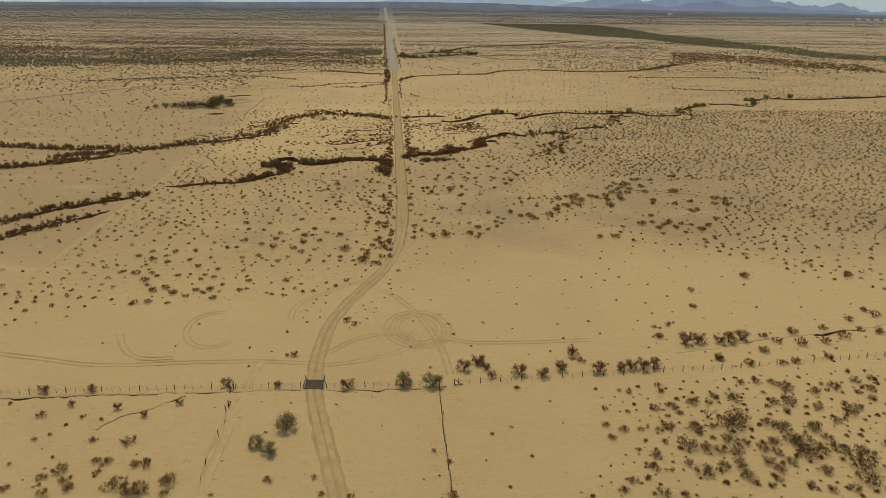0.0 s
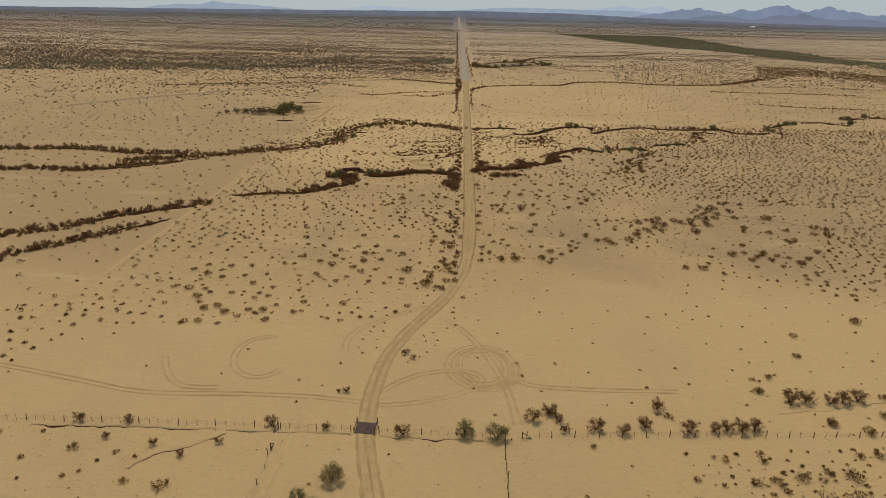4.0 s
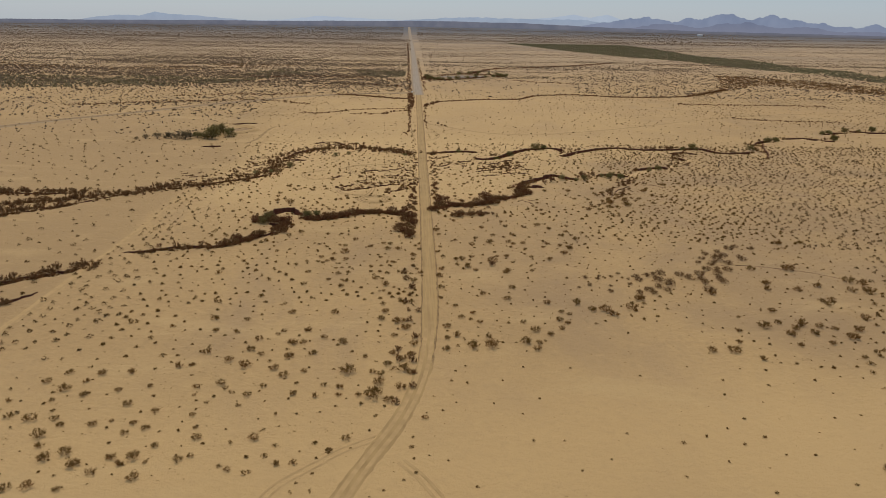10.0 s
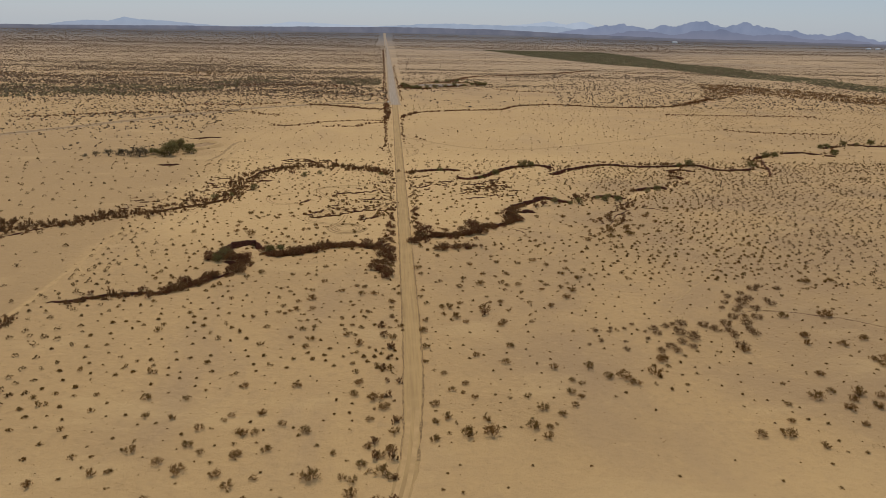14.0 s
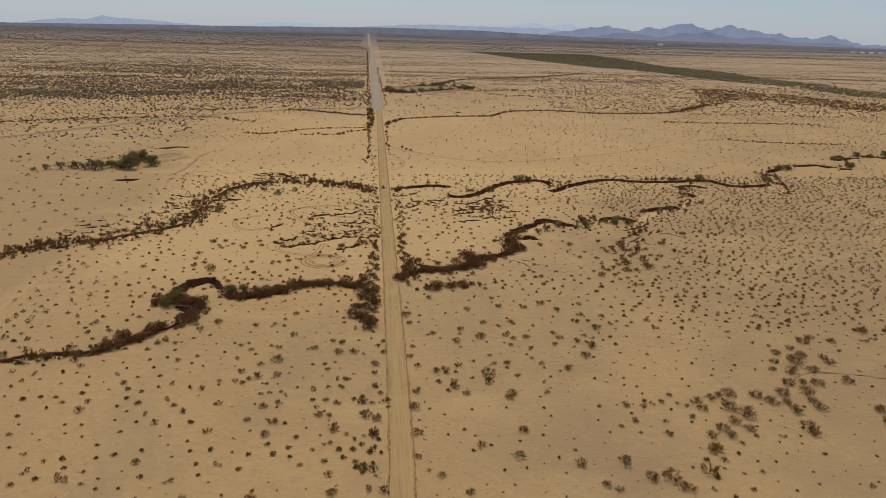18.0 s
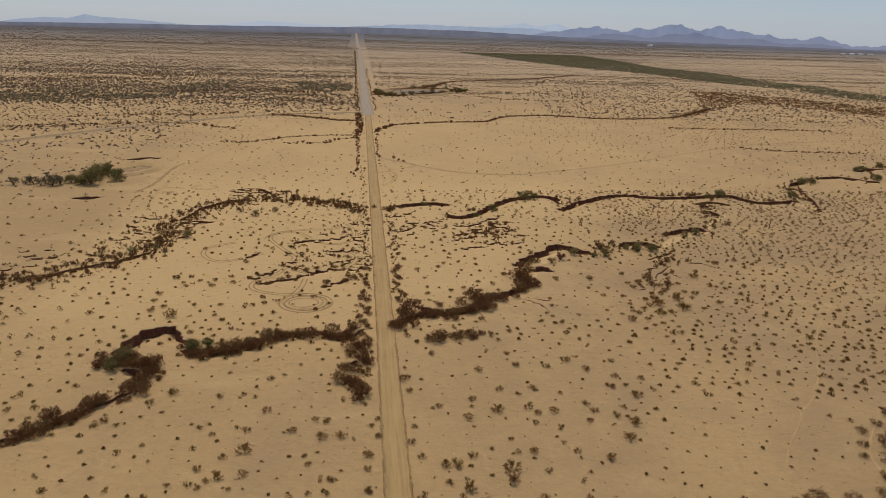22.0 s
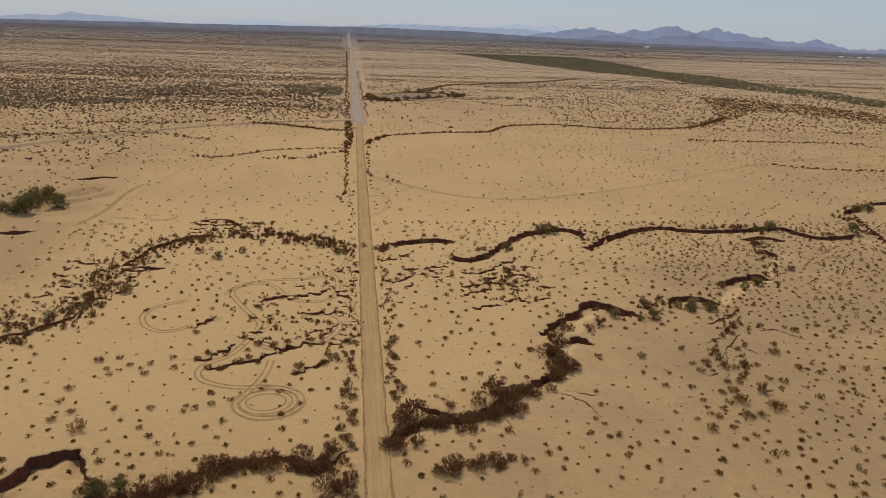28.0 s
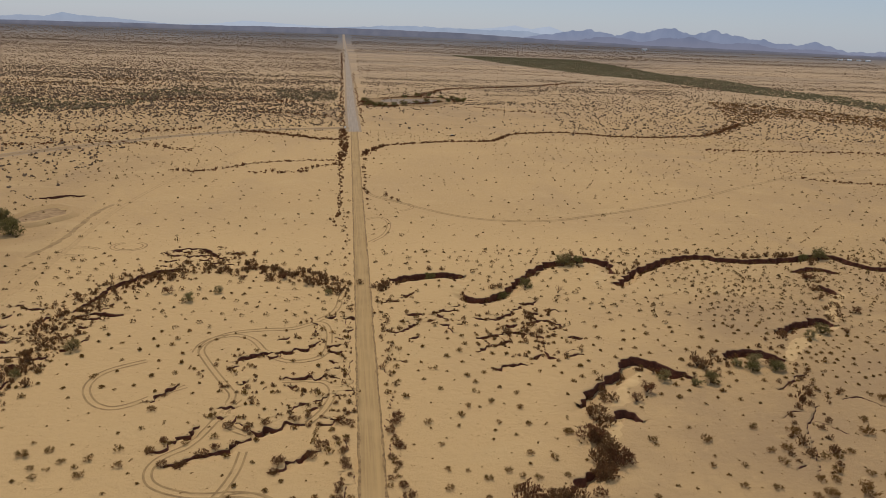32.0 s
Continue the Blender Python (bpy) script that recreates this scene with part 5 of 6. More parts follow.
# stretches whose larger shrubs are all placed above
MAPPED = [[(-102, 163), (121, 156), (86, 102), (-76, 110)], [(-109, 248), (-49, 248), (-37, 194), (-81, 195)], [(-74, 285), (-1, 285), (-2, 212), (-52, 212)], [(-57, 357), (6, 354), (2, 298), (-43, 301)], [(-70, 385), (-19, 380), (-15, 350), (-65, 352)], [(2, 385), (72, 382), (48, 314), (0, 316)], [(66, 352), (134, 349), (93, 292), (45, 295)], [(-4, 330), (66, 330), (59, 247), (-4, 247)], [(91, 340), (170, 340), (117, 247), (60, 247)], [(0, 458), (135, 452), (93, 395), (-2, 402)], [(-93, 463), (-33, 460), (-25, 403), (-68, 406)]]


def near_density(x, y):
    """Shrubs for each square metre on the near plain."""
    clump = 0.7 + 0.6 * lattice(x / 14, y / 14, 41) * (0.5 + lattice(x / 45, y / 45, 42))
    d = np.where(x < 0, 0.034, 0.036)
    d = np.where((x > 0) & (x + (y - 350) * 0.3 > 90) & (y > 255) & (y < 640), 0.056, d)
    d = np.where((y > 395) & (x < 0), 0.026, d)
    d = np.where((y > 410) & (x > 0) & (x < 110) & (y < 570), 0.028, d)
    d = np.where((x < -118) & (y > 205), 0.006, d)
    d = np.where((y > 575), np.where(x < 0, 0.009, 0.011), d)
    d = np.where((y > 575) & (x > 60), 0.007 + 0.017 * ease((x - 60) / 300 + 0.5 * (lattice(x / 60, y / 40, 43) - 0.5)), d)
    d = np.where((y > 690) & (x < -20 - (900 - y) * 0.45) & (y < 900), 0.022, d)
    d = np.where((y > 590) & (y < 840) & (x > -90) & (x < 60), 0.007, d)
    open_plain = 0.15 + 1.1 * ease((lattice(x / 46, y / 24, 44) * 0.6 + lattice(x / 15, y / 12, 45) * 0.4 - 0.42) * 4)
    d = np.where((y > 575) & (y < 850), d * open_plain * 0.8, d)
    d = np.where(inside(x, y, BARE), np.where(x > 45, 0.008, np.where(x > -5, 0.003, 0.001)), d)
    d = np.where((y < 150), 0.0035, d)
    d = np.where(inside(x, y, THICKET), 0.1, d)
    d = np.where(inside(x, y, THICKET_W), 0.07, d)
    d = np.where((y > 150) & (y < 172) & (x > 62), 0.022, d)
    d = np.where((np.abs(x + 7) < 3.4) & (y > 225) & (y < 392), 0.085, d)
    d = np.where((np.abs(x - 6) < 2.6) & (y > 235) & (y < 392), 0.06, d)
    d = np.where((np.abs(np.abs(x) - 6) < 3) & (y > 395) & (y < 528), 0.035, d)
    d = np.where(line_gap(x, y, LIP_LINE) < 3.5, 0.05, d)
    d = np.where((line_gap(x, y, ROAD_LINE) < 11) & (y > 178) & (y < 232), 0.035, d)
    d = np.where(mapped(x, y), np.where(inside(x, y, THICKET), 0.085, np.minimum(0.9 * d, 0.036)), d)
    return d * 1.45 * clump * (line_gap(x, y, ROAD_LINE) > 4.2)


def thrown(rs, low_x, high_x, low_y, high_y, most, density):
    n = rs.poisson((high_x - low_x) * (high_y - low_y) * most)
    x, y = rs.uniform(low_x, high_x, n), rs.uniform(low_y, high_y, n)
    keep = rs.uniform(0, most, n) < density(x, y)
    return np.stack([x[keep], y[keep]], 1)


def spaced(rs, low_x, high_x, low_y, high_y, most, density):
    """Places that keep their distance from each other, closer where the growth is denser."""
    p = thrown(rs, low_x, high_x, low_y, high_y, 3 * most, lambda x, y: 3 * density(x, y))
    gaps = np.clip(0.72 / np.sqrt(np.maximum(density(p[:, 0], p[:, 1]), 1e-4)), 0.8, 6.0)
    cells, keep = {}, []
    for k, ((x, y), gap) in enumerate(zip(p.tolist(), gaps.tolist())):
        i, j = int(x // 3), int(y // 3)
        if all((x - u) ** 2 + (y - v) ** 2 > gap * gap for m in range(i - 2, i + 3) for n in range(j - 2, j + 3) for u, v in cells.get((m, n), ())):
            cells.setdefault((i, j), []).append((x, y))
            keep.append(k)
    return p[keep]


def mapped(x, y):
    out = np.zeros(np.shape(x), bool)
    for ring in MAPPED:
        out |= inside(x, y, ring)
    return out


RS = np.random.RandomState(7)
near = spaced(RS, -400, 560, 88, 900, 0.12, near_density)
near = near[(near[:, 0] < 45 + 0.74 * near[:, 1]) & (near[:, 0] > -45 - 0.66 * near[:, 1])]
size = np.where(RS.uniform(size=len(near)) < 0.2, RS.uniform(0.8, 1.5, len(near)), np.clip(RS.normal(2.3, 0.45, len(near)), 1.1, 3.6))
size = np.where(inside(near[:, 0], near[:, 1], BARE), size * 0.55, size)
size = np.where(near[:, 1] > 575, size * 0.85, size)
size = np.where(mapped(near[:, 0], near[:, 1]), (0.6 + 1.5 * RS.uniform(size=len(near)) ** 2) * np.where(inside(near[:, 0], near[:, 1], THICKET), 1.35, 1.0), size) / 1.8

KINDS = [bush_meshes(100 + k, BUSH_LEAF, 20 + 3 * (k % 3), 17, 0.85, 0.9, 0.057) for k in range(8)]
TWIGGY = [bush_meshes(130 + k, TWIG_LEAF, 34, 15, 0.85, 0.95, 0.044, "twiggy") for k in range(5)]


def shrubs(rows, kinds, name, label, big_label, group):
    """Single shrubs, each at its place and width."""
    for k, (x, y, wide) in enumerate(rows):
        stems, foliage = kinds[(k * 5 + int(abs(x))) % len(kinds)]
        bush = thing(name, x, y, float(ground_z([x], [y])[0]) - 0.03, (k * 2.4) % math.tau, wide / 1.8, label=label if wide < 2.6 else big_label, category="shrub", group=group)
        part("branchwork", stems, bush)
        part("foliage", foliage, bush)


shrubs(WEST_FLAT + WEST_FLAT_B + WEST_BEND + WEST_BEND_B + WEST_VERGE + WEST_VERGE_B + WEST_RISE + EAST_VERGE + EAST_VERGE_B + EAST_WASH_FLAT + EAST_BEND + EAST_BEND_B, KINDS, "desert_shrub", "small dry olive-brown desert shrub on pale sand", "broad bushy olive-brown desert shrub on pale sand", "shrubs on the open plain")
shrubs(WEST_CORNER + GATE_FLAT + FENCE_FLAT + DITCH_ROW + WEST_LOOPS + EAST_SLOPE + EAST_SLOPE_B + EAST_FLAT + EAST_FLAT_B, KINDS, "sand_shrub", "round olive-brown shrub on bare sand", "wide spreading olive-brown shrub on bare sand", "shrubs round the fence and slopes")
shrubs(EAST_THICKET + EAST_THICKET_B + EAST_THICKET_C + LIP_ROW + LIP_ROW_B, TWIGGY, "thicket_shrub", "dark twiggy brown shrub in an open thicket", "wide dark purple-brown twiggy shrub in a thicket", "shrubs of the open thickets")
MID = [loose_bush(200 + k, 0, 22, 0.155, 0.85, 0.85, 1, False) for k in range(9)]
FINE = [loose_bush(230 + k, 6, 50, 0.108, 0.9, 0.9, 1 + (k % 5 == 4)) for k in range(8)]
close = (near[:, 0] > -90) & (near[:, 0] < 150) & (near[:, 1] < 500) | (near[:, 1] < 200)
scatter("desert_scrub", near[close], size[close], FINE, BUSH_LEAF, "round brushy olive-brown desert shrubs on sand", seed=23)
scatter("desert_scrub", near[~close], size[~close], MID, FIELD_LEAF, "scattered small olive-brown desert shrubs on sand", seed=3)

# tufts and litter between the shrubs
tuft = thrown(RS, -160, 280, 95, 640, 0.24, lambda x, y: 0.24 * ease((lattice(x / 8, y / 8, 61) - 0.4) * 3) * np.where(inside(x, y, BARE), 0.12, np.where((y < 146) & (np.abs(x) < 24), 1.5, 0.7)))
TUFTS = [loose_bush(300 + k, 2, 4, 0.18, 0.5, 0.7) for k in range(5)]
scatter("dry_tufts", tuft, RS.uniform(0.22, 0.55, len(tuft)), TUFTS, BUSH_LEAF, "tiny dry tufts and twigs on sand", "dry tufts", 0.8, 4)


def far_density(x, y):
    """Shrubs for each square metre of the far plain: streaks from west to east, densest in the west."""
    west = ease((-x - 4) / 40)
    streak = 0.45 * lattice(x / 340, y / 46, 51) + 0.35 * lattice(x / 120, y / 17, 52) + 0.2 * lattice(x / 30, y / 9, 57)
    west_part = (0.022 + 0.068 * ease((streak - 0.32) * 3.4)) * (1 + 0.35 * ease((1300 - y) / 200))
    west_part = np.where(y < 1000, 0.028 + 0.045 * ease((y - 930 + 40 * lattice(x / 60, y / 30, 58)) / 90), west_part)
    east_part = 0.007 + 0.050 * ease((streak - 0.46) * 5.0)
    east_part = np.where((y < 1050) & (x < 240), 0.004, east_part)
    east_part = np.where((x > 200 + (y - 1000) * 0.15) & (y < 1300), 0.024, east_part)
    d = west * west_part + (1 - west) * east_part
    d = np.where((np.abs(x) < 13), 0, d)
    d = np.where((x < -8) & (x > -26) & (y < 1080), 0.05, d)
    return d * (line_gap(x, y, SIDE_LINE) > 6) * (1.2 - 0.4 * lattice(x / 9, y / 9, 53)) * np.clip(1.25 - y / 4200, 0.3, 1)


far = thrown(RS, -1100, 1100, 890, 1560, 0.12, far_density)
beyond = thrown(RS, -1800, 1850, 1560, 2700, 0.07, lambda x, y: 0.55 * far_density(x, y))
far, beyond = (p[np.abs(p[:, 0]) < 70 + 0.66 * p[:, 1]] for p in (far, beyond))
west_side = thrown(RS, -560, -150, 600, 890, 0.03, lambda x, y: 0.004 + 0.008 * (y > 690) + 0.018 * (line_gap(x, y, SIDE_LINE) < 60) * (y > 760))
west_side = west_side[line_gap(west_side[:, 0], west_side[:, 1], SIDE_LINE) > 7]
FAR = [loose_bush(400 + k, 0, 4, 0.44, 0.85, 0.6, 1, False) for k in range(6)]
THIN_FAR = [loose_bush(410 + k, 0, 3, 0.54, 0.8, 0.5, 1, False) for k in range(6)]
spots = np.vstack([far, west_side])
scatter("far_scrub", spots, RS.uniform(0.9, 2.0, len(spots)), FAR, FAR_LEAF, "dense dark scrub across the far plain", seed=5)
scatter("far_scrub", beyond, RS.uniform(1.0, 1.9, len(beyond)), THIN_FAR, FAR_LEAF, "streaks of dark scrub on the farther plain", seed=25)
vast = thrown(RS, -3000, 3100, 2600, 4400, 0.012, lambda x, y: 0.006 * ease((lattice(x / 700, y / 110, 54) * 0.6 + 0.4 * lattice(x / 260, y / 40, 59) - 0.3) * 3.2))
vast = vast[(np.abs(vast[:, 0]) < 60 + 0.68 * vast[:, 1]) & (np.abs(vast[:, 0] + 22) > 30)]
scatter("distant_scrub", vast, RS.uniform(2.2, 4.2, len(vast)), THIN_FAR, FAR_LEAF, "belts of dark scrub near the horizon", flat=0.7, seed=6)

inner = thrown(RS, 290, 1100, 1000, 2520, 0.05, lambda x, y: 0.05 * inside(x, y, GREEN_RING))
DENSE = [loose_bush(440 + k, 0, 6, 0.42, 0.8, 0.9, 1, False) for k in range(5)]
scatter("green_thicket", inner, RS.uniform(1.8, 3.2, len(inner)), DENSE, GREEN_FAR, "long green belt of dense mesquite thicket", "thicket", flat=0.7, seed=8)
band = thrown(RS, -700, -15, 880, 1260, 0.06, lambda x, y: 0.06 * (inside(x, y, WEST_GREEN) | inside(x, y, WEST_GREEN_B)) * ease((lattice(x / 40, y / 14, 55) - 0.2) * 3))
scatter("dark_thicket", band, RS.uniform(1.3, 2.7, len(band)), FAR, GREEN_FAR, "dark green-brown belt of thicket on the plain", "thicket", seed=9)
red = np.vstack([thrown(RS, -800, -140, 1180, 1360, 0.03, lambda x, y: 0.03 * inside(x, y, RED_BELT) * ease((lattice(x / 60, y / 16, 56) - 0.25) * 3)),
                 thrown(RS, 295, 690, 895, 1240, 0.07, lambda x, y: 0.07 * inside(x, y, DENSE_EAST))])
scatter("brown_thicket", red, RS.uniform(1.0, 2.1, len(red)), FAR, BRUSH_LEAF, "red-brown belt of scrub on the plain", "thicket", seed=19)


def along(line, half, each, rs):
    p = rounded(line, 1.0 / each, 1)
    r = sides_of(p)
    return p + r * rs.uniform(-half, half, (len(p), 1)) + rs.normal(0, 0.6, p.shape)


rows = [(ROW_EAST, 2.4, 0.8), (ROW_EAST, 1.5, 0.4), (ROW_TOP, 8, 0.9), (ROW_TOP, 3, 0.5), (ROW_TOP_B, 8, 0.3), (ROW_DARK, 10, 0.4), (ROW_SIDE, 4, 0.5), ([(137, 1097), (157, 1068), (190, 1066), (210, 1044)], 6, 0.5), (RIBBON_WEST, 1.0, 0.55), (RIBBON_WEST_B, 1.2, 0.6), (DITCH_SCRUB_W, 5, 1.0), (DITCH_SCRUB_W, 3, 0.8),
        (RIM_EAST, 4, 0.5), (RIM_EAST_B, 2, 0.5),
        ([(-10, 930), (-12, 1100), (-16, 1600), (-24, 2400)], 2.0, 0.22), ([(8, 930), (6, 1100), (3, 1600)], 1.5, 0.12), (POND_EDGE, 5, 1.5), (POND_EDGE, 9, 0.8), ([(-14, 985), (-45, 1000), (-95, 1010)], 6, 0.5), ([(-60, 1100), (-140, 1120), (-230, 1090)], 12, 1.2), ([(14, 1075), (40, 1085), (90, 1130)], 5, 0.9),
        ([(-106, 790), (-160, 822), (-230, 800), (-330, 760)], 5, 0.5), ([(-60, 720), (-30, 728)], 3, 0.6)]
row_places = np.vstack([along(line, half, each, RS) for line, half, each in rows])
FAR_ROW = [loose_bush(420 + k, 4, 16, 0.3, 1.0, 0.8) for k in range(6)]
scatter("scrub_rows", row_places, RS.uniform(0.7, 1.7, len(row_places)), FAR_ROW, BRUSH_LEAF, "rows of dark shrubs along shallow drains", seed=10)

# thickets along the washes, plant by plant
BRUSH = [bush_meshes(500 + k, BRUSH_LEAF, 44, 8, 1.1, 0.95, 0.07, "brush") for k in range(6)]
BAND_A = [(-215, 236), (-195, 252), (-175, 268), (-163, 275), (-150, 294), (-137, 305), (-127, 312), (-116, 320)]
BAND_B = [(-195, 220), (-178, 232), (-160, 246), (-148, 262), (-140, 274), (-129, 286)]
BAND_C = [(-330, 330), (-295, 347), (-260, 362), (-227, 377), (-207, 373), (-191, 380), (-176, 389), (-162, 404)]
BAND_D = [(-340, 412), (-300, 420), (-262, 426), (-234, 434), (-208, 426), (-184, 423), (-165, 427)]
belts = [(BAND_A, 3.0, 1.7), (BAND_B, 2.4, 1.2), (BAND_A, 6, 0.4), (BAND_B, 5, 0.3), (BAND_C, 4.5, 2.0), (BAND_D, 5, 2.0), (WASH_WEST[2:], 2.4, 1.0), (FAR_WASH_WEST, 7.5, 1.4), (WASH_ROAD_WEST, 3.0, 1.15), (WASH_ROAD_EAST, 2.6, 1.0), (WASH_EAST_UP, 2.5, 0.8), (FAR_WASH_WEST, 3.0, 0.6), (FAR_WASH_ROAD_EAST, 2, 0.6),
         ([(-9, 356), (-9, 366), (-8, 376), (-7, 388)], 3.5, 0.7), ([(-9, 228), (-7, 245), (-7, 262), (-7, 290), (-7, 320)], 2.6, 0.16),
         ([(-40, 552), (-20, 548), (-6, 538)], 3, 0.6), ([(-64, 574), (-50, 570), (-38, 560)], 5, 0.7), ([(100, 548), (112, 556), (122, 563)], 1.6, 0.4),
         ([(150, 562), (182, 568)], 1.5, 0.5), ([(84, 466), (90, 466), (96, 470)], 2.0, 0.7), ([(224, 556), (234, 562), (238, 580)], 3, 0.4), ([(160, 522), (166, 534), (170, 545)], 3.5, 0.6),
         ([(106, 452), (112, 462), (118, 470)], 4, 0.5), ([(46, 486), (50, 500), (56, 512)], 3, 0.6), ([(5, 530), (10, 537)], 3, 0.7)]
lip = [([(12, 386), (18, 390), (27, 391)], 1.8, 0.6), ([(57, 457), (64, 466), (73, 475), (84, 466), (100, 476), (112, 480), (124, 488), (140, 500), (150, 500), (165, 520), (167, 535), (175, 550), (184, 560)], 2.6, 0.4),
       ([(60, 545), (84, 563), (96, 555), (110, 556), (138, 566), (165, 561), (196, 566), (206, 551), (224, 555)], 1.6, 0.22), ([(238, 582), (250, 600), (276, 614), (298, 619), (312, 606), (338, 648), (370, 652), (450, 668)], 3.0, 0.45)]
foot = [(line, 2.2, 0.26) for high, reach, line in BANKS[:8]] + [([(92, 424), (99, 438), (106, 446), (114, 458)], 5, 0.7)]
belts += lip + foot
low = [(line, 1.4, 0.3) for high, reach, line in GULLIES[:18]] + [(line, 1.2, 0.25) for high, reach, line in GULLIES[28:-60]]
low += [([(-5.6, 398), (-5.6, 532)], 1.7, 0.5), ([(5.6, 404), (5.6, 530)], 1.6, 0.4), ([(-5.5, 540), (-6, 640)], 1.5, 0.2)]
low += [([(38, 480), (46, 494), (55, 508)], 9, 2.2), ([(-38, 482), (-24, 468), (-11, 450)], 9, 1.3), (FAR_WASH_WEST[2:13], 10, 1.0), ([(-100, 448), (-106, 466), (-96, 486), (-92, 505)], 9, 0.9)]
brush_places = np.vstack([along(line, half, each, RS) for line, half, each in belts])
low_places = np.vstack([along(line, half, each, RS) for line, half, each in low])
tall_count = len(brush_places)
brush_places = np.vstack([brush_places, low_places])
brush_size = np.clip(RS.normal(1.6, 0.5, len(brush_places)), 0.6, 2.8) * np.where(brush_places[:, 1] > 440, 1.0, 1.2)
brush_size = np.where(np.arange(len(brush_size)) >= tall_count, brush_size * 0.62, brush_size)
order = np.argsort(np.hypot((brush_places[:, 0] + 5) * 0.7, brush_places[:, 1] - 385))
MID_BRUSH = [loose_bush(540 + k, 16, 52, 0.105, 1.1, 0.95, 1 + k % 2) for k in range(6)]
scatter("wash_scrub", brush_places[order[278:]], brush_size[order[278:]], MID_BRUSH, BRUSH_LEAF, "dark brown shrubs crowding dry washes farther off", seed=14)
for k in order[:278]:
    (x, y), big = brush_places[k], float(brush_size[k])
    stems, foliage = BRUSH[k % 6]
    bush = thing("wash_shrub", x, y, float(ground_z([x], [y])[0]) - 0.1, RS.uniform(0, math.tau), big,
                 label="dense dark brown shrub crowding the edge of a dry wash" if big > 1.6 else "low dark brown shrub beside a dry wash", category="shrub", group="shrubs along the washes")
    part("branchwork", stems, bush)
    part("foliage", foliage, bush)
shrubs(ROADSIDE_WASH, BRUSH, "wash_shrub", "dark brown shrub beside a dry wash", "tall dense grey-brown shrub crowding a dry wash", "shrubs along the washes")
ditch = np.vstack([along(JUNCTION_DITCH, 3.2, 0.7, RS), along(JUNCTION_DITCH, 1.5, 0.4, RS), along([(-9, 765), (-9.5, 735), (-9, 700), (-9, 662), (-10, 610)], 0.8, 0.22, RS),
                   along([(5, 640), (5, 700), (5, 770), (6, 800)], 0.8, 0.1, RS)])
scatter("ditch_scrub", ditch, RS.uniform(0.7, 1.9, len(ditch)), FAR_ROW, BRUSH_LEAF, "dark shrubs crowding the roadside ditch", seed=12)


def tree_meshes(seed, leaf, high=4.2, wide=2.5, clumps=44, per=44, size=0.13):
    """A desert tree: forked tapering limbs and an uneven crown of leaf clumps."""
    rs = np.random.RandomState(seed)
    bm = bmesh.new()
    ends = []
    for k in range(rs.randint(3, 6)):
        a = rs.uniform(0, math.tau)
        lean = rs.uniform(0.15, 0.55)
        p, r = Vector((0, 0, -0.2)), 0.13
        for s in range(4):
            q = p + Vector((math.cos(a) * lean, math.sin(a) * lean, 1)).normalized() * high * 0.2
            rod_into(bm, p, q, r, r * 0.72, 5)
            p, r, a, lean = q, r * 0.72, a + rs.uniform(-0.7, 0.7), lean + rs.uniform(0.0, 0.35)
            if s > 0:
                side = p + Vector((math.cos(a + 1.4) * 0.8, math.sin(a + 1.4) * 0.8, 0.5)) * wide * 0.28
                rod_into(bm, p, side, r * 0.6, r * 0.2, 4)
                ends.append(np.array(side))
        ends.append(np.array(p))
    trunk = bpy.data.meshes.new("tree_trunk")
    bm.to_mesh(trunk)
    bm.free()
    trunk.materials.append(BARK)
    spots = []
    for k in range(clumps):
        if k < len(ends):
            c = ends[k]
        else:
            a, r = rs.uniform(0, math.tau), wide * math.sqrt(rs.uniform(0.05, 1))
            c = np.array([math.cos(a) * r, math.sin(a) * r, high * (0.16 + 0.7 * rs.uniform() * (1 - 0.6 * (r / wide) ** 2))])
        spots.append(c + rs.normal(0, 1, (per, 3)) * np.array([0.22, 0.22, 0.17]) * wide * rs.uniform(0.5, 0.95))
    spots = np.concatenate(spots)
    spots[:, 2] = np.maximum(spots[:, 2], 0.25)
    lv, lq = leaf_quads(rs, spots, size)
    return trunk, mesh_of("tree_crown", lv, None, lq, [leaf])


GREEN = [tree_meshes(700 + k, TREE_LEAF) for k in range(4)]
FAR_GREEN = [tree_meshes(710 + k, TREE_LEAF, 4.2, 2.5, 26, 16, 0.26) for k in range(3)]
PALE = [tree_meshes(720 + k, PALE_LEAF, 3.7, 1.9, 40, 64, 0.09) for k in range(3)]
DARK = [tree_meshes(740 + k, BRUSH_LEAF, 3.0, 1.8, 28, 32, 0.105) for k in range(4)]
GREY = [tree_meshes(750 + k, GREY_LEAF, 3.0, 1.9, 26, 36, 0.1) for k in range(3)]
BARE_WOOD = [tree_meshes(760, BRUSH_LEAF, 3.6, 2.2, 12, 9, 0.12)]


def plant(kinds, rows, label, name="desert_tree", group=""):
    for k, (x, y, big) in enumerate(rows):
        trunk, crown = kinds[k % len(kinds)]
        tree = thing(name, x, y, float(ground_z([x], [y])[0]), k * 1.7, big, label=label, category="tree", group=group)
        part("trunk", trunk, tree)
        part("crown", crown, tree)


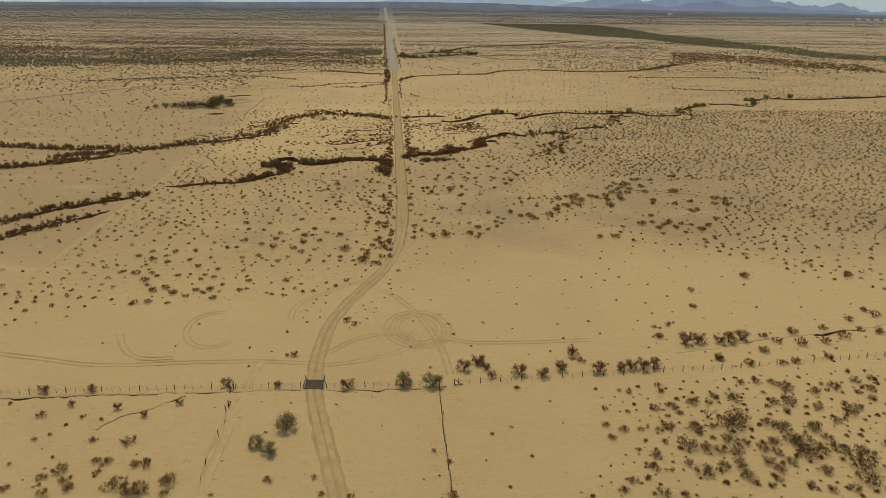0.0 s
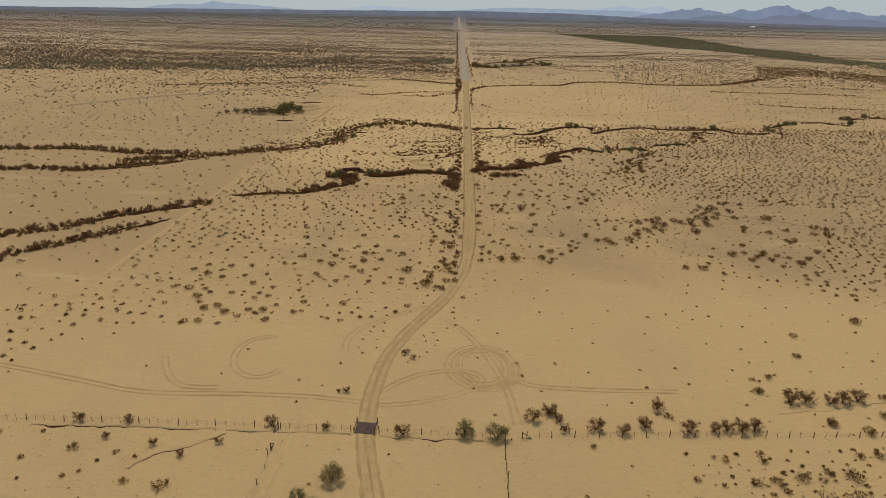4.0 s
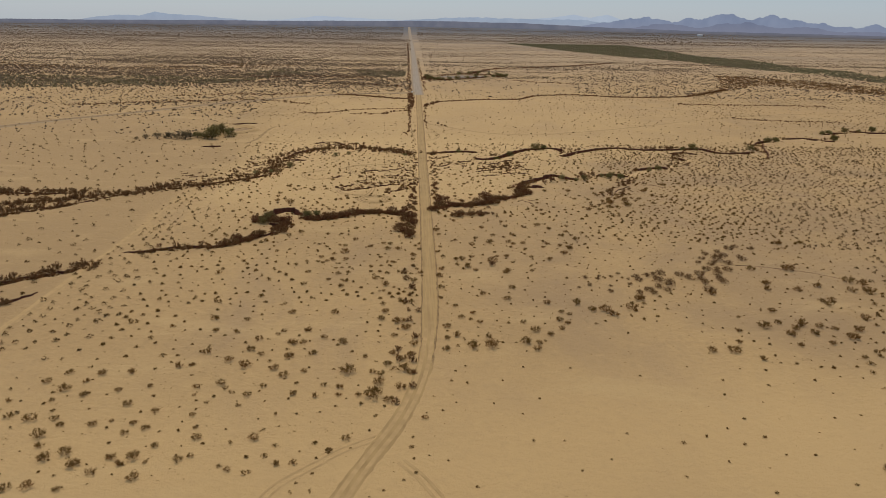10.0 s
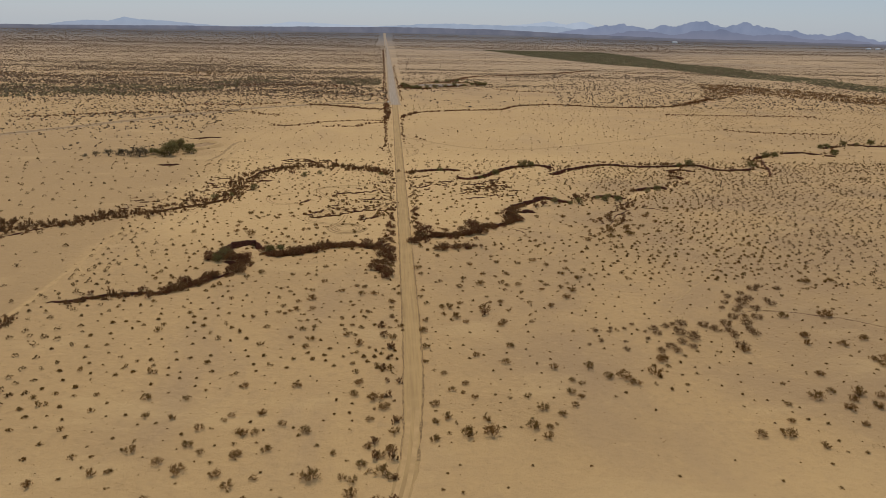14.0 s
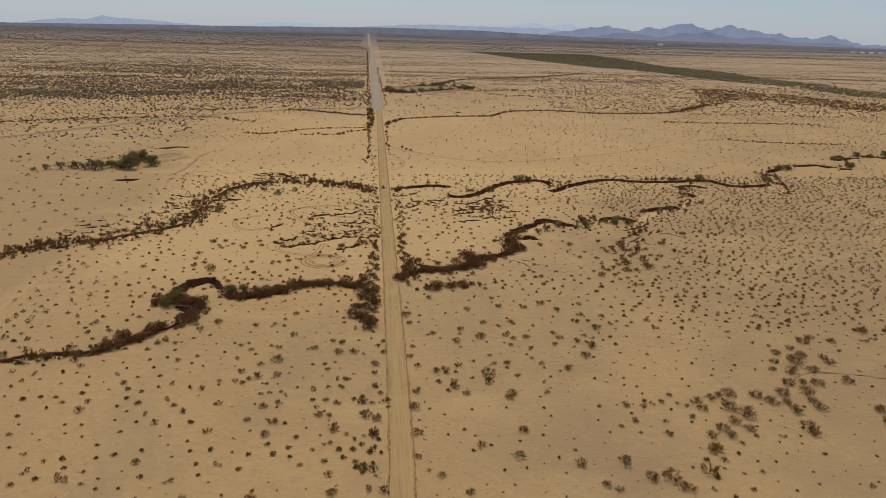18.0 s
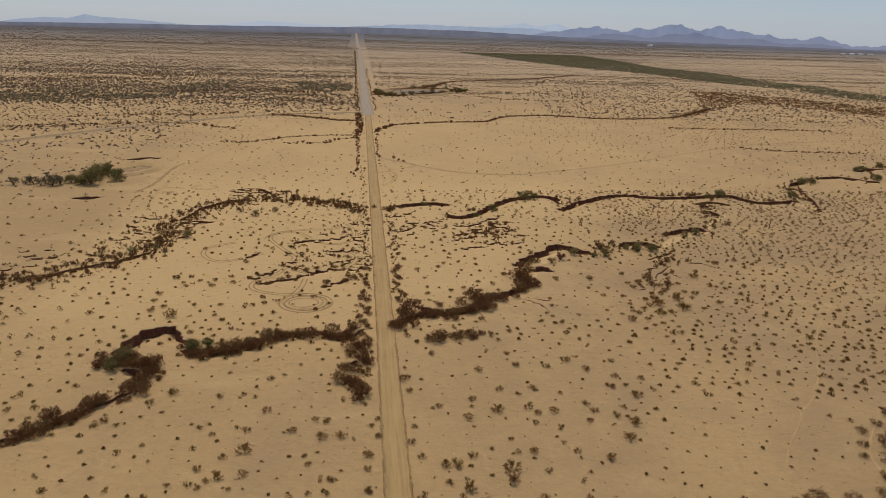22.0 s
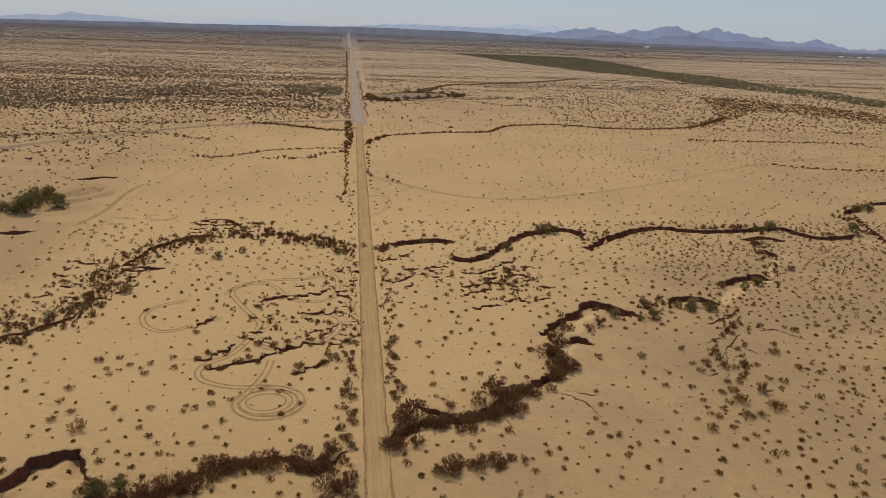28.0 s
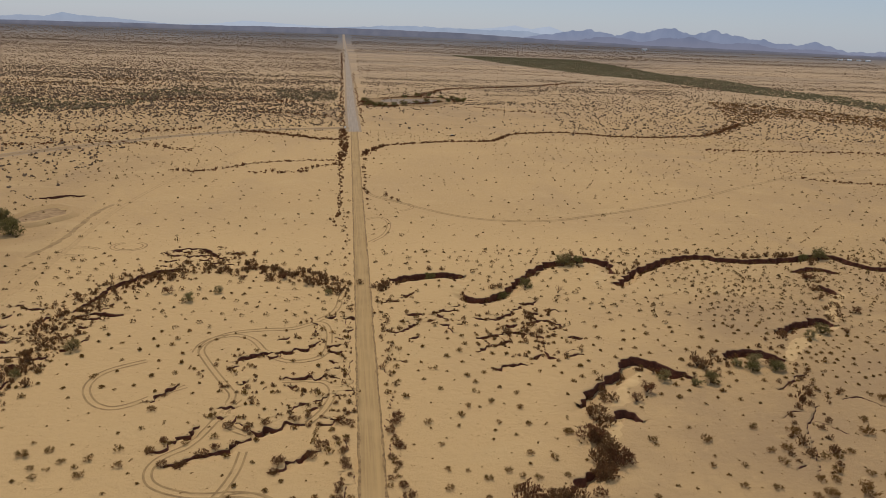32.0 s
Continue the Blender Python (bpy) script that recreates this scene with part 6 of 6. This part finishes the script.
plant(GREEN, [(76.5, 556, 1.25), (82, 557, 0.9), (56, 533, 0.9), (47, 526, 0.7), (186, 562, 1.2), (180, 563, 0.9), (226, 560, 1.1), (258, 600, 1.35), (263, 598, 1.0),
              (312, 607, 1.1), (330, 645, 1.2), (322, 640, 1.0), (346, 650, 1.1), (362, 657, 1.0), (372, 655, 1.2), (-67, 378.5, 1.15), (-69, 374, 0.8),
              (-52, 385, 0.9), (-48, 386, 0.7), (139, 491, 0.85), (24, 543, 0.75), (88, 462, 0.8), (103, 468, 0.7), (110, 468, 0.8)],
      "dark green mesquite tree on the edge of a dry wash")
plant(PALE, [(-84.4, 473.3, 0.6), (-91.4, 467.1, 0.8), (-76.3, 488.0, 1.0), (-46.4, 529.3, 0.7), (-54.2, 522.1, 0.9), (-11.1, 526.2, 0.6), (132.5, 487.6, 0.8), (105.4, 472.1, 1.0), (100, 470.9, 0.7), (76.3, 464, 0.9), (83.7, 461.2, 0.6)], "grey-green bushy tree on the edge of a dry wash", group="bushy trees along the washes")
plant(DARK, [(-106.1, 453.8, 0.6), (-111.5, 448.8, 0.82), (-111.7, 437.7, 1.05), (-87.3, 472.1, 0.71), (-61.7, 529.3, 0.94), (-40.3, 542.1, 0.6), (-26.7, 542.1, 0.82), (-18.0, 535.6, 1.05), (-91.0, 504.2, 0.71), (-102.5, 468.5, 0.94), (-28.9, 394.6, 0.6), (-33.7, 391.7, 0.82), (-37.6, 386.9, 1.05), (-44.4, 382.5, 0.71), (-48.0, 379.1, 0.94), (-59.3, 377.1, 0.6), (-16.1, 390.8, 0.82), (-10.4, 392.6, 1.05), (-8.4, 383.3, 0.71), (-72.7, 375.4, 0.94), (51.7, 445.8, 0.6), (48.4, 438, 0.82), (88.8, 471.3, 1.05), (96.7, 478.1, 0.71), (109.5, 470.6, 0.94), (75, 467.9, 0.6), (64.7, 453.8, 0.82), (69.1, 458.2, 1.05), (156.6, 518.1, 0.71), (165, 538, 0.94), (146.8, 490.5, 0.6), (161.5, 506.1, 0.82)], "brown brushy small tree beside a dry wash", group="bushy trees along the washes")
plant(GREEN, [(-148, 607, 2.0), (-147, 587, 2.2), (-137, 596, 1.71), (-158, 590, 1.21), (-152, 587, 1.27), (-149, 599, 1.77), (-147, 613, 1.42)],
      "large dark green tree beside an earthen stock tank", group="trees at the stock tank")
plant(GREY, [(-164, 581, 2.43), (-170, 583, 1.42), (-175, 586, 1.71), (-179, 586, 1.49), (-184, 584, 1.66), (-191, 581, 1.33), (-196, 578, 0.94), (-162, 586, 1.64), (-168, 586, 1.64)],
     "grey-brown shrubby tree in a row by the stock tank", group="trees at the stock tank")
plant(PALE, [(-2.6, 147.4, 1.0), (4.2, 146.6, 1.05), (-27.7, 130.5, 1.1), (-33, 124.5, 0.75), (-30, 122, 0.75)], "pale green palo verde tree by the wire fence")
plant(DARK, [(-15.6, 146.8, 0.94), (12.5, 154.2, 1.04), (16.4, 157, 0.94), (18.1, 153.8, 0.65), (19, 150, 0.65), (25.7, 151, 1.04), (31.3, 149.8, 0.85), (36.5, 152.5, 0.91), (41.1, 160, 0.98),
             (45.3, 151, 1.04), (51, 151.5, 0.78), (54, 152, 0.91), (57, 152, 1.04), (59.9, 152.5, 0.98), (72.5, 164.5, 1.17), (76.6, 165, 1.1), (82, 164.5, 0.91), (85, 165, 1.1), (89, 166, 1.04),
             (78, 156, 0.65), (-84.6, 147.6, 0.78), (-74, 147.4, 0.65), (-43.8, 148.2, 0.81), (-32, 147.9, 0.59)],
     "dark brown-green shrubby tree along the wire fence", group="shrubby trees by the fence")
plant(DARK, [(-127, 312, 0.8), (-137, 308, 0.7), (-149, 297, 0.8), (-160, 281, 0.7), (-176, 391, 1.0), (-196, 379, 0.9), (-143, 420, 1.0), (-133, 437, 1.1), (-86, 345, 0.6), (-101, 341, 0.6)],
     "dark shrubby tree rooted in a dry wash")
plant(DARK, [(-52.5, 141, 0.5), (-76, 141.6, 0.5), (-65.5, 139.8, 0.55), (-58.7, 136.4, 0.5), (-17.8, 183, 0.55), (-15.6, 180.6, 0.45), (-30, 163.2, 0.5), (-31.8, 163, 0.3), (22.6, 322, 0.72),
             (14.3, 667, 0.7), (17, 660, 0.6), (20, 656, 0.6), (30, 390, 0.6), (24, 388, 0.6), (27, 391, 0.5), (8, 800, 0.8), (14, 812, 0.9), (18, 818, 0.9), (10, 880, 0.6)],
     "round dark shrubby tree standing alone on sand")
plant(BARE_WOOD, [(-78, 520, 1.1), (66, 527, 0.9), (64, 130, 0.8), (-88, 340, 0.7)], "bare grey leafless desert tree", "bare_tree")
pond_ring = [(14, 1085), (18, 1100), (15, 1118), (12, 1132), (24, 1076), (34, 1080), (44, 1086), (56, 1094), (70, 1112), (84, 1130), (98, 1128), (110, 1140), (122, 1150), (132, 1160),
             (120, 1172), (108, 1188), (62, 1178), (80, 1196), (95, 1204), (128, 1145), (20, 1094), (30, 1086)]
plant(FAR_GREEN, [(x, y, 1.1 + 0.5 * ((k * 7) % 5) / 5) for k, (x, y) in enumerate(pond_ring)], "dark green tree on the bank of a dry pond", group="trees round the dry pond")


# ---------------- earthworks: dry pond and stock tank ----------------
def basin(name, cx, cy, rx, ry, tilt, label, mats=(MUD, CRUMB), rim=0.9):
    n, rings = 40, [(0.0, -0.1), (0.5, -0.1), (0.78, 0.05), (0.92, rim), (1.05, rim * 0.8), (1.22, -0.12)]
    verts = []
    for r, z in rings:
        for k in range(n):
            a = k / n * math.tau
            wob = 1 + 0.1 * math.sin(3 * a + 1) + 0.05 * math.sin(7 * a)
            x, y = rx * r * wob * math.cos(a), ry * r * wob * math.sin(a)
            px, py = cx + x * math.cos(tilt) - y * math.sin(tilt), cy + x * math.sin(tilt) + y * math.cos(tilt)
            verts.append((px, py, float(plain(np.array(px), np.array(py))) + 0.15 + z))
    quads, ids = [], []
    for j in range(len(rings) - 1):
        for k in range(n):
            quads.append((j * n + k, j * n + (k + 1) % n, (j + 1) * n + (k + 1) % n, (j + 1) * n + k))
            ids.append(0 if j < 2 else 1)
    ob = new(name, mesh_of(name, verts, None, quads, list(mats), ids, smooth=True))
    tagged(ob, label, "earthwork", kind="structure")


basin("dry_pond", 68, 1140, 46, 40, 0.5, "dry grey pond bed ringed by a low earth berm")
basin("stock_tank", -136, 622, 10, 18, -0.3, "dry earthen stock tank with a low curved berm", (BROWN_EARTH, SAND), 1.5)


# ---------------- fences ----------------
def post_mesh(seed, high, r0, r1, lean):
    rs = random.Random(seed)
    bm = bmesh.new()
    p = Vector((0, 0, -0.25))
    for k in range(3):
        q = p + Vector((lean * rs.uniform(0.2, 1.0), lean * rs.uniform(-1, 1), (high + 0.25) / 3))
        rod_into(bm, p, q, r0 + (r1 - r0) * k / 3, r0 + (r1 - r0) * (k + 1) / 3, 6)
        p = q
    me = bpy.data.meshes.new("post")
    bm.to_mesh(me)
    bm.free()
    me.materials.append(POST)
    return me


STOUT = [post_mesh(k, 1.55 + 0.1 * (k % 3), 0.10, 0.075, 0.07) for k in range(4)]
THIN = [post_mesh(10 + k, 1.2 + 0.12 * (k % 3), 0.045, 0.035, 0.09) for k in range(4)]


def wire_fence(line, gap, stout_each, label, seed):
    """Posts with thin stays between them and four strands of wire."""
    rs = random.Random(seed)
    p = rounded(line, gap, 0)
    z = ground_z(p[:, 0], p[:, 1])
    fence = thing("wire_fence", p[0, 0], p[0, 1], z[0], label=label, category="fence", group="wire fences")
    for k in range(len(p)):
        stout = k % stout_each == 0
        ob = part("post" if stout else "stay", (STOUT if stout else THIN)[rs.randrange(4)], fence)
        ob.location = Vector((p[k, 0] - p[0, 0] + rs.uniform(-0.12, 0.12), p[k, 1] - p[0, 1] + rs.uniform(-0.12, 0.12), z[k] - z[0]))
        ob.rotation_euler = (rs.uniform(-0.08, 0.08), rs.uniform(-0.1, 0.1), rs.uniform(0, 6.28))
    for strand in (0.35, 0.65, 0.95, 1.2):
        bm = bmesh.new()
        for k in range(len(p) - 1):
            a = (p[k, 0] - p[0, 0], p[k, 1] - p[0, 1], z[k] - z[0] + strand)
            b = (p[k + 1, 0] - p[0, 0], p[k + 1, 1] - p[0, 1], z[k + 1] - z[0] + strand)
            rod_into(bm, a, b, 0.008, 0.008, 3)
        part("wire", (bm, WIRE), fence)


wire_fence([(-112, 146.9), (-81, 147), (-56, 147.1), (-43, 147.2)], 2.0, 4, "old wire fence with thin leaning wooden stays", 1)
wire_fence([(-41.5, 147.3), (-26.6, 147.4)], 1.7, 4, "short wire fence beside the cattle guard", 2)
wire_fence([(-20.6, 147.2), (-9.8, 147), (4.6, 147)], 1.7, 5, "old wire fence with thin stays beside the cattle guard", 3)
wire_fence([(10.6, 147.3), (19, 147.6), (36.4, 148.8), (57.7, 149.6), (79.7, 150.8), (101.7, 153.2), (122, 155), (170, 160)], 2.5, 2, "wire fence on dark wooden posts across sand", 4)
wire_fence([(5.7, 145.6), (5.6, 128.5), (5.6, 116.8), (5.8, 106), (6, 92)], 1.5, 2, "close-set old wooden fence running downhill", 5)
wire_fence([(-41.7, 138), (-41, 133), (-41.2, 128.8), (-42, 123), (-41.4, 114)], 4.5, 2, "broken remains of an old wire fence", 6)


def brace(x, y, turn, label, tall=1.7):
    """A braced end of a fence: upright, short post and struts."""
    ob = thing("fence_brace", x, y, float(ground_z([x], [y])[0]), turn, label=label, category="fence post", group="fence braces")
    bm = bmesh.new()
    rod_into(bm, (0, 0, -0.3), (0.04, 0, tall), 0.13, 0.11, 8)
    part("post", (bm, POST), ob)
    bm = bmesh.new()
    rod_into(bm, (0.1, 0, 1.45), (2.0, 0.05, 0.1), 0.08, 0.07, 6)
    part("strut", (bm, POST), ob)
    bm = bmesh.new()
    rod_into(bm, (0.1, 0, 0.18), (2.0, 0.05, 0.1), 0.07, 0.06, 6)
    part("rail", (bm, POST), ob)


brace(9.5, 147.0, 0.0, "braced dark wooden corner post of a fence")
brace(-42.0, 147.3, -1.9, "tall dark wooden gate post with a strut", 2.0)
brace(-41.6, 139.6, 1.5, "dark wooden gate post with a strut", 1.6)


def cattle_guard(x, y, turn):
    ob = thing("cattle_guard", x, y, float(ground_z([x], [y])[0]) + 0.1, turn, label="dusty grey-brown steel cattle guard set in a dirt road", category="cattle guard")
    # flat dark slab, its colour standing in for the shade of an open pit
    bm = bmesh.new()
    box_into(bm, (4.0, 4.1, 0.05), (0, 0, -0.03))
    part("pit", (bm, PIT), ob, "dark slab painted as the pit's shade under the rails")
    for k in range(21):
        bm = bmesh.new()
        box_into(bm, (3.9, 0.135, 0.1), (0, -2.0 + k * 0.2, 0.08), bevel=0.02)
        part("rail", (bm, STEEL), ob)
    for side in (-1, 1):
        bm = bmesh.new()
        box_into(bm, (0.14, 4.3, 0.16), (side * 2.0, 0, 0.08), bevel=0.02)
        part("side_beam", (bm, STEEL), ob)
        wing = None
        for y0, y1, z0, z1 in ((-1.9, 1.9, 0.25, 1.5), (-1.9, -1.9, -0.1, 1.2), (1.9, 1.9, -0.1, 1.6), (-1.9, 1.9, 1.1, 0.3)):
            bm = bmesh.new()
            rod_into(bm, (side * 2.15, y0, z0), (side * 2.25, y1, z1), 0.07, 0.06, 6)
            if wing is None:
                wing = part("wing", (bm, POST), ob, "dark wooden wing rail of the guard")
            else:
                part("upright" if y0 == y1 else "brace", (bm, POST), wing)


cattle_guard(-23.6, 148.6, -0.06)


# ---------------- small things ----------------
def lone_pole(x, y):
    ob = thing("wooden_pole", x, y, float(ground_z([x], [y])[0]), label="leaning dark wooden pole alone among shrubs", category="pole")
    bm = bmesh.new()
    rod_into(bm, (0, 0, -0.3), (0.5, 0.1, 4.0), 0.19, 0.14, 8)
    part("shaft", (bm, POST), ob)
    bm = bmesh.new()
    rod_into(bm, (0.5, 0.1, 3.95), (0.52, 0.1, 4.1), 0.15, 0.05, 8)
    part("tip", (bm, POST), ob)


lone_pole(178.6, 500)


def road_sign(x, y):
    ob = thing("road_sign", x, y, float(ground_z([x], [y])[0]), label="white road sign on two posts at the junction", category="sign")
    bm = bmesh.new()
    box_into(bm, (1.5, 0.03, 1.2), (0, 0, 1.75), bevel=0.01)
    part("panel", (bm, WHITE), ob, "plain white panel")
    for side in (-0.5, 0.5):
        bm = bmesh.new()
        rod_into(bm, (side, 0.05, -0.3), (side, 0.05, 2.3), 0.05, 0.05, 6)
        part("post", (bm, POST), ob)


road_sign(-7.4, 908)


def car_wreck(x, y, turn):
    ob = thing("car_wreck", x, y, float(ground_z([x], [y])[0]), turn, label="rusted dark wreck of a car on open sand", category="car")
    bm = bmesh.new()
    box_into(bm, (4.3, 1.75, 0.6), (0, 0, 0.62), bevel=0.14)
    part("body", (bm, RUST), ob)
    bm = bmesh.new()
    box_into(bm, (2.1, 1.55, 0.55), (-0.15, 0, 1.17), bevel=0.2)
    part("cabin", (bm, RUST), ob)
    bm = bmesh.new()
    box_into(bm, (1.5, 1.3, 0.04), (-0.15, 0, 1.46), bevel=0.015)
    part("roof", (bm, make_metal("sun_bleached_roof", (0.42, 0.38, 0.33), (0.3, 0.24, 0.18), 0.6, 0.1)), ob, "sun-bleached pale roof")
    for sx in (-1.3, 1.35):
        for sy in (-0.8, 0.8):
            bm = bmesh.new()
            rod_into(bm, (sx, sy - 0.1, 0.3), (sx, sy + 0.1, 0.3), 0.31, 0.31, 12)
            wheel = part("wheel", (bm, RUBBER), ob)
            bm = bmesh.new()
            rod_into(bm, (sx, sy - 0.115, 0.3), (sx, sy + 0.115, 0.3), 0.17, 0.17, 10)
            part("rim", (bm, RUST), wheel, "rusted rim")


car_wreck(79, 880, 0.15)


def shed(x, y, turn, size):
    ob = thing("metal_shed", x, y, float(plain(np.array(x), np.array(y))), turn, size, label="long white metal shed far off on the plain", category="shed", group="white sheds")
    bm = bmesh.new()
    box_into(bm, (22, 9, 5), (0, 0, 2.5))
    part("wall", (bm, WHITE), ob)
    bm = bmesh.new()
    a = [bm.verts.new(v) for v in ((-11.4, -5, 4.9), (11.4, -5, 4.9), (11.4, 0, 6.8), (-11.4, 0, 6.8), (-11.4, 5, 4.9), (11.4, 5, 4.9))]
    for f in ((0, 1, 2, 3), (3, 2, 5, 4), (0, 3, 4), (1, 5, 2), (0, 4, 5, 1)):
        bm.faces.new([a[i] for i in f])
    part("roof", (bm, WHITE), ob)


for k in range(4):
    shed(2235 + k * 36, 3420 - k * 14, 0.15, 1.0)
shed(1490, 3900, 0.4, 1.3)


# ---------------- mountains along the horizon ----------------
def mountain_range(name, radius, profile, rough, mat, label, thick=140):
    """A ridge round a stretch of the horizon: bearing in degrees from +y, height."""
    bearing = np.arange(profile[0][0], profile[-1][0] + 0.01, 0.06)
    top = np.interp(bearing, [b for b, _ in profile], [h for _, h in profile])
    edge = ease(np.minimum(bearing - bearing[0], bearing[-1] - bearing) / 2.5)
    top = top + rough * edge * ((lattice(bearing / 1.1, bearing * 0 + radius, 71) - 0.5) * 1.3 + (lattice(bearing / 0.35, bearing * 0 + radius, 72) - 0.5) * 0.8 + (lattice(bearing / 0.13, bearing * 0 + radius, 74) - 0.5) * 0.4)
    rows = []
    for f, out in ((0.0, 0.0), (0.35, 0.25), (0.7, 0.55), (1.0, 0.8), (0.6, 1.0)):
        r = radius + thick * (out - 0.8) + (lattice(bearing / 0.6, bearing * 0 + f * 9, 73) - 0.5) * thick * 0.3 * (f < 1)
        a = np.radians(bearing)
        rows.append(np.stack([r * np.sin(a), 160 + r * np.cos(a), top * f - 6 * (f == 0)], 1))
    n = len(bearing)
    quads = [np.stack([k * n + np.arange(n - 1), k * n + np.arange(1, n), (k + 1) * n + np.arange(1, n), (k + 1) * n + np.arange(n - 1)], 1) for k in range(4)]
    ob = new(name, mesh_of(name, np.concatenate(rows), None, np.concatenate(quads)[:, ::-1], [mat], smooth=True))
    tagged(ob, label, "mountains", kind="structure")


WEST_RANGE = [(-33, 2), (-29.7, 10), (-27.3, 17), (-24.5, 26), (-22.7, 48), (-21.5, 57), (-20.3, 54), (-19.2, 78), (-18.4, 69), (-16.6, 62), (-15.7, 57), (-14.4, 52), (-13.3, 43),
              (-11.4, 34), (-9, 20)]
PALE_RANGE = [(-14, 25), (-11.4, 39), (-9, 53), (-7.4, 70), (-5.8, 66), (-4.1, 60), (-2, 56), (0, 55), (3, 60), (9, 70), (10.8, 88), (12.3, 106), (13.6, 90), (14.9, 106), (15.9, 80), (18, 50)]
MAIN_RANGE = [(-2, 30), (0, 58), (1, 66), (3.6, 75), (6.2, 79), (7.9, 72), (10.1, 74), (13, 72), (15.5, 76), (16.6, 88), (17.8, 103), (18.7, 89), (20, 74), (20.8, 90), (21.6, 79), (22.8, 115),
              (23.8, 124), (24.4, 103), (25.2, 97), (26.2, 116), (27, 110), (27.3, 114), (27.5, 106), (27.8, 108), (28.1, 99), (28.8, 86), (30.3, 73), (31.8, 66), (32.5, 76), (33.9, 65),
              (34.7, 46), (36.1, 40), (38.5, 44), (44, 30)]
FOOTHILLS = [(12, 8), (14.5, 26), (16.6, 34), (18.3, 55), (20, 60), (21.7, 47), (22.9, 63), (24.1, 73), (24.7, 82), (25.7, 60), (26.9, 52), (28.8, 58), (30.7, 40), (32.6, 46), (34.4, 26),
             (36.1, 22), (37.1, 30), (37.6, 54), (38.3, 42), (40, 38), (44, 20), (47, 6)]
MID_RANGE = [(-4, 40)] + [row for row in MAIN_RANGE if 0 <= row[0] < 15] + [(16.5, 60), (19, 35)]
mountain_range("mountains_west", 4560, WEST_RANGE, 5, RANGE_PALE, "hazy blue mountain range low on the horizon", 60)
mountain_range("mountains_pale", 4680, PALE_RANGE, 4, RANGE_FAR, "mountains far beyond the plain, painted very pale blue with haze", 50)
mountain_range("mountains_low", 4600, MID_RANGE, 6, RANGE_PALE, "low hills along the horizon in painted pale blue haze", 60)
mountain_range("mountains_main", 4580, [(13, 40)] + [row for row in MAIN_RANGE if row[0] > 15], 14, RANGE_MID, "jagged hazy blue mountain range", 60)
mountain_range("foothills", 4495, FOOTHILLS, 8, RANGE_NEAR, "foothills before the range in darker painted blue haze", 50)
mountain_range("plain_edge", 4420, PLAIN_EDGE, 2, EDGE, "edge of the far plain in painted blue-grey haze", 60)
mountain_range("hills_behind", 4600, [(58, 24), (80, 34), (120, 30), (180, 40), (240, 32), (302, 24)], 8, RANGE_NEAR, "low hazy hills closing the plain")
